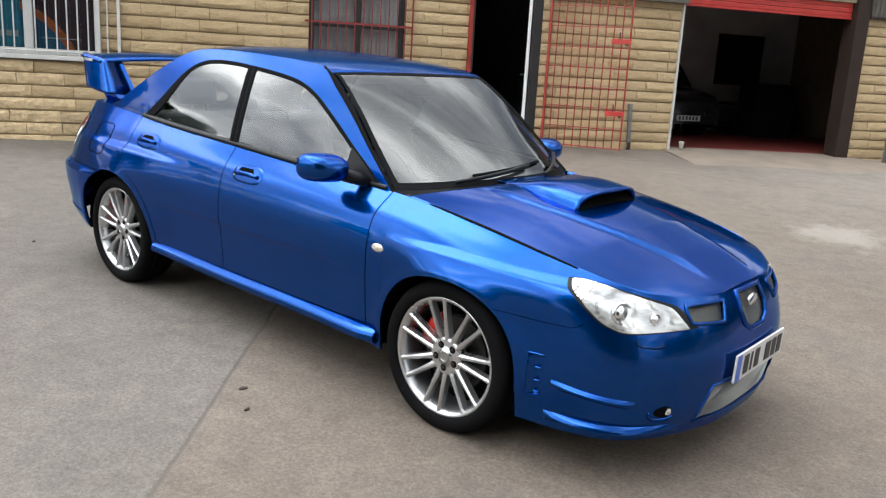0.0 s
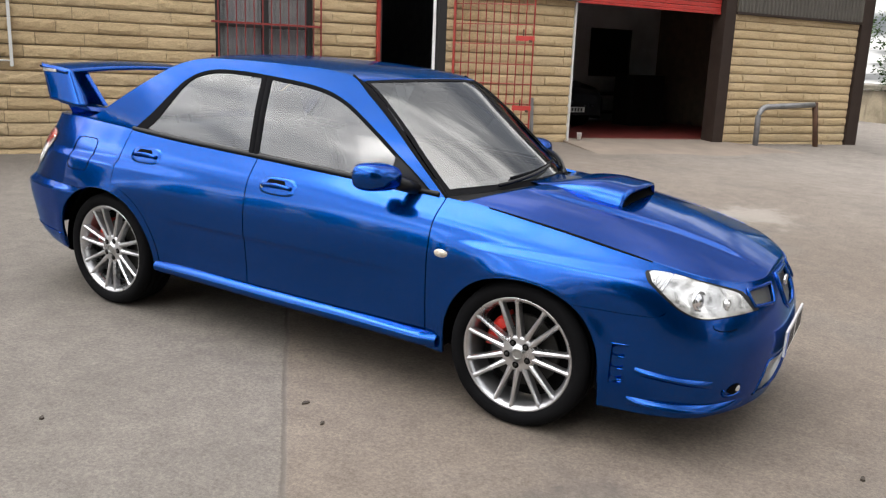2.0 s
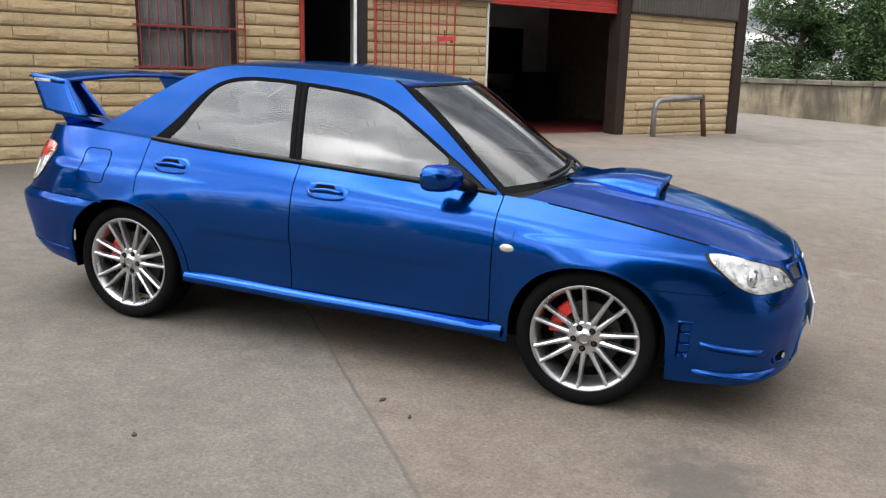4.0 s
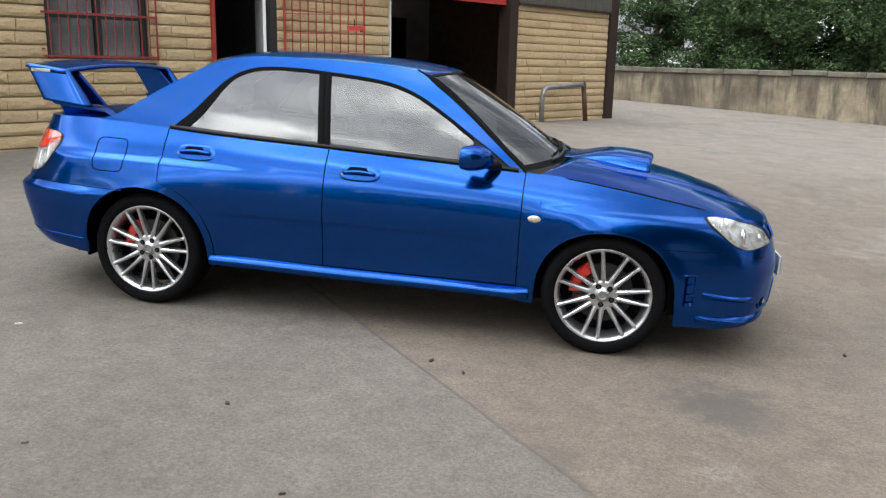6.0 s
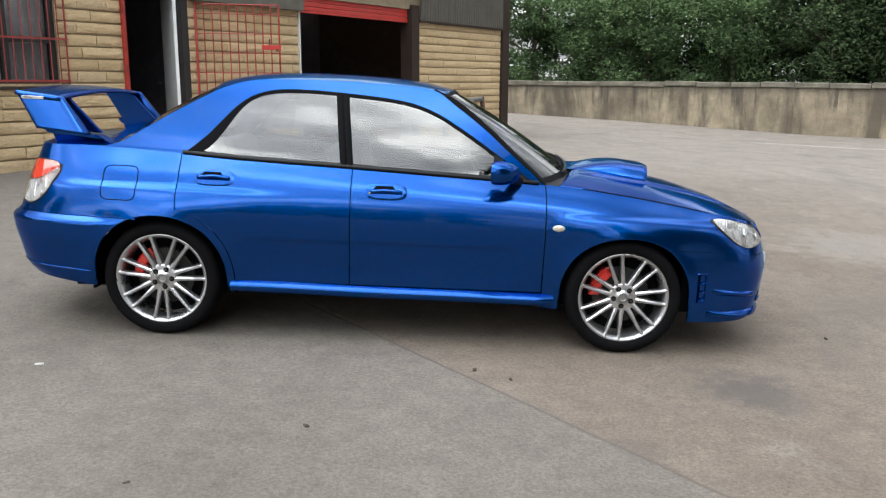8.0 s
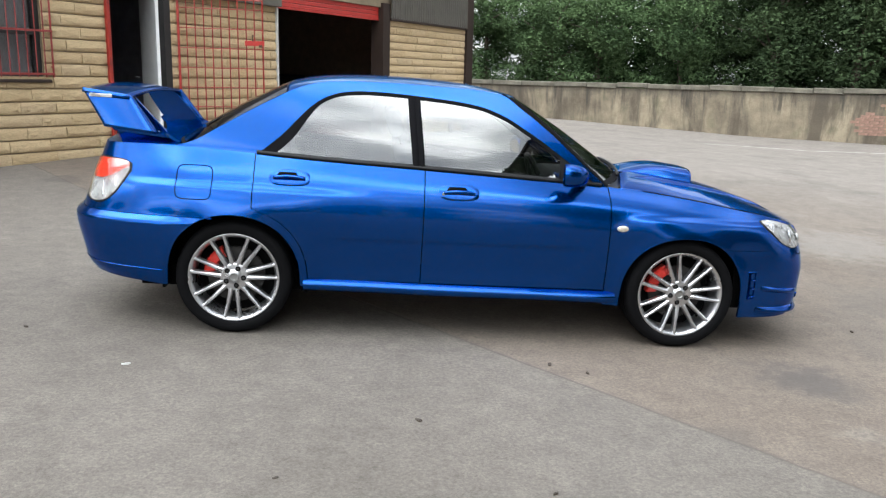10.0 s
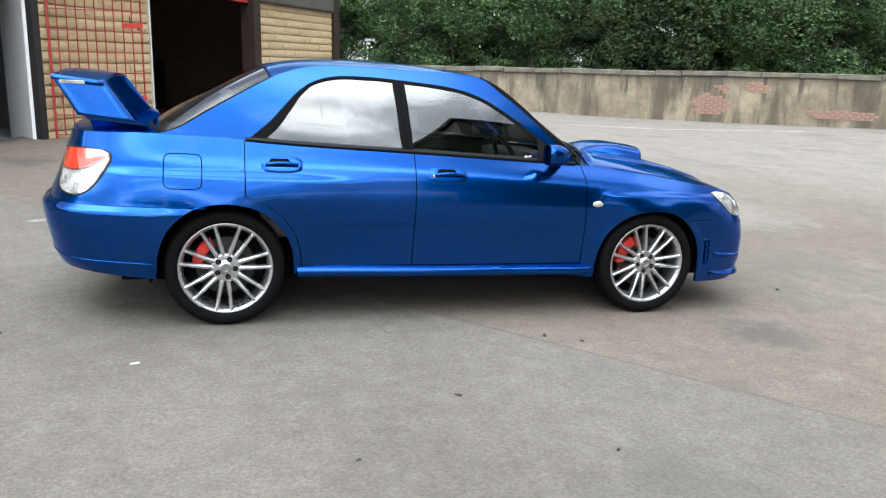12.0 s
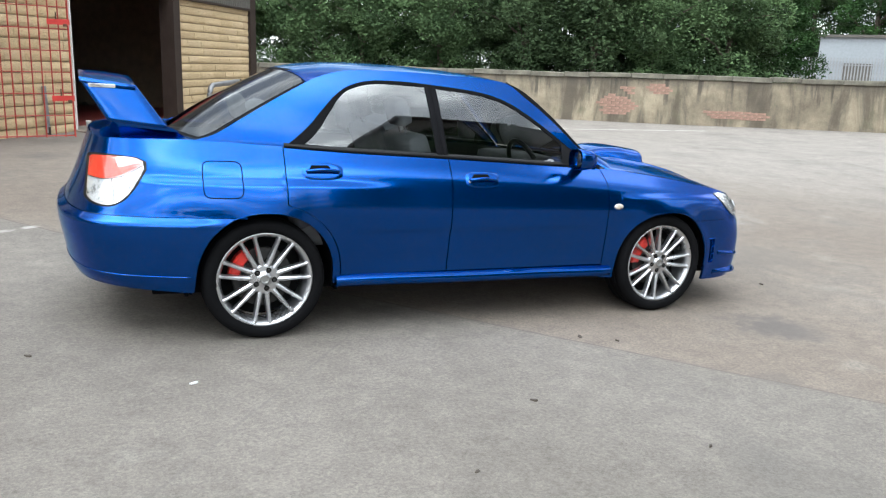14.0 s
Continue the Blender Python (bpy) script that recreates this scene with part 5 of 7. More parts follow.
smooth_day = outline(DAYLIGHT, 60)
inner_day = [(p[0], p[1] - 0.03) for p in smooth_day]
for side in (-1, 1):
    # painted rail with both pillars
    whole = ring_between(RAIL, DAYLIGHT, 110, 20)
    paint, mould = [], []
    for k, row in enumerate(whole):
        f = 5.0 * ss((row[0][0] - 0.16) / 0.16)
        at = [lerp(f, 20.0, j / 8) for j in range(9)]
        pick = lambda q: row[int(q)] + (row[min(int(q) + 1, 20)] - row[int(q)]) * (q - int(q))
        paint.append([pick(q) for q in at])
        if f > 0.02:
            mould.append([pick(f * j / 3) + (0, 0.003 * math.sin(math.pi * j / 3), 0) for j in range(4)])
    grid_part("pillar_rail", paint, M_PAINT, car, side, depth=0.03)
    grid_part("screen_moulding", mould, M_RUBBER, car, side, depth=0.012)
    # black seal round the windows
    seal = []
    for k in range(111):
        p = curve(DAYLIGHT, k / 110)
        q = curve(DAYLIGHT, min(1, k / 110 + 0.004))
        r = curve(DAYLIGHT, max(0, k / 110 - 0.004))
        t = (q - r) / max(np.linalg.norm(q - r), 1e-9)
        inward = np.array((t[1], -t[0]))
        if inward[1] > 0:
            inward = -inward
        wide = 0.019 + 0.036 * ss((-p[0] - 0.80) / 0.25)
        row = []
        for j in range(4):
            m = p + inward * (-0.003 + wide * j / 3)
            m[1] = max(m[1], belt_z(m[0]) + 0.001)
            g = house(m[0], m[1])
            g[1] += 0.003 - 0.004 * j / 3
            row.append(g)
        seal.append(row)
    grid_part("window_seal", seal, M_RUBBER, car, side, depth=0.012)
    # belt moulding
    strip = []
    for k in range(61):
        x = lerp(0.775, -1.16, k / 60)
        b = belt(x)
        strip.append([np.array((x, b[1] + o, b[2] + h)) for o, h in ((-0.012, -0.006), (0.007, -0.004), (0.008, 0.010), (-0.010, 0.022), (-0.03, 0.022))])
    grid_part("belt_moulding", strip, M_TRIM, car, side, turn_in=False)
    # middle pillar cover
    pil = []
    for k in range(15):
        z = lerp(belt_z(-0.28) + 0.005, 1.338, k / 14)
        pil.append([house(x - 0.045 * (z - 0.95) / 0.38, z) + (0, o, 0) for x, o in ((-0.232, -0.006), (-0.240, 0.004), (-0.262, 0.004), (-0.264, -0.001), (-0.268, -0.001), (-0.270, 0.004), (-0.298, 0.004), (-0.306, -0.006))])
    grid_part("middle_pillar", pil, M_RUBBER, car, side, turn_in=False)
    # panes
    top = [(p[0], p[1] - 0.012) for p in smooth_day]
    front_lo = [(x, belt_z(x) + 0.01) for x in np.linspace(0.62, -0.27, 12)]
    rear_lo = [(x, belt_z(x) + 0.01) for x in np.linspace(-0.27, -1.08, 12)]
    pane = poly_panel("front_window", (front_lo, top), M_GLASS, car, side, -0.004)
    pane2 = poly_panel("rear_window", (rear_lo, top), M_GLASS, car, side, -0.004)
    for g in (pane, pane2):
        g.visible_shadow = False
    # black corner piece that carries the mirror
    corner = [[house(x, z) + (0, 0.004, 0) for z in np.linspace(belt_z(x) + 0.004, max(belt_z(x) + 0.006, float(np.interp(-x, [-p[0] for p in smooth_day], [p[1] for p in smooth_day])) - 0.004), 6)] for x in np.linspace(0.735, 0.525, 14)]
    grid_part("mirror_corner", corner, M_TRIM, car, side, turn_in=False)

# roof skin between the rails
ROOF_X = (0.32, 0.10, -0.19, -0.54, -0.75, -0.89, -1.0, -1.06)
ROOF_Z = (1.366, 1.412, 1.436, 1.441, 1.433, 1.418, 1.395, 1.375)


def smooth_interp(x, xs, zs):
    pts = sorted(zip(xs, zs))
    if x <= pts[0][0]:
        return pts[0][1] + (x - pts[0][0]) * (pts[1][1] - pts[0][1]) / (pts[1][0] - pts[0][0])
    for i in range(len(pts) - 1):
        if x <= pts[i + 1][0]:
            (x0, z0), (x1, z1) = pts[i], pts[i + 1]
            m0 = (z1 - pts[i - 1][1]) / (x1 - pts[i - 1][0]) if i else (z1 - z0) / (x1 - x0)
            m1 = (pts[i + 2][1] - z0) / (pts[i + 2][0] - x0) if i + 2 < len(pts) else (z1 - z0) / (x1 - x0)
            t, h = (x - x0) / (x1 - x0), x1 - x0
            return (2 * t ** 3 - 3 * t ** 2 + 1) * z0 + (t ** 3 - 2 * t ** 2 + t) * h * m0 + (3 * t ** 2 - 2 * t ** 3) * z1 + (t ** 3 - t ** 2) * h * m1
    return pts[-1][1]


def rail_at(x):
    z = smooth_interp(x, [p[0] for p in RAIL], [p[1] for p in RAIL])
    return house(x, z)


def roof_point(x, t):
    """t from -1 to 1 across the roof."""
    e = rail_at(x)
    bow = 0.055 * (1 - t * t) * ss((x + 0.2) / 0.5)
    back = -0.03 * (1 - t * t) * ss((-x - 0.7) / 0.3)
    xx = x + bow + back
    zc = smooth_interp(xx, ROOF_X, ROOF_Z)
    k = abs(t) ** 2.6
    return Vector((xx, e[1] * t, zc + (e[2] - zc) * k))


bm = bmesh.new()
rows = [[bm.verts.new(roof_point(x, t)) for t in np.sin(np.linspace(-1, 1, 41) * math.pi / 2)] for x in np.linspace(0.245, -1.02, 64)]
for a, b in zip(rows, rows[1:]):
    for k in range(40):
        bm.faces.new((a[k], b[k], b[k + 1], a[k + 1]))
edges = [e for e in bm.edges if e.is_boundary]
for g in bmesh.ops.extrude_edge_only(bm, edges=edges)["geom"]:
    if isinstance(g, bmesh.types.BMVert):
        g.co.z -= 0.012
roof = part("roof", bm, M_PAINT, car, smooth=True)



# windscreen: sides follow the rail from roof to base, the middle bows forward
def windscreen_point(s, t, inset=0.016):
    a, b = 0.245, 0.808
    x = lerp(a, b, s)
    e = rail_at(x)
    w = e[1] - inset
    bow = lerp(0.055, 0.215, s)
    xx = x + bow * (1 - t * t)
    mid_top, mid_base = (0.30, 1.372), (1.02, 0.925)
    zc = lerp(mid_top[1], mid_base[1], s) + 0.016 * math.sin(math.pi * s)
    ze = e[2] - 0.004
    return Vector((xx, w * t, ze + (zc - ze) * (1 - abs(t) ** 2)))


def sheet(fn, ns, nt, name, material, s0=0.0, s1=1.0, t0=-1.0, t1=1.0, thick=0.0, label=""):
    bm = bmesh.new()
    rows = [[bm.verts.new(fn(lerp(s0, s1, i / ns), lerp(t0, t1, j / nt))) for j in range(nt + 1)] for i in range(ns + 1)]
    for a, b in zip(rows, rows[1:]):
        for k in range(nt):
            bm.faces.new((a[k], b[k], b[k + 1], a[k + 1]))
    if thick:
        bm.normal_update()
        bmesh.ops.solidify(bm, geom=bm.faces[:], thickness=thick)
    return part(name, bm, material, car, label, smooth=True)


def rear_glass_point(s, t, inset=0.03):
    x = lerp(-1.0, -1.575, s)
    e = rail_at(x)
    w = e[1] - lerp(inset, inset + 0.045, s)
    back = lerp(-0.035, -0.11, s)
    xx = x + back * (1 - t * t)
    zc = lerp(1.384, 1.012, s) + 0.020 * math.sin(math.pi * s)
    ze = e[2] - 0.008
    return Vector((xx, w * t, ze + (zc - ze) * (1 - abs(t) ** 3.2)))


ws = sheet(windscreen_point, 26, 32, "windscreen", M_SCREEN, 0.0, 1.0, -1, 1)
rg = sheet(rear_glass_point, 22, 28, "rear_screen", M_SCREEN, 0.0, 1.0, -1, 1)
for g in (ws, rg):
    g.visible_shadow = False
# black bands and seals round both screens


def band(fn, name, lift, places):
    for s0, s1, t0, t1 in places:
        def lifted(s, t):
            return fn(s, t) + Vector((0.35, 0, 0.8)) * lift
        sheet(lifted, 24, 24, name, M_RUBBER, s0, s1, t0, t1)


band(windscreen_point, "screen_seal", 0.0025, [(0.0, 0.028, -1, 1), (0.02, 1.0, -1.0, -0.965), (0.02, 1.0, 0.965, 1.0), (0.955, 1.0, -0.97, 0.97)])


def rear_lifted(s, t):
    return rear_glass_point(s, t) + Vector((-0.5, 0, 0.7)) * 0.0025


for s0, s1, t0, t1 in ((0.0, 0.03, -1, 1), (0.02, 1.0, -1.0, -0.96), (0.02, 1.0, 0.96, 1.0), (0.97, 1.0, -1, 1)):
    sheet(rear_lifted, 20, 20, "screen_seal", M_RUBBER, s0, s1, t0, t1)

# filler between rail and rear glass, and the painted deck up to the boot lid
def boot_deck(s, t):
    x = lerp(-1.575, -2.07, s)
    e = belt(max(x, -2.04))
    ww = belt_w_at(x)
    g = rear_glass_point(1.0, t)
    start = Vector((g.x - 0.002, g.y * 1.0, g.z - 0.003))
    k = ss(s * 6)
    zc = lerp(1.012, 1.012, s) + 0.012 * math.sin(math.pi * min(1, s))
    ze = e[2] - 0.002
    back = -0.09 * (1 - t * t) * (1 - s)
    p = Vector((x + back, ww * t, ze + (zc - ze) * (1 - abs(t) ** 3)))
    return p


def belt_w_at(x):
    best = belt(x)[1]
    return max(best - 0.001, 0.0)


sheet(boot_deck, 40, 44, "boot_lid", M_PAINT, 0.0, 0.995, -1, 1)

# cowl under the windscreen
def cowl(s, t):
    g = windscreen_point(1.0, t)
    e = bonnet_z(1.02, g.y, 0.70, 0.89)
    front = Vector((0.86 + 0.23 * (1 - t * t), g.y * 1.0, bonnet_z(0.86 + 0.23 * (1 - t * t), g.y, 0.70, 0.897) - 0.014))
    return Vector(g).lerp(front, s) + Vector((0, 0, -0.02 * math.sin(math.pi * s) - 0.004))


sheet(cowl, 8, 30, "cowl", M_TRIM, 0, 1, -1, 1)

# ---- car details ----
M_RED_CALIPER = worn("red_caliper_paint", (0.55, 0.03, 0.02), 0.35, relief=0)
M_DISC = worn("brake_disc_steel", (0.05, 0.048, 0.046), 0.6, 0.8, vary=0.2, Specular_IOR_Level=0.0)
M_CHROME = worn("chrome", (0.80, 0.80, 0.82), 0.08, 1.0, vary=0.03, relief=0)


def reflector_material():
    """Chromed lamp bowl: bright, with darker facets."""
    m = Mat("lamp_reflector", (0.7, 0.7, 0.7), 0.16, 0.7)
    m.colour(m.ramp(m.noise(17, 3, 0.5, (1.0, 1.0, 1.6), 1.2), [(0.34, (0.34, 0.33, 0.32)), (0.44, (0.66, 0.65, 0.64)), (0.58, (0.84, 0.83, 0.82))]))
    m.bump(m.noise(45, 2), 0.15, 0.01)
    return m.m


M_REFLECTOR = reflector_material()
M_LAMPGLASS = thin_glass("lamp_cover", (0.96, 0.97, 0.97), 1.45)
M_RED_LENS = worn("red_lens", (0.62, 0.06, 0.03), 0.15, 0.1, vary=0.2, scale=20, relief=0.1, Coat_Weight=1.0)
M_PINK_LENS = worn("clear_red_lens", (0.80, 0.46, 0.43), 0.15, 0.3, vary=0.15, scale=20, relief=0.1, Coat_Weight=1.0)
M_MESH = worn("silver_mesh", (0.30, 0.30, 0.29), 0.42, 0.85, vary=0.1, relief=0)
# near-black colour standing in for shade in gaps, hollows and arches
M_SHADE = worn("shade_black", (0.004, 0.004, 0.004), 0.9, relief=0, Specular_IOR_Level=0.03)
M_PLATE = worn("white_plate", (0.554, 0.554, 0.554), 0.35, vary=0.04, relief=0)
M_PLATE_BLUE = worn("blue_plate_band", (0.04, 0.12, 0.5), 0.35, vary=0.04, relief=0)
M_INK = worn("black_ink", (0.02, 0.02, 0.022), 0.5, relief=0)
M_SEAT = worn("dark_seat_cloth", (0.17, 0.175, 0.19), 0.9, vary=0.25, fine=200)
M_DASH = worn("dark_dashboard", (0.022, 0.022, 0.024), 0.7, vary=0.15)


def on_side(x, z, lift=0.0):
    """The place on the body's side at this x and height, lifted off along its normal: x, half width, z."""
    v = 4.0
    for _ in range(4):
        u = u_at(x, v)
        v = v_at(u, z)
    p = flank(u, v)
    if lift:
        a, b = flank(u + 0.02, v) - flank(u - 0.02, v), flank(u, min(v + 0.03, 5.999)) - flank(u, v - 0.03)
        n = np.cross(a, b)
        n = n / np.linalg.norm(n)
        if n[1] < 0:
            n = -n
        p = p + n * lift
    return p


def on_nose(w, z, lift=0.0):
    v = 3.0
    for _ in range(4):
        lo, hi = 0.0, 5.0
        for _ in range(20):
            mid = (lo + hi) / 2
            lo, hi = (mid, hi) if quick(mid, v)[1] < w else (lo, mid)
        u = lo
        v = v_at(u, z)
    p = flank(u, v)
    if lift:
        a, b = flank(u + 0.03, v) - flank(max(u - 0.03, 0), v), flank(u, min(v + 0.03, 5.999)) - flank(u, v - 0.03)
        n = np.cross(a, b)
        n = n / max(np.linalg.norm(n), 1e-9)
        if n[0] < 0:
            n = -n
        p = p + n * lift
    return p


def edge_bar(name, points, radius, material, parent, side, closed=False, sides=8, label=""):
    bm = tube([(p[0], side * p[1], p[2]) for p in points], radius, sides, closed=closed)
    return part(name, bm, material, parent, label, smooth=True)


def lathe(profile, seg, bm=None, centre=(0, 0, 0), closed=False):
    """Turns (radius, y) about the y axis."""
    b = bmesh.new() if bm is None else bm
    rings = []
    for r, y in profile:
        rings.append([b.verts.new((centre[0] + r * math.cos(a), centre[1] + y, centre[2] + r * math.sin(a))) for a in [2 * math.pi * k / seg for k in range(seg)]])
    pairs = list(zip(rings, rings[1:])) + ([(rings[-1], rings[0])] if closed else [])
    for a, c in pairs:
        for k in range(seg):
            b.faces.new((a[k], a[(k + 1) % seg], c[(k + 1) % seg], c[k]))
    return b


# wheels: y 0 is the outer face plane, y grows inwards; the right wheels as built, the left ones turned about
RIM_R = 0.246


def build_wheel():
    rim_profile = [(RIM_R - 0.002, 0.205), (RIM_R - 0.006, 0.19), (0.222, 0.16), (0.218, 0.05), (0.226, 0.02), (RIM_R - 0.012, 0.008), (RIM_R - 0.002, 0.0), (RIM_R + 0.003, 0.002), (RIM_R + 0.004, 0.012), (RIM_R - 0.004, 0.02)]
    wheel = part("wheel", lathe(rim_profile, 72), M_RIM, car, "silver multi-spoke alloy wheel with black tyre", smooth=True)
    tyre_profile = [(RIM_R + 0.000, 0.006), (RIM_R + 0.006, -0.004), (0.262, -0.011), (0.278, -0.0135), (0.294, -0.011), (0.306, -0.002), (0.3135, 0.012), (0.3165, 0.03), (0.3165, 0.045), (0.3115, 0.047), (0.3115, 0.053), (0.318, 0.055), (0.3185, 0.085), (0.312, 0.087), (0.312, 0.094), (0.3185, 0.096), (0.318, 0.135), (0.312, 0.137), (0.312, 0.144), (0.3165, 0.146), (0.3135, 0.185), (0.300, 0.205), (0.27, 0.212), (RIM_R, 0.205)]
    part("tyre", lathe(tyre_profile, 96), M_TYRE, wheel, smooth=True)
    # hub face
    hub = [(0.0, 0.012), (0.029, 0.012), (0.031, 0.018), (0.05, 0.0205), (0.068, 0.0200), (0.076, 0.0225), (0.080, 0.030), (0.081, 0.06)]
    part("hub", lathe(hub, 40), M_RIM, wheel, smooth=True)
    part("hub_cap", lathe([(0.0, 0.0118), (0.016, 0.0118), (0.0185, 0.0092), (0.024, 0.0092), (0.027, 0.0125)], 24), M_MESH, wheel)
    for k in range(7):
        for d in (-1, 1):
            mid = 2 * math.pi * (k + 0.25) / 7

            bm = bmesh.new()
            rows = []
            for i in range(9):
                t = i / 8
                r = lerp(0.062, RIM_R - 0.006, t)
                ang = mid + d * math.asin(min(1.0, lerp(0.0150, 0.0395, t) / r))
                half = lerp(0.0085, 0.0078, t) + 0.0045 * (1 - t) ** 2 + 0.006 * max(0, (t - 0.85) / 0.15) ** 2
                face = lerp(0.0205, 0.004, t ** 0.8)
                c, s = math.cos(ang), math.sin(ang)
                row = []
                for o, y in ((-half - 0.003, face + 0.034), (-half, face + 0.006), (-0.0030, face), (0.0030, face), (half, face + 0.006), (half + 0.003, face + 0.034)):
                    row.append(bm.verts.new((r * c - o * s, y, r * s + o * c)))
                rows.append(row)
            for p, q in zip(rows, rows[1:]):
                for j in range(5):
                    bm.faces.new((p[j], p[j + 1], q[j + 1], q[j]))
                bm.faces.new((p[5], p[0], q[0], q[5]))
            part("spoke", bm, M_RIM, wheel, smooth=False)
    for k in range(5):
        a = 2 * math.pi * k / 5 + radians(59)
        c = (0.050 * math.cos(a), 0.0, 0.050 * math.sin(a))
        part("wheel_nut", lathe([(0.0, 0.012), (0.006, 0.012), (0.008, 0.015), (0.0085, 0.03)], 6, centre=c), M_DISC, wheel)
        # near-black disc on the hub face, painting the shade of the nut's hole
        part("nut_hole", lathe([(0.0, 0.0186), (0.0142, 0.0186), (0.0155, 0.0215)], 16, centre=c), M_SHADE, wheel)
    # valve, brake disc and back plate
    part("brake_disc", lathe([(0.055, 0.085), (0.155, 0.085), (0.157, 0.088), (0.157, 0.108), (0.055, 0.11)], 48), M_DISC, wheel, smooth=False)
    # bell and back plate carry the shade behind the spokes as near-black colour
    part("disc_bell", lathe([(0.0, 0.058), (0.07, 0.058), (0.074, 0.066), (0.074, 0.09)], 32), M_SHADE, wheel)
    part("back_plate", lathe([(0.0, 0.125), (0.215, 0.13), (0.216, 0.2)], 32), M_SHADE, wheel)
    return wheel


FACE = 0.825


def caliper(parent, big):
    bm = bmesh.new()
    rows = []
    for i in range(9):
        a = radians(lerp(118, 182, i / 8))
        r0, r1 = 0.112, 0.176
        end = 0.0 if 0 < i < 8 else 0.008
        row = [bm.verts.new((r * math.cos(a), y, r * math.sin(a))) for r, y in ((r0, 0.085), (r0 + 0.01, 0.062 + end), (r1 - 0.012, 0.062 + end), (r1, 0.075), (r1, 0.12), (r0, 0.12))]
        rows.append(row)
    for p, q in zip(rows, rows[1:]):
        for j in range(6):
            bm.faces.new((p[j], p[(j + 1) % 6], q[(j + 1) % 6], q[j]))
    bm.faces.new(rows[0]); bm.faces.new(rows[-1])
    return part("brake_caliper", bm, M_RED_CALIPER, parent, "red brake caliper")


first = build_wheel()
first.matrix_basis = Matrix.Translation((AXLE, -FACE, WHEEL_Z)) @ Matrix.Rotation(0.19, 4, "Y")
cal = caliper(first, True)
cal.matrix_basis = Matrix.Rotation(-0.19, 4, "Y")
for x, side, spin in ((-AXLE, -1, -2.653), (AXLE, 1, 0.2), (-AXLE, 1, 0.5)):
    m = Matrix.Translation((x, side * FACE, WHEEL_Z))
    m = m @ (Matrix.Rotation(spin, 4, "Y") if side < 0 else Matrix.Rotation(math.pi, 4, "Z") @ Matrix.Rotation(spin, 4, "Y"))
    w = copy_thing(first, m)
    for c in w.children:
        if c.name.startswith("brake_caliper"):
            c.matrix_basis = Matrix.Rotation(-spin, 4, "Y")

for side in (-1, 1):
    # near-black strip laid on as the shade of the bonnet's edge gap, widest in the middle
    gap = []
    for k in range(51):
        x = lerp(1.02, 1.74, k / 50)
        p = belt(x)
        wide = 0.003 + 0.016 * math.sin(math.pi * k / 50) ** 0.7
        gap.append([np.array((x, p[1] - 0.003 - wide, p[2] + 0.0045)), np.array((x, p[1] - 0.001, p[2] + 0.0022))])
    grid_part("bonnet_gap", gap, M_SHADE, car, side, turn_in=False)

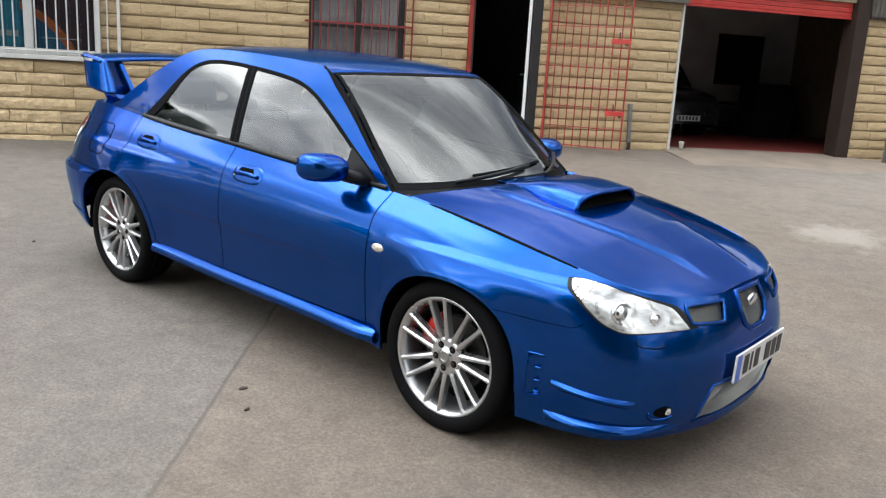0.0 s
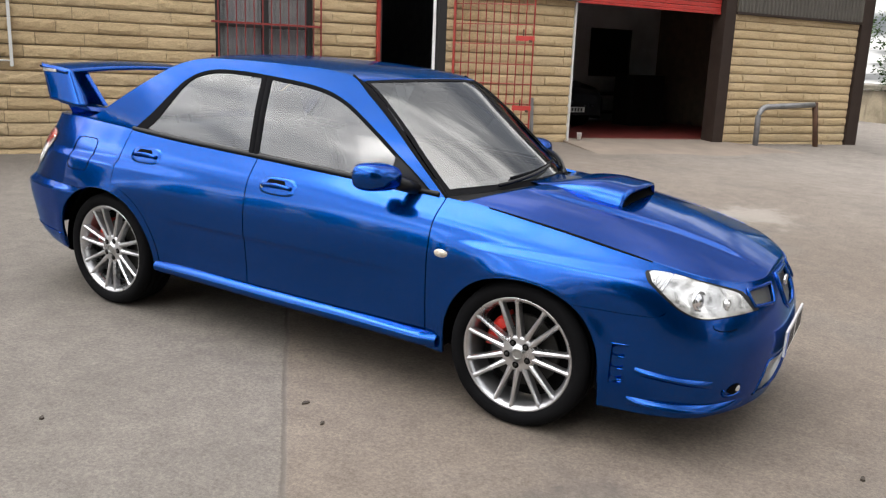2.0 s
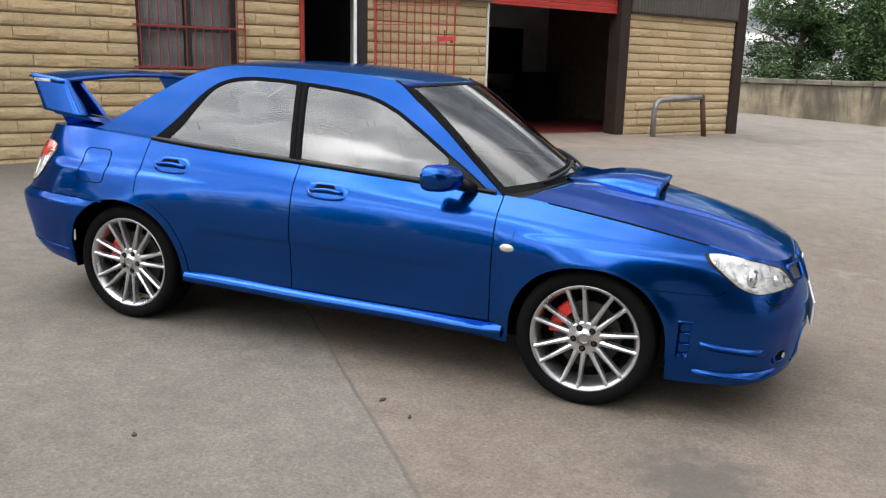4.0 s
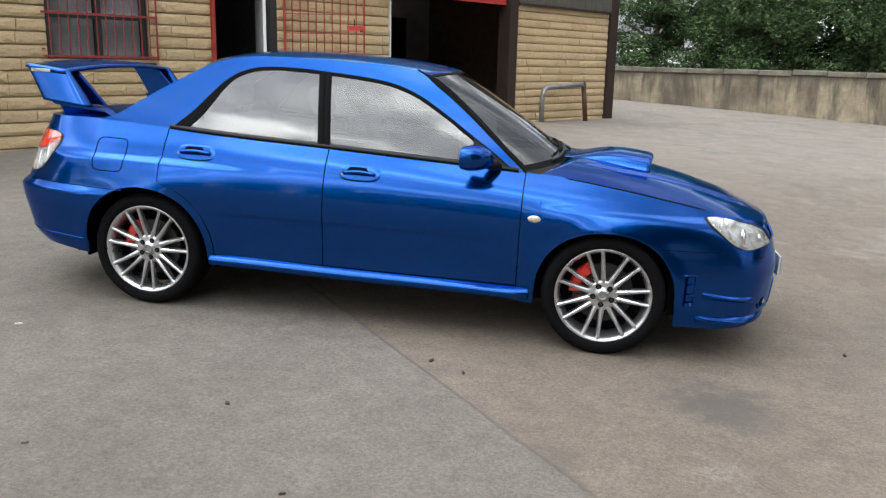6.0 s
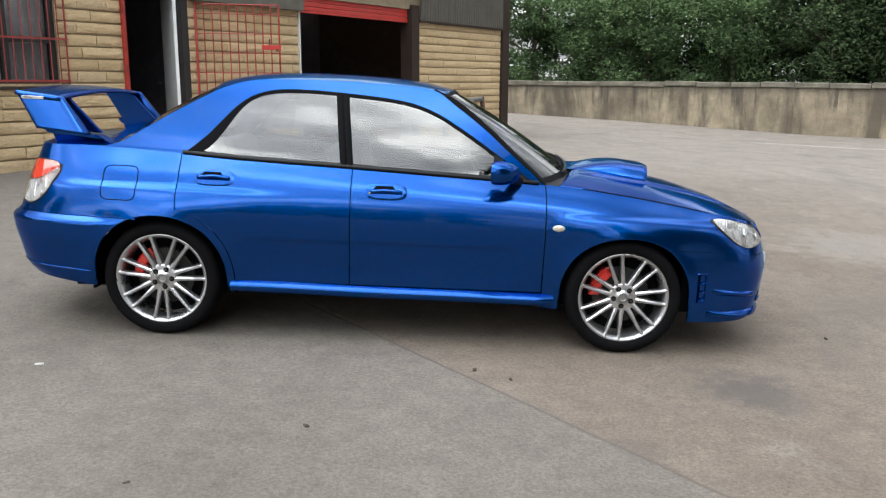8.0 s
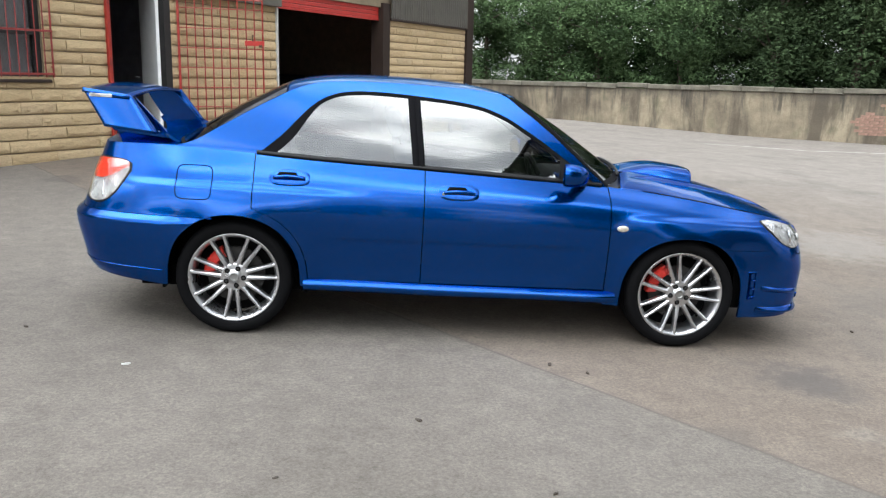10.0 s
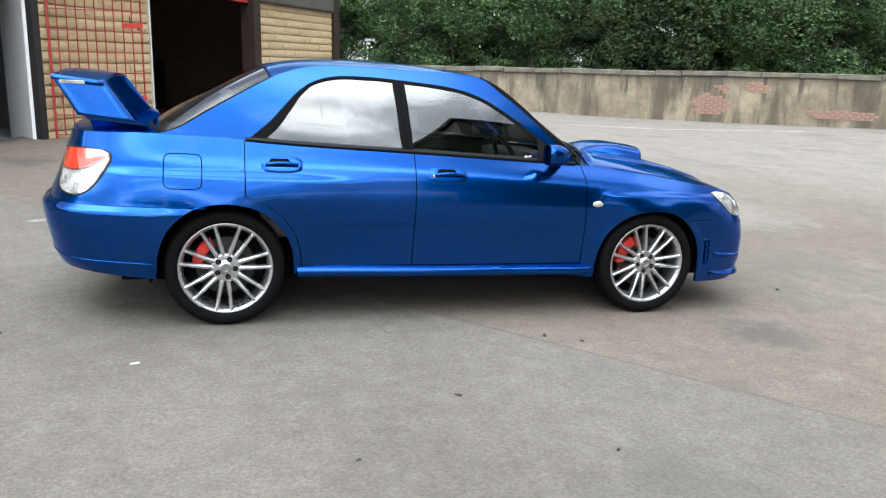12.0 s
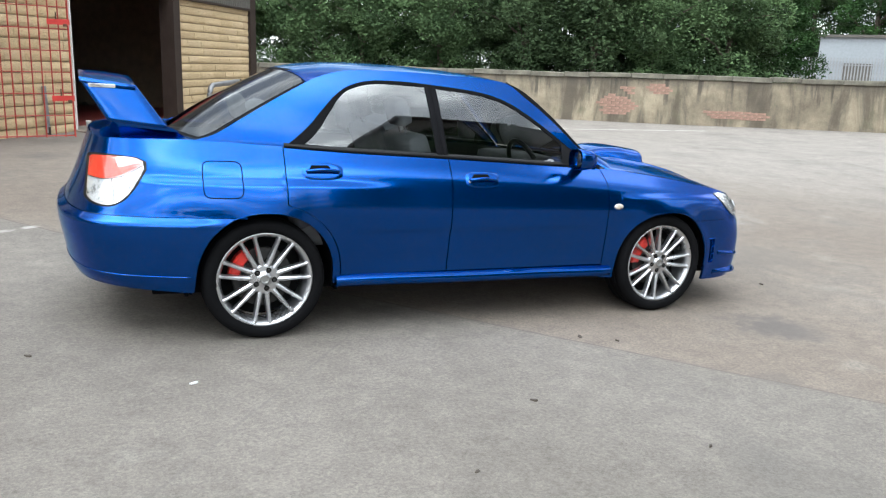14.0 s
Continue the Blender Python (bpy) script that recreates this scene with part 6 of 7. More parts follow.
for side in (-1, 1):
    # arch liners, near-black to paint in the shade of the wheelhouse, and lips
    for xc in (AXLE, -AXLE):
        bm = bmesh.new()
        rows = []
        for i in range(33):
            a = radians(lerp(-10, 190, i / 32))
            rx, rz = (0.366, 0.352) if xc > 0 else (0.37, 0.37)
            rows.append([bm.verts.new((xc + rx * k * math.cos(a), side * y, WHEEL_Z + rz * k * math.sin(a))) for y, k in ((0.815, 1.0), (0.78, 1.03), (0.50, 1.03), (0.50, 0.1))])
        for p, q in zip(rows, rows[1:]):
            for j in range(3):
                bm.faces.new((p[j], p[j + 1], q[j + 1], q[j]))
        part("arch_liner", bm, M_SHADE, car)
        lip = []
        for i in range(49):
            a = radians(lerp(-4, 184, i / 48))
            x, z = around(*(ARCHES[0] if xc > 0 else ARCHES[1]), a)
            p = on_side(x, z)
            lip.append((p[0], p[1] - 0.004, p[2]))
        edge_bar("arch_lip", lip, 0.0045, M_PAINT, car, side)
    # inner panels behind and ahead of the rear tyre, shade put in as near-black
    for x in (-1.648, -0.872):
        part("wheelhouse_panel", box(x - 0.008, x + 0.008, min(side * 0.42, side * 0.785), max(side * 0.42, side * 0.785), 0.235, 0.50, 0.003), M_SHADE, car)
    # side skirt: a blade that stands proud at the front end
    rows = []
    for i in range(61):
        x = lerp(0.878, -0.885, i / 60)
        out = 0.020 + 0.014 * ss((x - 0.3) / 0.5)
        if x > 0.80:
            out *= 1 - 0.5 * ss((x - 0.80) / 0.08)
        dz = 0.008 * ss((-x) / 0.8)
        sec = [(0.800, 0.325), (0.812, 0.318), (0.812 + out, 0.304), (0.822 + out, 0.292), (0.820 + out, 0.272), (0.812 + out, 0.258), (0.800, 0.248), (0.74, 0.24)]
        rows.append([np.array((x, w, z + dz)) for w, z in sec])
    grid_part("side_skirt", rows, M_PAINT, car, side, depth=0.01)
    # door handles: a shallow dish, a near-black patch painting the hollow's shade, and a bar
    for cx, cz in ((-0.047, 0.842), (-0.972, 0.878)):
        dish = []
        for i in range(9):
            k = i / 8
            ring = []
            for j in range(41):
                a = 2 * math.pi * j / 40
                c, q = math.cos(a), math.sin(a)
                r = k * (abs(c) ** 3.2 + abs(q) ** 3.2) ** (-1 / 3.2)
                ring.append(on_side(cx + 0.110 * r * c, cz + 0.042 * r * q, 0.0008 + 0.0045 * ss((1 - k) / 0.14)))
            dish.append(ring)
        grid_part("handle_surround", dish, M_PAINT, car, side, turn_in=False)
        shade_patch = [[on_side(cx + 0.058 * a * (1 - 0.25 * max(0, b)) - 0.012, cz + 0.006 + 0.017 * b + 0.004, 0.0066) for b in np.linspace(-0.2, 1, 6)] for a in np.linspace(-1, 1, 12)]
        grid_part("handle_hollow", shade_patch, M_SHADE, car, side, turn_in=False)
        bar = [on_side(cx + d, cz - 0.004 + 0.004 * math.sin(math.pi * (d + 0.085) / 0.17), 0.009 + 0.012 * math.sin(math.pi * (d + 0.085) / 0.17)) for d in np.linspace(-0.085, 0.085, 15)]
        edge_bar("door_handle", bar, 0.0105, M_PAINT, car, side)
    # lock
    p = on_side(-0.135, 0.832, 0.008)
    part("lock", lathe([(0, -0.003), (0.008, -0.002), (0.009, 0.006)], 14, centre=(p[0], -p[1], p[2])) if side < 0 else lathe([(0, 0.003), (0.008, 0.002), (0.009, -0.006)], 14, centre=(p[0], p[1], p[2])), M_CHROME, car)
    # side repeater
    bm = bmesh.new()
    c = on_side(0.882, 0.688, 0.002)
    rows = []
    for i in range(8):
        k = math.sin(i / 7 * math.pi / 2)
        hh = 0.011 * math.cos(i / 7 * math.pi / 2)
        rows.append([bm.verts.new((c[0] + 0.034 * k * math.cos(a), side * (c[1] + hh - 0.001), c[2] + 0.0185 * k * math.sin(a))) for a in [2 * math.pi * q / 24 for q in range(24)]])
    for a, b in zip(rows, rows[1:]):
        for q in range(24):
            bm.faces.new((a[q], a[(q + 1) % 24], b[(q + 1) % 24], b[q]))
    rep = part("side_repeater", bm, worn("repeater_lens", (0.55, 0.50, 0.42), 0.15, 0.3, vary=0.35, scale=60, relief=0) if side < 0 else bpy.data.materials["repeater_lens"], car, "small oval clear repeater lamp", smooth=True)
    # door mirror
    bm = bmesh.new()
    rows = []
    n = 14
    for i in range(n + 1):
        t = i / n
        x = lerp(0.515, 0.655, t)
        k = (1 - ((t - 0.12) / 0.88) ** 2.6) ** 0.5 if t > 0.12 else 0.94 + 0.06 * t / 0.12
        ring = []
        for q in range(28):
            a = 2 * math.pi * q / 28
            ca, sa = math.cos(a), math.sin(a)
            yy = math.copysign(abs(ca) ** 0.62, ca) * 0.105 * max(k, 0.02)
            zz = math.copysign(abs(sa) ** 0.68, sa) * 0.062 * max(k, 0.02)
            ring.append(bm.verts.new((x - 0.18 * yy, side * (0.872 + yy), 0.976 + zz + 0.05 * yy)))
        rows.append(ring)
    for a, b in zip(rows, rows[1:]):
        for q in range(28):
            bm.faces.new((a[q], a[(q + 1) % 28], b[(q + 1) % 28], b[q]))
    bm.faces.new(rows[-1])
    mirror = part("door_mirror", bm, M_PAINT, car, "blue door mirror", smooth=True)
    bm = bmesh.new()
    bm.faces.new([bm.verts.new((0.527 - 0.34 * yy, side * (0.872 + yy), 0.976 + zz)) for yy, zz in [(0.092 * math.cos(a), 0.05 * math.sin(a)) for a in [2 * math.pi * q / 24 for q in range(24)]]])
    part("mirror_glass", bm, M_CHROME, mirror)
    bm = tube([(0.665, side * 0.705, 0.918), (0.635, side * 0.75, 0.936), (0.605, side * 0.82, 0.955)], [0.026, 0.030, 0.030], 12)
    part("mirror_stalk", bm, M_TRIM, mirror, smooth=True)
    # fuel flap (one side)
    if side < 0:
        flap = []
        for i in range(25):
            row = []
            for j in range(21):
                a, b = lerp(-1, 1, i / 24), lerp(-1, 1, j / 20)
                row.append(on_side(-1.478 + 0.095 * a, 0.832 + 0.086 * b, 0.0006))
            flap.append(row)
        loop = []
        for q in range(220):
            t = 2 * math.pi * q / 220
            c, s = math.cos(t), math.sin(t)
            loop.append(on_side(-1.478 + 0.095 * math.copysign(abs(c) ** 0.35, c), 0.832 + 0.086 * math.copysign(abs(s) ** 0.35, s), -0.0002))
        edge_bar("fuel_flap_seam", loop, 0.0028, M_SHADE, car, side, closed=True, sides=6)
    # headlamp: black edge, reflector bowl, projector, inner lamp and clear cover
    LOW = [(1.743, 0.741), (1.765, 0.715), (1.799, 0.688), (1.84, 0.655), (1.881, 0.625), (1.925, 0.605), (1.969, 0.595), (2.038, 0.600), (2.08, 0.603), (2.107, 0.605)]
    HIGH = [(1.743, 0.748), (1.78, 0.750), (1.856, 0.740), (1.915, 0.725), (1.971, 0.709), (2.036, 0.683), (2.06, 0.665), (2.075, 0.649), (2.092, 0.628), (2.107, 0.608)]

    def lamp_grid(lift, grow=0.0, n=30, m=14, s0=0.0, s1=1.0):
        out = []
        for i in range(n + 1):
            t = lerp(s0, s1, i / n)
            lo, hi = curve(LOW, t), curve(HIGH, t)
            mid = (lo + hi) / 2
            row = []
            for j in range(m + 1):
                q = lo + (hi - lo) * j / m
                q = mid + (q - mid) * (1 + grow) + np.array((grow * 0.35 * (t - 0.5), 0))
                f = 16 * t * (1 - t) * (j / m) * (1 - j / m)
                row.append(on_side(q[0], q[1], lift(t, j / m, f) if callable(lift) else lift))
            out.append(row)
        return out

    head = grid_part("headlamp", lamp_grid(0.0022), M_REFLECTOR, car, side, turn_in=False, label="clear headlamp with chrome reflector")
    grid_part("lamp_edge", lamp_grid(0.0012, 0.09), M_TRIM, head, side, turn_in=False)
    for cx, cz, r in ((1.935, 0.657, 0.043), (2.025, 0.642, 0.024)):
        c = on_side(cx, cz, 0.004)
        nrm = on_side(cx, cz, 0.05) - on_side(cx, cz, 0.0)
        way = Vector((nrm[0], side * nrm[1], nrm[2])).normalized()
        way = (way + Vector((1.2, 0, 0))).normalized()
        q = way.to_track_quat("Y", "Z").to_matrix().to_4x4()
        prof = [(0.0, 0.011), (r * 0.35, 0.010), (r * 0.62, 0.005), (r * 0.7, 0.0), (r * 0.78, 0.006), (r * 0.92, 0.007), (r, -0.002)]
        ob = part("projector", lathe(prof, 28), M_REFLECTOR if r < 0.04 else M_CHROME, head, smooth=True)
        ob.matrix_basis = Matrix.Translation((c[0], side * c[1], c[2])) @ q
    for t in (0.10, 0.135, 0.17, 0.205):
        pts = [on_side(*(curve(LOW, t) + (curve(HIGH, t) - curve(LOW, t)) * k / 6), 0.004) for k in range(7)]
        edge_bar("lamp_rib", pts, 0.003, M_CHROME, head, side, sides=6)
    cover = grid_part("lamp_cover", lamp_grid(lambda t, j, f: 0.004 + 0.012 * min(1, f)), M_LAMPGLASS, head, side, turn_in=False)
    cover.visible_shadow = False
    # tail lamp
    TL_LOW = [(-1.838, 0.868), (-1.875, 0.802), (-1.925, 0.735), (-1.98, 0.700), (-2.03, 0.694), (-2.075, 0.705), (-2.095, 0.725)]
    TL_HIGH = [(-1.838, 0.900), (-1.875, 0.915), (-1.925, 0.918), (-1.98, 0.918), (-2.03, 0.915), (-2.06, 0.908), (-2.075, 0.895)]

    def tail_grid(lift, k0=0.0, k1=1.0, grow=0.0, n=24, m=12, s0=0.0, s1=1.0):
        out = []
        for i in range(n + 1):
            t = lerp(s0, s1, i / n)
            lo, hi = curve(TL_LOW, t), curve(TL_HIGH, t)
            mid = (lo + hi) / 2
            row = []
            for j in range(m + 1):
                k = lerp(k0, k1, j / m)
                q = mid + (lo + (hi - lo) * k - mid) * (1 + grow) + np.array((-grow * 0.3 * (t - 0.5), 0))
                f = 16 * t * (1 - t) * k * (1 - k)
                row.append(on_side(q[0], q[1], lift(f) if callable(lift) else lift))
            out.append(row)
        return out

    tail = grid_part("tail_lamp", tail_grid(0.003, 0.0, 0.52), M_REFLECTOR, car, side, turn_in=False, label="tail lamp, red above and clear below")
    grid_part("lamp_edge", tail_grid(0.0015, 0, 1, 0.08), M_TRIM, tail, side, turn_in=False)
    grid_part("red_lens", tail_grid(0.0035, 0.52, 1.0, s0=0.50), M_RED_LENS, tail, side, turn_in=False)
    grid_part("brake_lens", tail_grid(0.0035, 0.52, 0.72, s0=0.02, s1=0.50), M_RED_LENS, tail, side, turn_in=False)
    grid_part("rear_marker_lens", tail_grid(0.0037, 0.74, 1.0, s0=0.02, s1=0.50), M_PINK_LENS, tail, side, turn_in=False)
    c = on_side(-2.0, 0.762, 0.006)
    edge_bar("lamp_divider", [on_side(*(curve(TL_LOW, t) * 0.48 + curve(TL_HIGH, t) * 0.52), 0.006) for t in np.linspace(0.03, 0.97, 12)], 0.0035, M_CHROME, tail, side, sides=6)
    for t in (0.35, 0.62):
        edge_bar("lamp_rib", [on_side(*(curve(TL_LOW, t) * (1 - k) + curve(TL_HIGH, t) * k), 0.006) for k in np.linspace(0.06, 0.5, 6)], 0.003, M_CHROME, tail, side, sides=6)
    cover = grid_part("lamp_cover", tail_grid(lambda f: 0.006 + 0.012 * min(1, f)), M_LAMPGLASS, tail, side, turn_in=False)
    cover.visible_shadow = False
    # bumper fins, slots behind the corner, lip blade, tow cover, fog lamp
    def blade(name, pts, depth, thick, material=M_PAINT):
        rows = []
        m = len(pts) - 1
        for i, (x, z) in enumerate(pts):
            k = math.sin(math.pi * min(1, max(0, (i + 0.15) / (m + 0.3)))) ** 0.6
            a, b, c2, d = (on_side(x, z + thick, 0.0), on_side(x, z + thick * 0.3, depth * k), on_side(x, z - thick * 0.3, depth * k), on_side(x, z - thick * 1.4, 0.0))
            rows.append([a, b, c2, d])
        grid_part(name, rows, material, car, side, turn_in=False)

    blade("bumper_fin", [(lerp(1.755, 2.03, i / 16), lerp(0.366, 0.336, i / 16)) for i in range(17)], 0.022, 0.013)
    blade("bumper_lip", [(lerp(1.735, 2.12, i / 20), lerp(0.236, 0.226, i / 20)) for i in range(21)], 0.034, 0.016)
    x0, x1, z0, z1 = DUCT[0] - 0.006, DUCT[1] + 0.006, DUCT[2] - 0.006, DUCT[3] + 0.006
    well = [[on_side(x, z, d if 0 < k < 10 else 0.0) for k, z in enumerate((z0, *np.linspace(z0, z1, 9), z1))] for x, d in ((x0, 0.0), (x0, -0.002), (lerp(x0, x1, 0.5), -0.008), (x1, -0.015), (x1, 0.0))]
    grid_part("bumper_duct", well, M_PAINT, car, side, turn_in=False)
    for x0, x1, z in ((1.655, 1.722, 0.462), (1.688, 1.714, 0.412), (1.690, 1.714, 0.362), (1.692, 1.714, 0.318)):
        edge_bar("duct_fin", [on_side(x, z, 0.001) for x in np.linspace(x0, x1, 5)], 0.0045, M_PAINT, car, side, sides=6)
    groove = [on_side(x, z, 0.0006) for x, z in ((2.000, 0.572), (2.005, 0.558), (2.025, 0.549), (2.055, 0.546), (2.075, 0.549))]
    edge_bar("washer_cover_seam", groove, 0.0022, M_SHADE, car, side, sides=6)
    # fog lamp: a dark oval overlay as the recess's shade, a painted rim and a small lens at its inner end
    shade_patch = []
    for i in range(9):
        k = i / 8
        shade_patch.append([on_nose(0.548 + 0.034 * k * math.cos(a) * (1 + 0.25 * math.cos(a)), 0.300 + 0.022 * k * math.sin(a), 0.0022) for a in np.linspace(0, 2 * math.pi, 29)])
    grid_part("fog_hollow", shade_patch, M_SHADE, car, side, turn_in=False)
    rim = [on_nose(0.560 + 0.050 * math.cos(a), 0.296 + 0.026 * math.sin(a), 0.0005) for a in np.linspace(-2.6, 0.3, 25)]
    edge_bar("fog_rim", rim, 0.007, M_PAINT, car, side, sides=8)
    fog = on_nose(0.535, 0.300, 0.001)
    ob = part("fog_lamp", lathe([(0.0, 0.005), (0.007, 0.0045), (0.010, 0.002), (0.012, 0.0028), (0.014, 0.0)], 24), M_REFLECTOR, car, smooth=True)
    ob.matrix_basis = Matrix.Translation((fog[0], side * fog[1], fog[2])) @ Matrix.Rotation(radians(-90 + side * 35), 4, "Z")
    # groove low on the rear bumper
    low = [flank(u, 1.15) for u in np.linspace(u_at(-1.63, 1.15), COLS_U, 40)]
    edge_bar("bumper_groove", [(p[0], p[1] + 0.001, p[2]) for p in low], 0.004, M_PAINT, car, side, sides=6)

# front openings: black back plates, mesh and frames
def net(name, poly, depth, pitch, parent, mirror):
    bm = bmesh.new()
    ys, zs = [p[0] for p in poly], [p[1] for p in poly]
    for sy in ((-1, 1) if mirror else (1,)):
        for k in range(-60, 120):
            for slope in (1, -1):
                run = []
                base = min(ys) + k * pitch
                for i in range(41):
                    z = lerp(min(zs), max(zs), i / 40)
                    y = base + slope * (z - min(zs)) * 1.6
                    if inside_poly(y, z, poly):
                        run.append((y, z))
                if len(run) > 1:
                    (ya, za), (yb, zb) = run[0], run[-1]
                    pa, pb = on_nose(abs(ya), za, -depth), on_nose(abs(yb), zb, -depth)
                    tube([(pa[0], sy * math.copysign(pa[1], ya), pa[2]), (pb[0], sy * math.copysign(pb[1], yb), pb[2])], 0.0011, 4, bm)
    return part(name, bm, M_MESH, parent, smooth=False)


def backing(name, poly, depth, parent, grow=1.12):
    cy, cz = sum(p[0] for p in poly) / len(poly), sum(p[1] for p in poly) / len(poly)
    bm = bmesh.new()
    vs = []
    for y, z in poly:
        y, z = cy + (y - cy) * grow, cz + (z - cz) * grow
        p = on_nose(abs(y), z, -depth)
        vs.append(bm.verts.new((p[0] - 0.02, math.copysign(p[1], y), p[2])))
    bm.faces.new(vs)
    return part(name, bm, M_SHADE, parent)


def frame_loop(name, poly, radius, parent, material, lift=0.0):
    pts = []
    for (ay, az), (by, bz) in zip(poly, poly[1:] + poly[:1]):
        for k in range(6):
            y, z = lerp(ay, by, k / 6), lerp(az, bz, k / 6)
            p = on_nose(abs(y), z, lift)
            pts.append((p[0], math.copysign(p[1], y) if abs(y) > 1e-6 else 0.0, p[2]))
    return part(name, tube(pts, radius, 8, closed=True), material, parent, smooth=True)


grille = frame_loop("grille", CENTRE_GRILLE, 0.011, car, M_PAINT)
backing("grille_back", CENTRE_GRILLE, 0.03, grille)
net("grille_mesh", CENTRE_GRILLE, 0.012, 0.016, grille, False)
left = [(-y, z) for y, z in SIDE_GRILLE][::-1]
for poly in (SIDE_GRILLE, left):
    g = frame_loop("side_grille", poly, 0.008, car, M_PAINT)
    backing("grille_back", poly, 0.03, g)
    net("grille_mesh", poly, 0.012, 0.016, g, False)
intake = [(-0.34, 0.375), (0.34, 0.375), (0.40, 0.235), (-0.40, 0.235)]
g = frame_loop("lower_intake", intake, 0.0045, car, M_PAINT)
backing("intake_back", intake, 0.05, g, 1.05)
net("intake_mesh", intake, 0.010, 0.018, g, False)
# oval badge
c = on_nose(0.0, 0.645, 0.004)
bm = bmesh.new()
rows = []
for i in range(5):
    k, h = ((1.0, 0.0), (0.98, 0.006), (0.86, 0.008), (0.80, 0.006), (0.0, 0.007))[i]
    rows.append([bm.verts.new((c[0] + h, 0.045 * k * math.cos(a), c[2] + 0.024 * k * math.sin(a))) for a in [2 * math.pi * q / 28 for q in range(28)]])
for a, b in zip(rows, rows[1:]):
    for q in range(28):
        bm.faces.new((a[q], a[(q + 1) % 28], b[(q + 1) % 28], b[q]))
part("badge", bm, M_CHROME, car, "small oval chrome badge", smooth=True)

# number plate: plain bars in place of the characters
plate = part("number_plate", box(2.222, 2.232, -0.26, 0.26, 0.375, 0.487, 0.003), M_PLATE, car, "white number plate")
part("plate_band", box(2.2325, 2.2335, -0.258, -0.215, 0.377, 0.485), M_PLATE_BLUE, plate)
for y0, y1 in ((-0.185, -0.135), (-0.115, -0.095), (-0.070, -0.020), (0.045, 0.105), (0.120, 0.170), (0.185, 0.235)):
    part("plate_bar", box(2.2325, 2.2338, y0, y1, 0.393, 0.470), M_INK, plate)

# bonnet scoop
bm = bmesh.new()
rows = []
for i in range(25):
    t = i / 24
    x = lerp(0.98, 1.465, t)
    half = lerp(0.19, 0.262, ss(t * 1.3))
    h = 0.060 * ss(t / 0.75) + 0.010 * t
    row = []
    for j in range(33):
        s = lerp(-1, 1, j / 32)
        y = half * s
        ew, ez = bonnet_width(x)
        zb = bonnet_z(x, y, ew, ez)
        k = max(0.0, 1 - abs(s) ** 5) ** 0.5
        row.append(bm.verts.new((x + 0.03 * (1 - s * s) * t, y, zb + h * k - 0.004)))
    rows.append(row)
for a, b in zip(rows, rows[1:]):
    for k in range(32):
        bm.faces.new((a[k], b[k], b[k + 1], a[k + 1]))
# rolled front lip and the throat
lip = rows[-1]
inner = [bm.verts.new((v.co.x + 0.004, v.co.y * 0.97, v.co.z - 0.010)) for v in lip]
inner2 = [bm.verts.new((v.co.x - 0.02, v.co.y * 0.955, v.co.z - 0.016)) for v in lip]
for a, b in ((lip, inner), (inner, inner2)):
    for k in range(32):
        bm.faces.new((a[k], b[k], b[k + 1], a[k + 1]))
scoop = part("bonnet_scoop", bm, M_PAINT, car, smooth=True)
# near-black sheet across the mouth, standing in for the throat's shade
bm = bmesh.new()
top_row, low_row = [], []
for j in range(33):
    s = lerp(-0.95, 0.95, j / 32)
    x, y = 1.40, 0.262 * s
    ew, ez = bonnet_width(x)
    zb = bonnet_z(x, y, ew, ez)
    top_row.append(bm.verts.new((x, y, zb + 0.061 * max(0.0, 1 - abs(s) ** 5) ** 0.5)))
    low_row.append(bm.verts.new((1.475, y, bonnet_z(1.475, y, *bonnet_width(1.475)) + 0.002)))
for k in range(32):
    bm.faces.new((top_row[k], low_row[k], low_row[k + 1], top_row[k + 1]))
part("scoop_throat", bm, M_SHADE, scoop)

# rear wing


def aerofoil(x0, x1, z0, z1, y, thick, arch):
    mid = []
    for i in range(9):
        t = i / 8
        mid.append((lerp(x0, x1, t), lerp(z0, z1, t), thick * (0.35 + 1.6 * t * (1 - t) + 0.25 * t)))
    top = [(x, y, z + arch + th * 0.5) for x, z, th in mid]
    bot = [(x, y, z + arch - th * 0.5) for x, z, th in mid]
    return top + bot[::-1]


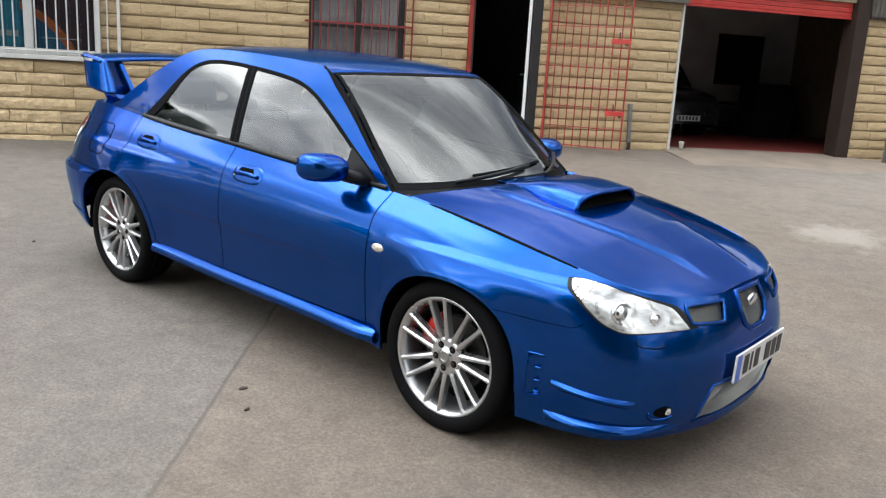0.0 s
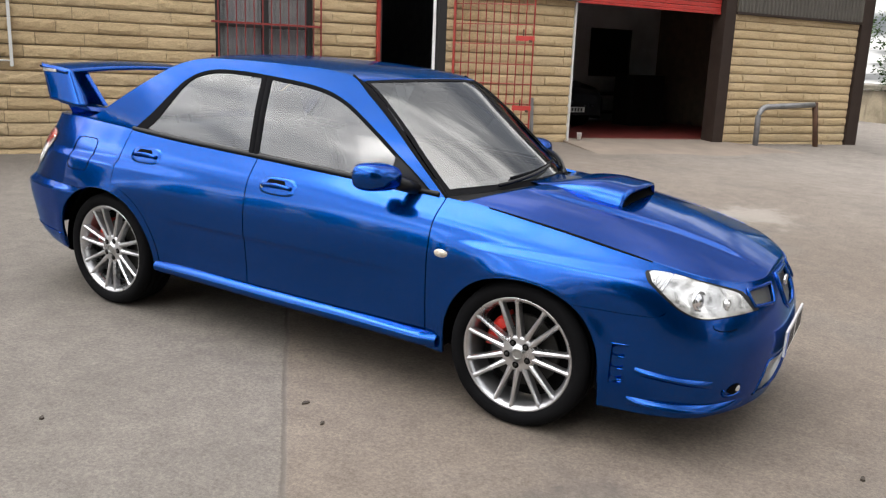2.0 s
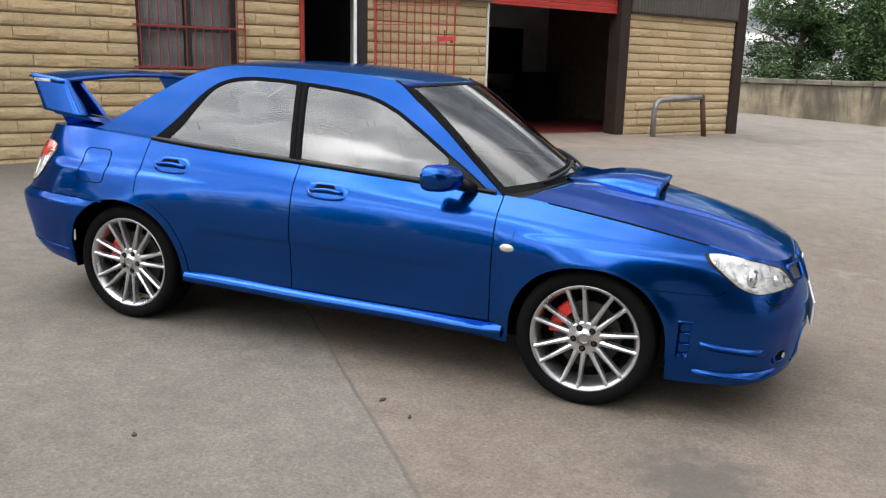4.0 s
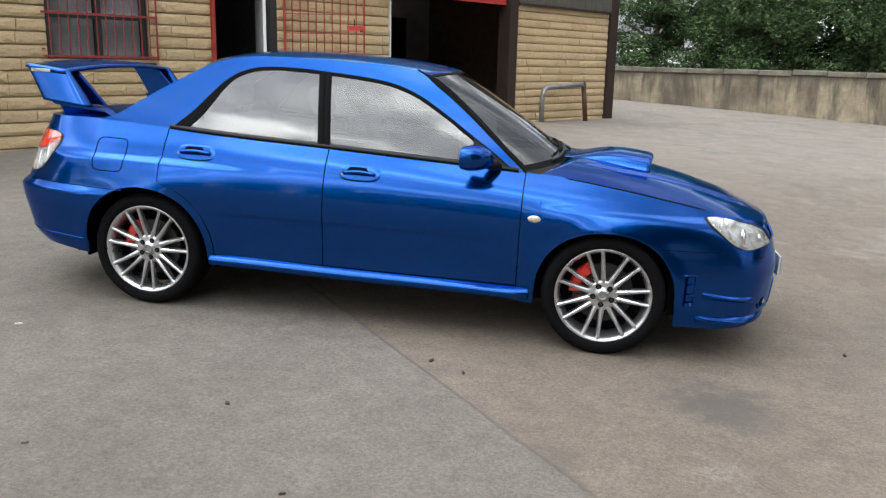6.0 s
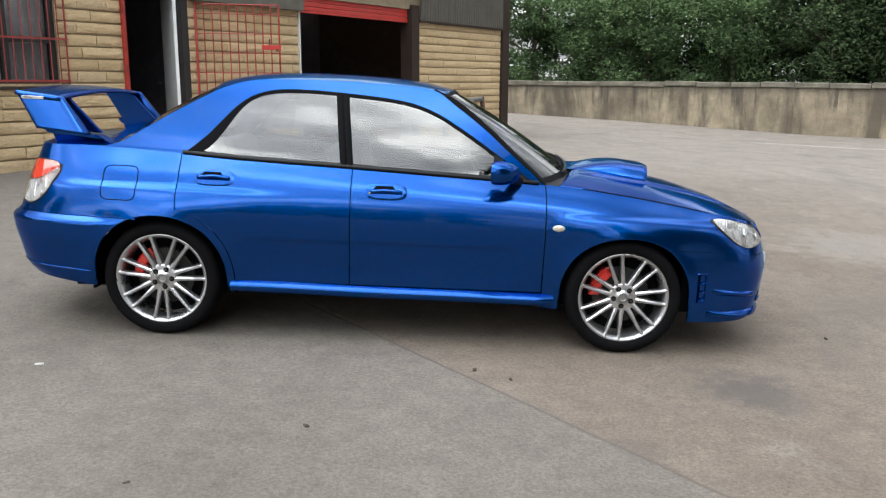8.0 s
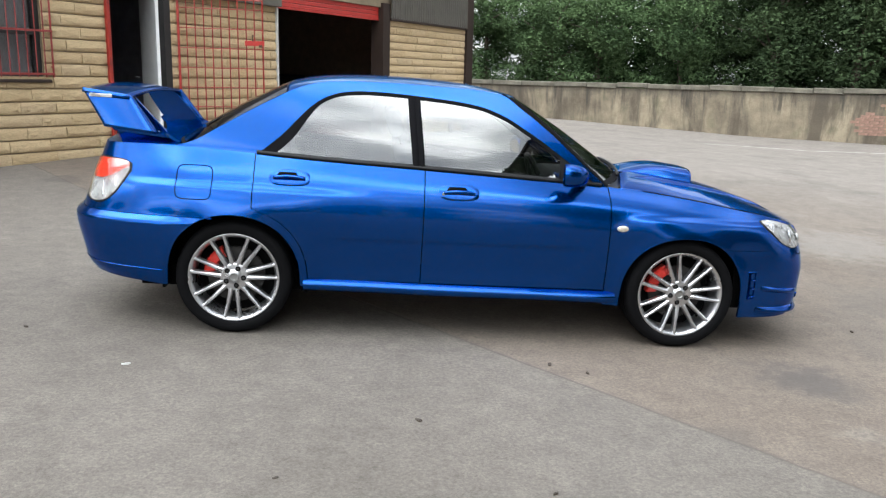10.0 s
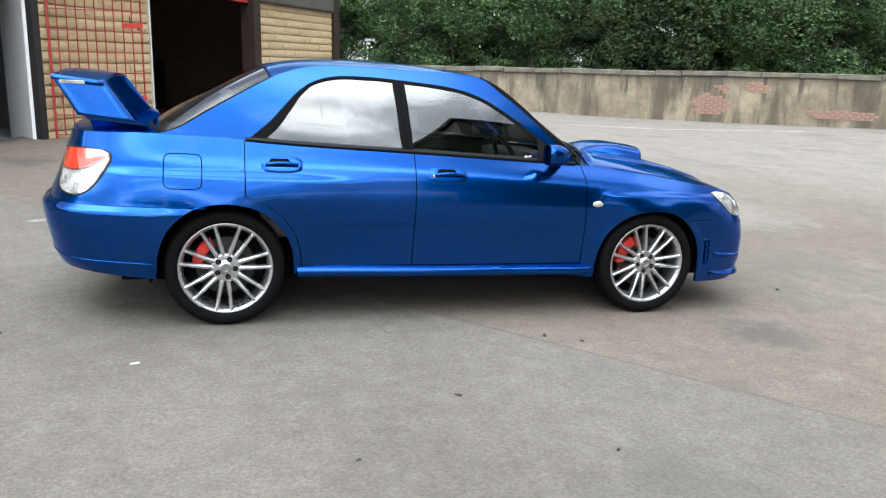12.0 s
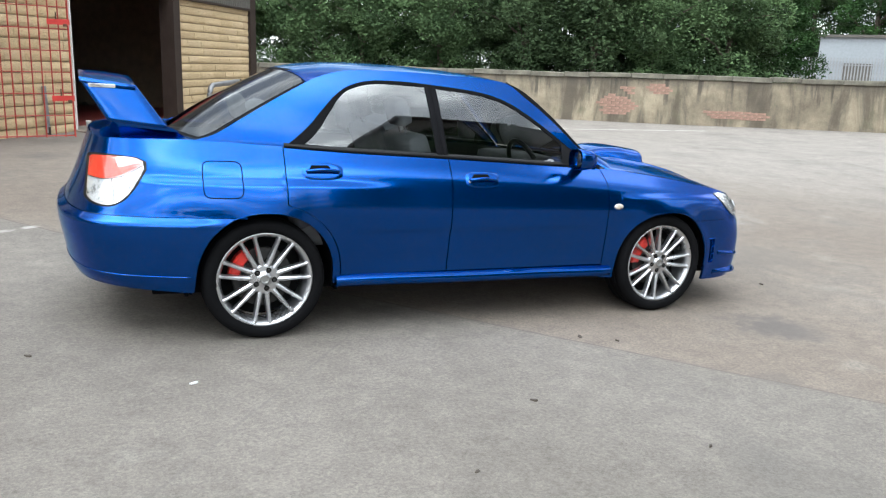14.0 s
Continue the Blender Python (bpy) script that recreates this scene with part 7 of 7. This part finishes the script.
bm = bmesh.new()
rows = []
for j in range(31):
    s = lerp(-1, 1, j / 30)
    y = 0.605 * s
    rows.append([bm.verts.new(p) for p in aerofoil(-2.115, -1.865, 1.272, 1.248, y, 0.030, 0.030 * (1 - s * s))])
for a, b in zip(rows, rows[1:]):
    n = len(a)
    for k in range(n):
        bm.faces.new((a[k], a[(k + 1) % n], b[(k + 1) % n], b[k]))
bm.faces.new(rows[0]); bm.faces.new(rows[-1])
wing = part("rear_wing", bm, M_PAINT, car, "tall blue rear wing", smooth=True)
for side in (-1, 1):
    bm = bmesh.new()
    rows = []
    for i in range(13):
        t = i / 12
        xr, xf = lerp(-2.122, -1.995, t), lerp(-1.862, -1.715, t)
        z_r, z_f = lerp(1.290, 1.090, t), lerp(1.262, 1.062, t)
        out = lerp(0.596, 0.646, t)
        wide = lerp(0.045, 0.085, ss(t * 1.2))
        row = []
        for q in range(20):
            a = 2 * math.pi * q / 20
            c, s = math.cos(a), math.sin(a)
            kx = (1 + math.copysign(abs(c) ** 0.35, c)) / 2
            ky = math.copysign(abs(s) ** 0.22, s) * 0.5
            thin = 0.90 + 0.10 * (1 - abs(2 * kx - 1) ** 6)
            x = lerp(xr, xf, kx)
            row.append(bm.verts.new((x, side * (out - wide / 2 + ky * wide * thin), lerp(z_r, z_f, kx))))
        rows.append(row)
    for a, b in zip(rows, rows[1:]):
        for k in range(20):
            bm.faces.new((a[k], a[(k + 1) % 20], b[(k + 1) % 20], b[k]))
    bm.faces.new(rows[0]); bm.faces.new(rows[-1])
    end = part("wing_end", bm, M_PAINT, wing, smooth=True)
    # inner leg, floor of the loop and the foot on the boot
    def plank(name, sections):
        bm = bmesh.new()
        rows = [[bm.verts.new((x, side * y, z)) for x, y, z in sec] for sec in sections]
        for a, b in zip(rows, rows[1:]):
            n = len(a)
            for k in range(n):
                bm.faces.new((a[k], a[(k + 1) % n], b[(k + 1) % n], b[k]))
        bm.faces.new(rows[0]); bm.faces.new(rows[-1])
        bmesh.ops.bevel(bm, geom=bm.edges[:], offset=0.004, segments=2, affect="EDGES")
        return part(name, bm, M_PAINT, wing, smooth=False)

    plank("wing_leg", [[(lerp(-2.06, -1.94, t), 0.445, lerp(1.268, 1.075, t)), (lerp(-1.88, -1.70, t), 0.445, lerp(1.252, 1.062, t)), (lerp(-1.88, -1.70, t), 0.478, lerp(1.252, 1.062, t)), (lerp(-2.06, -1.94, t), 0.478, lerp(1.268, 1.075, t))] for t in (0, 0.5, 1)])
    plank("wing_floor", [[(-1.975, y, 1.095 - d), (-1.70, y, 1.064 - d), (-1.66, y, 1.040 - d), (-1.95, y, 1.066 - d)] for y, d in ((0.60, 0.0), (0.53, 0.008), (0.44, 0.012))])
    plank("wing_foot", [[(-1.95, 0.555, 1.07), (-1.68, 0.555, 1.045), (-1.68, 0.46, 1.045), (-1.95, 0.46, 1.07)], [(-1.93, 0.53, 1.004), (-1.62, 0.53, 1.006), (-1.62, 0.46, 1.006), (-1.93, 0.46, 1.004)]])
    part("wing_badge", box(-2.075, -1.955, side * 0.608 - 0.004, side * 0.608 + 0.004, 1.245, 1.262, 0.002), M_REFLECTOR, wing, "pale oblong badge")

# windscreen wipers
for y0, y1, sx in ((-0.42, 0.10, 0.90), (0.18, 0.62, 0.86)):
    pts = [windscreen_point(lerp(0.985, sx, k / 8), lerp(y0, y1, k / 8) / 0.66) + Vector((0.012, 0, 0.018)) for k in range(9)]
    wiper = part("wiper", tube(pts, 0.009, 6), M_TRIM, car, smooth=True)
    pts = [windscreen_point(lerp(0.93, sx - 0.03, k / 8), lerp(y0 + 0.12, y1 + 0.16, k / 8) / 0.66) + Vector((0.006, 0, 0.008)) for k in range(9)]
    part("wiper_blade", tube(pts, 0.008, 5), M_RUBBER, wiper)

# floor pan and inner shell that close the car, cabin furniture
bm = bmesh.new()
box(-1.80, 1.90, -0.66, 0.66, 0.22, 0.34, bm=bm)
part("floor_pan", bm, M_SHADE, car)
bm = bmesh.new()
box(-0.90, 0.88, -0.785, 0.785, 0.26, 0.42, bm=bm)
box(1.02, 1.06, -0.64, 0.64, 0.30, 0.86, bm=bm)
box(-1.50, -1.46, -0.62, 0.62, 0.30, 0.96, bm=bm)
part("bulkhead", bm, M_SHADE, car)
for side in (-1, 1):
    bm = bmesh.new()
    rows = []
    for i in range(41):
        x = lerp(0.87, -1.40, i / 40)
        low = 1.2 if x > -0.85 else 4.6  # clear of the rear wheel
        rows.append([bm.verts.new((x, side * (flank(u_at(x, v), v)[1] - 0.06), flank(u_at(x, v), v)[2] - (0.005 if v > 5.5 else 0))) for v in np.linspace(low, 5.97, 5)])
    for a, b in zip(rows, rows[1:]):
        for k in range(4):
            bm.faces.new((a[k], a[k + 1], b[k + 1], b[k]))
    part("door_lining", bm, M_DASH, car)
    bm = bmesh.new()
    rows = []
    for i in range(31):
        u = lerp(0.0, u_at(1.66, 3), i / 30)
        rows.append([bm.verts.new((flank(u, v)[0] - 0.07, side * max(0, flank(u, v)[1] - 0.05), flank(u, v)[2])) for v in (0.5, 2, 3.5, 5, 5.8)])
    for a, b in zip(rows, rows[1:]):
        for k in range(4):
            bm.faces.new((a[k], a[k + 1], b[k + 1], b[k]))
    part("nose_lining", bm, M_SHADE, car)
bm = bmesh.new()
box(-1.62, -1.20, -0.56, 0.56, 0.955, 0.975, 0.005, bm=bm)
part("parcel_shelf", bm, M_DASH, car)


def seat(x, y, wide, tall, headrest):
    bm = bmesh.new()
    box(x - 0.24, x + 0.26, y - wide / 2, y + wide / 2, 0.44, 0.58, 0.05, bm=bm)
    s = part("seat", bm, M_SEAT, car, smooth=True)
    bm = bmesh.new()
    box(-0.06, 0.06, -wide / 2, wide / 2, 0.0, tall, 0.045, bm=bm)
    b = part("backrest", bm, M_SEAT, s, smooth=True)
    b.matrix_basis = Matrix.Translation((x - 0.20, y, 0.54)) @ Matrix.Rotation(radians(-20), 4, "Y")
    if headrest:
        bm = bmesh.new()
        box(-0.045, 0.045, -0.125, 0.125, tall + 0.05, tall + 0.21, 0.04, bm=bm)
        for yy in (-0.05, 0.05):
            tube([(0, yy, tall - 0.03), (0, yy, tall + 0.1)], 0.007, 6, bm)
        h = part("headrest", bm, M_SEAT, s, smooth=True)
        h.matrix_basis = b.matrix_basis.copy()
    return s


seat(0.02, -0.36, 0.50, 0.55, True)
seat(0.02, 0.36, 0.50, 0.55, True)
seat(-0.80, -0.34, 0.60, 0.50, True)
seat(-0.80, 0.34, 0.60, 0.50, True)
bm = bmesh.new()
box(0.62, 0.98, -0.66, 0.66, 0.62, 0.885, 0.05, bm=bm)
dash = part("dashboard", bm, M_DASH, car, smooth=True)
bm = bmesh.new()
box(0.58, 0.70, -0.54, -0.24, 0.84, 0.93, 0.035, bm=bm)
part("instrument_hood", bm, M_DASH, dash, smooth=True)
ring_pts = [(0.0, 0.185 * math.cos(a), 0.185 * math.sin(a)) for a in [2 * math.pi * k / 40 for k in range(40)]]
wheel_m = Matrix.Translation((0.47, -0.37, 0.86)) @ Matrix.Rotation(radians(-24), 4, "Y")
sw = part("steering_wheel", tube(ring_pts, 0.016, 10, closed=True), M_TRIM, car, smooth=True, at=wheel_m)
bm = bmesh.new()
box(-0.005, 0.04, -0.06, 0.06, -0.05, 0.05, 0.015, bm=bm)
for a in (radians(200), radians(340), radians(270)):
    tube([(0.015, 0, 0), (0.0, 0.18 * math.cos(a), 0.18 * math.sin(a))], 0.014, 8, bm)
part("steering_boss", bm, M_TRIM, sw)
bm = tube([(0.02, 0, 0), (0.30, 0, -0.06)], 0.03, 8)
part("steering_column", bm, M_TRIM, sw)
bm = box(0.30, 0.335, -0.11, 0.11, 1.255, 1.32, 0.015)
part("inner_mirror", bm, M_TRIM, car)

# ---- litter and marks on the yard ----
def flake(x, y, size, material, label, turn):
    rng = random.Random(int(abs(x * 1000) + abs(y * 100)))
    bm = bmesh.new()
    n = 9
    top = [bm.verts.new((size * rng.uniform(0.7, 1.2) * math.cos(2 * math.pi * k / n) * 1.5, size * rng.uniform(0.7, 1.2) * math.sin(2 * math.pi * k / n) * 0.7, 0.004 + 0.003 * rng.random())) for k in range(n)]
    low = [bm.verts.new((v.co.x * 1.1, v.co.y * 1.1, -0.004)) for v in top]
    bm.faces.new(top)
    for k in range(n):
        bm.faces.new((top[k], low[k], low[(k + 1) % n], top[(k + 1) % n]))
    ob = part("litter", bm, material, at=Matrix.Translation((x, y, ground_z(x, y) + 0.001)) @ Matrix.Rotation(turn, 4, "Z"))
    return tagged(ob, label, "litter", group="litter on the yard")


M_DEADLEAF = worn("dead_leaf", (0.0391, 0.0298, 0.0213), 0.9, vary=0.4)
for x, y, r in ((0.454, -1.19, 0.022), (0.631, -1.298, 0.017), (-0.277, -1.937, 0.020), (-0.824, -2.475, 0.018), (-2.365, -0.847, 0.022), (0.20, -2.55, 0.012), (2.6, -0.4, 0.02)):
    flake(x, y, r * 0.62, M_DEADLEAF, "small dark dead leaf lying on the asphalt", x * 3)
flake(-1.686, -1.363, 0.014, M_WHITE, "scrap of white paper lying on the asphalt", 0.4)

# ---- stone blocks of the workshop wall ----
def block_mesh(seed):
    """One rock-faced block, 1 x 1 x 1, its rough face towards -y."""
    rng = random.Random(seed)
    bm = bmesh.new()
    nx, heights, proud = 7, (0.0, 0.10, 0.38, 0.72, 0.92, 1.0), (0.10, 0.72, 0.95, 0.90, 0.62, 0.05)
    nz = len(heights) - 1
    front = []
    for i in range(nx + 1):
        col = []
        for j in range(nz + 1):
            y = proud[j] * (0.80 if i in (0, nx) else 1.0) + rng.uniform(-0.22, 0.16) * (1 if 0 < j < nz else 0.2)
            z = heights[j] + (rng.uniform(-0.045, 0.045) if 0 < j < nz else 0)
            col.append(bm.verts.new((i / nx + (rng.uniform(-0.03, 0.03) if 0 < i < nx else 0), -max(0.02, y), z)))
        front.append(col)
    for i in range(nx):
        for j in range(nz):
            bm.faces.new((front[i][j], front[i + 1][j], front[i + 1][j + 1], front[i][j + 1]))
    edge = [front[i][0] for i in range(nx + 1)] + [front[nx][j] for j in range(1, nz + 1)] + [front[i][nz] for i in range(nx - 1, -1, -1)] + [front[0][j] for j in range(nz - 1, 0, -1)]
    back = [bm.verts.new((v.co.x, 0.4, v.co.z)) for v in edge]
    for k in range(len(edge)):
        bm.faces.new((edge[k], back[k], back[(k + 1) % len(edge)], edge[(k + 1) % len(edge)]))
    return mesh_of(bm, "stone_block", M_STONE)


BLOCKS = [block_mesh(s) for s in range(8)]
COURSE = 0.148
rng = random.Random(4)
rest = bmesh.new()
count = 0
z = 0.02
row = 0
while z < LINTEL - 0.02:
    top = min(z + COURSE, LINTEL)
    spans = [(-8.9, 12.355)]
    for h in OPENINGS:
        if h[2] < z + 0.1 and h[3] > z + 0.05:
            new_spans = []
            for a, b in spans:
                if h[0] > a and h[0] < b:
                    new_spans.append((a, h[0]))
                if h[1] < b and h[1] > a:
                    new_spans.append((h[1], b))
                if h[1] <= a or h[0] >= b:
                    new_spans.append((a, b))
            spans = new_spans
    for a, b in spans:
        s = a
        first = True
        while s < b - 0.02:
            length = rng.choice((0.52, 0.60, 0.46, 0.70, 0.40, 0.56))
            if first and row % 2:
                length *= 0.55
            first = False
            e = min(s + length, b)
            if b - e < 0.12:
                e = b
            if e > -4.4 and top > base_z((s + e) / 2) and not (3.66 < s < 5.8 and z > 2.5) and not (s > 9.15 and z > 2.5):
                depth = 0.034 * rng.uniform(0.75, 1.2)
                m = Matrix.Translation((s + 0.003, -0.001, z + 0.004)) @ Matrix.Diagonal((e - s - 0.006, depth, top - z - 0.008, 1))
                me = rng.choice(BLOCKS)
                if s > -2.9 and count < 330:
                    ob = new("stone_block", me)
                    ob.parent = wall_front
                    ob.matrix_basis = m
                    count += 1
                else:
                    t = bmesh.new()
                    t.from_mesh(me)
                    t.transform(m)
                    tmp = bpy.data.meshes.new("tmp")
                    t.to_mesh(tmp)
                    t.free()
                    rest.from_mesh(tmp)
                    bpy.data.meshes.remove(tmp)
            s = e
    z += COURSE
    row += 1
more = part("more_stone_blocks", rest, M_STONE, wall_front)
tagged(more, "further stone blocks of the same wall", kind="stuff")

# ---- coping stones and bare brick on the yard wall ----
def slab_mesh(seed):
    rng = random.Random(seed)
    bm = box(0, 1, -0.05, 0.37, 0, 0.13, 0.02)
    for v in bm.verts:
        v.co += Vector((0, rng.uniform(-0.012, 0.012), rng.uniform(-0.012, 0.010)))
    return mesh_of(bm, "coping_stone", M_COPING)


SLABS = [slab_mesh(s) for s in range(5)]
s = -14.0
while s < 22:
    length = rng.uniform(0.7, 1.25)
    ob = new("coping_stone", rng.choice(SLABS))
    ob.parent = yard_wall
    ob.matrix_basis = Matrix.Translation((s, 0, 1.243 + rng.uniform(-0.012, 0.02))) @ Matrix.Rotation(radians(rng.uniform(-0.5, 0.5)), 4, "Y") @ Matrix.Diagonal((length - 0.012, 1, 1, 1))
    s += length


def brick_mesh(seed):
    rng = random.Random(seed)
    bm = box(0, 0.215, -0.012, 0.05, 0, 0.065, 0.005)
    for v in bm.verts:
        v.co += Vector([rng.uniform(-0.004, 0.004) for _ in range(3)])
    return mesh_of(bm, "brick", M_REDBRICK)


BRICKS = [brick_mesh(s) for s in range(5)]
for cx, cz, rx, rz in ((2.68, 0.50, 0.56, 0.30), (3.85, 0.97, 0.34, 0.15), (3.0, 0.90, 0.22, 0.11), (5.85, 0.30, 0.66, 0.12), (6.7, 0.26, 0.42, 0.10), (10.4, 0.92, 0.4, 0.08)):
    k = 0
    z = cz - rz
    while z < cz + rz:
        x = cx - rx + (0.11 if k % 2 else 0)
        while x < cx + rx:
            d = ((x + 0.1 - cx) / rx) ** 2 + ((z + 0.03 - cz) / rz) ** 2
            if d < 1.0 + rng.uniform(-0.35, 0.15) and z > yard_base(x) - 0.03:
                ob = new("brick", rng.choice(BRICKS))
                ob.parent = yard_wall
                ob.matrix_basis = Matrix.Translation((x, 0.0 - 0.004 * rng.random(), z))
            x += 0.226
        z += 0.075
        k += 1
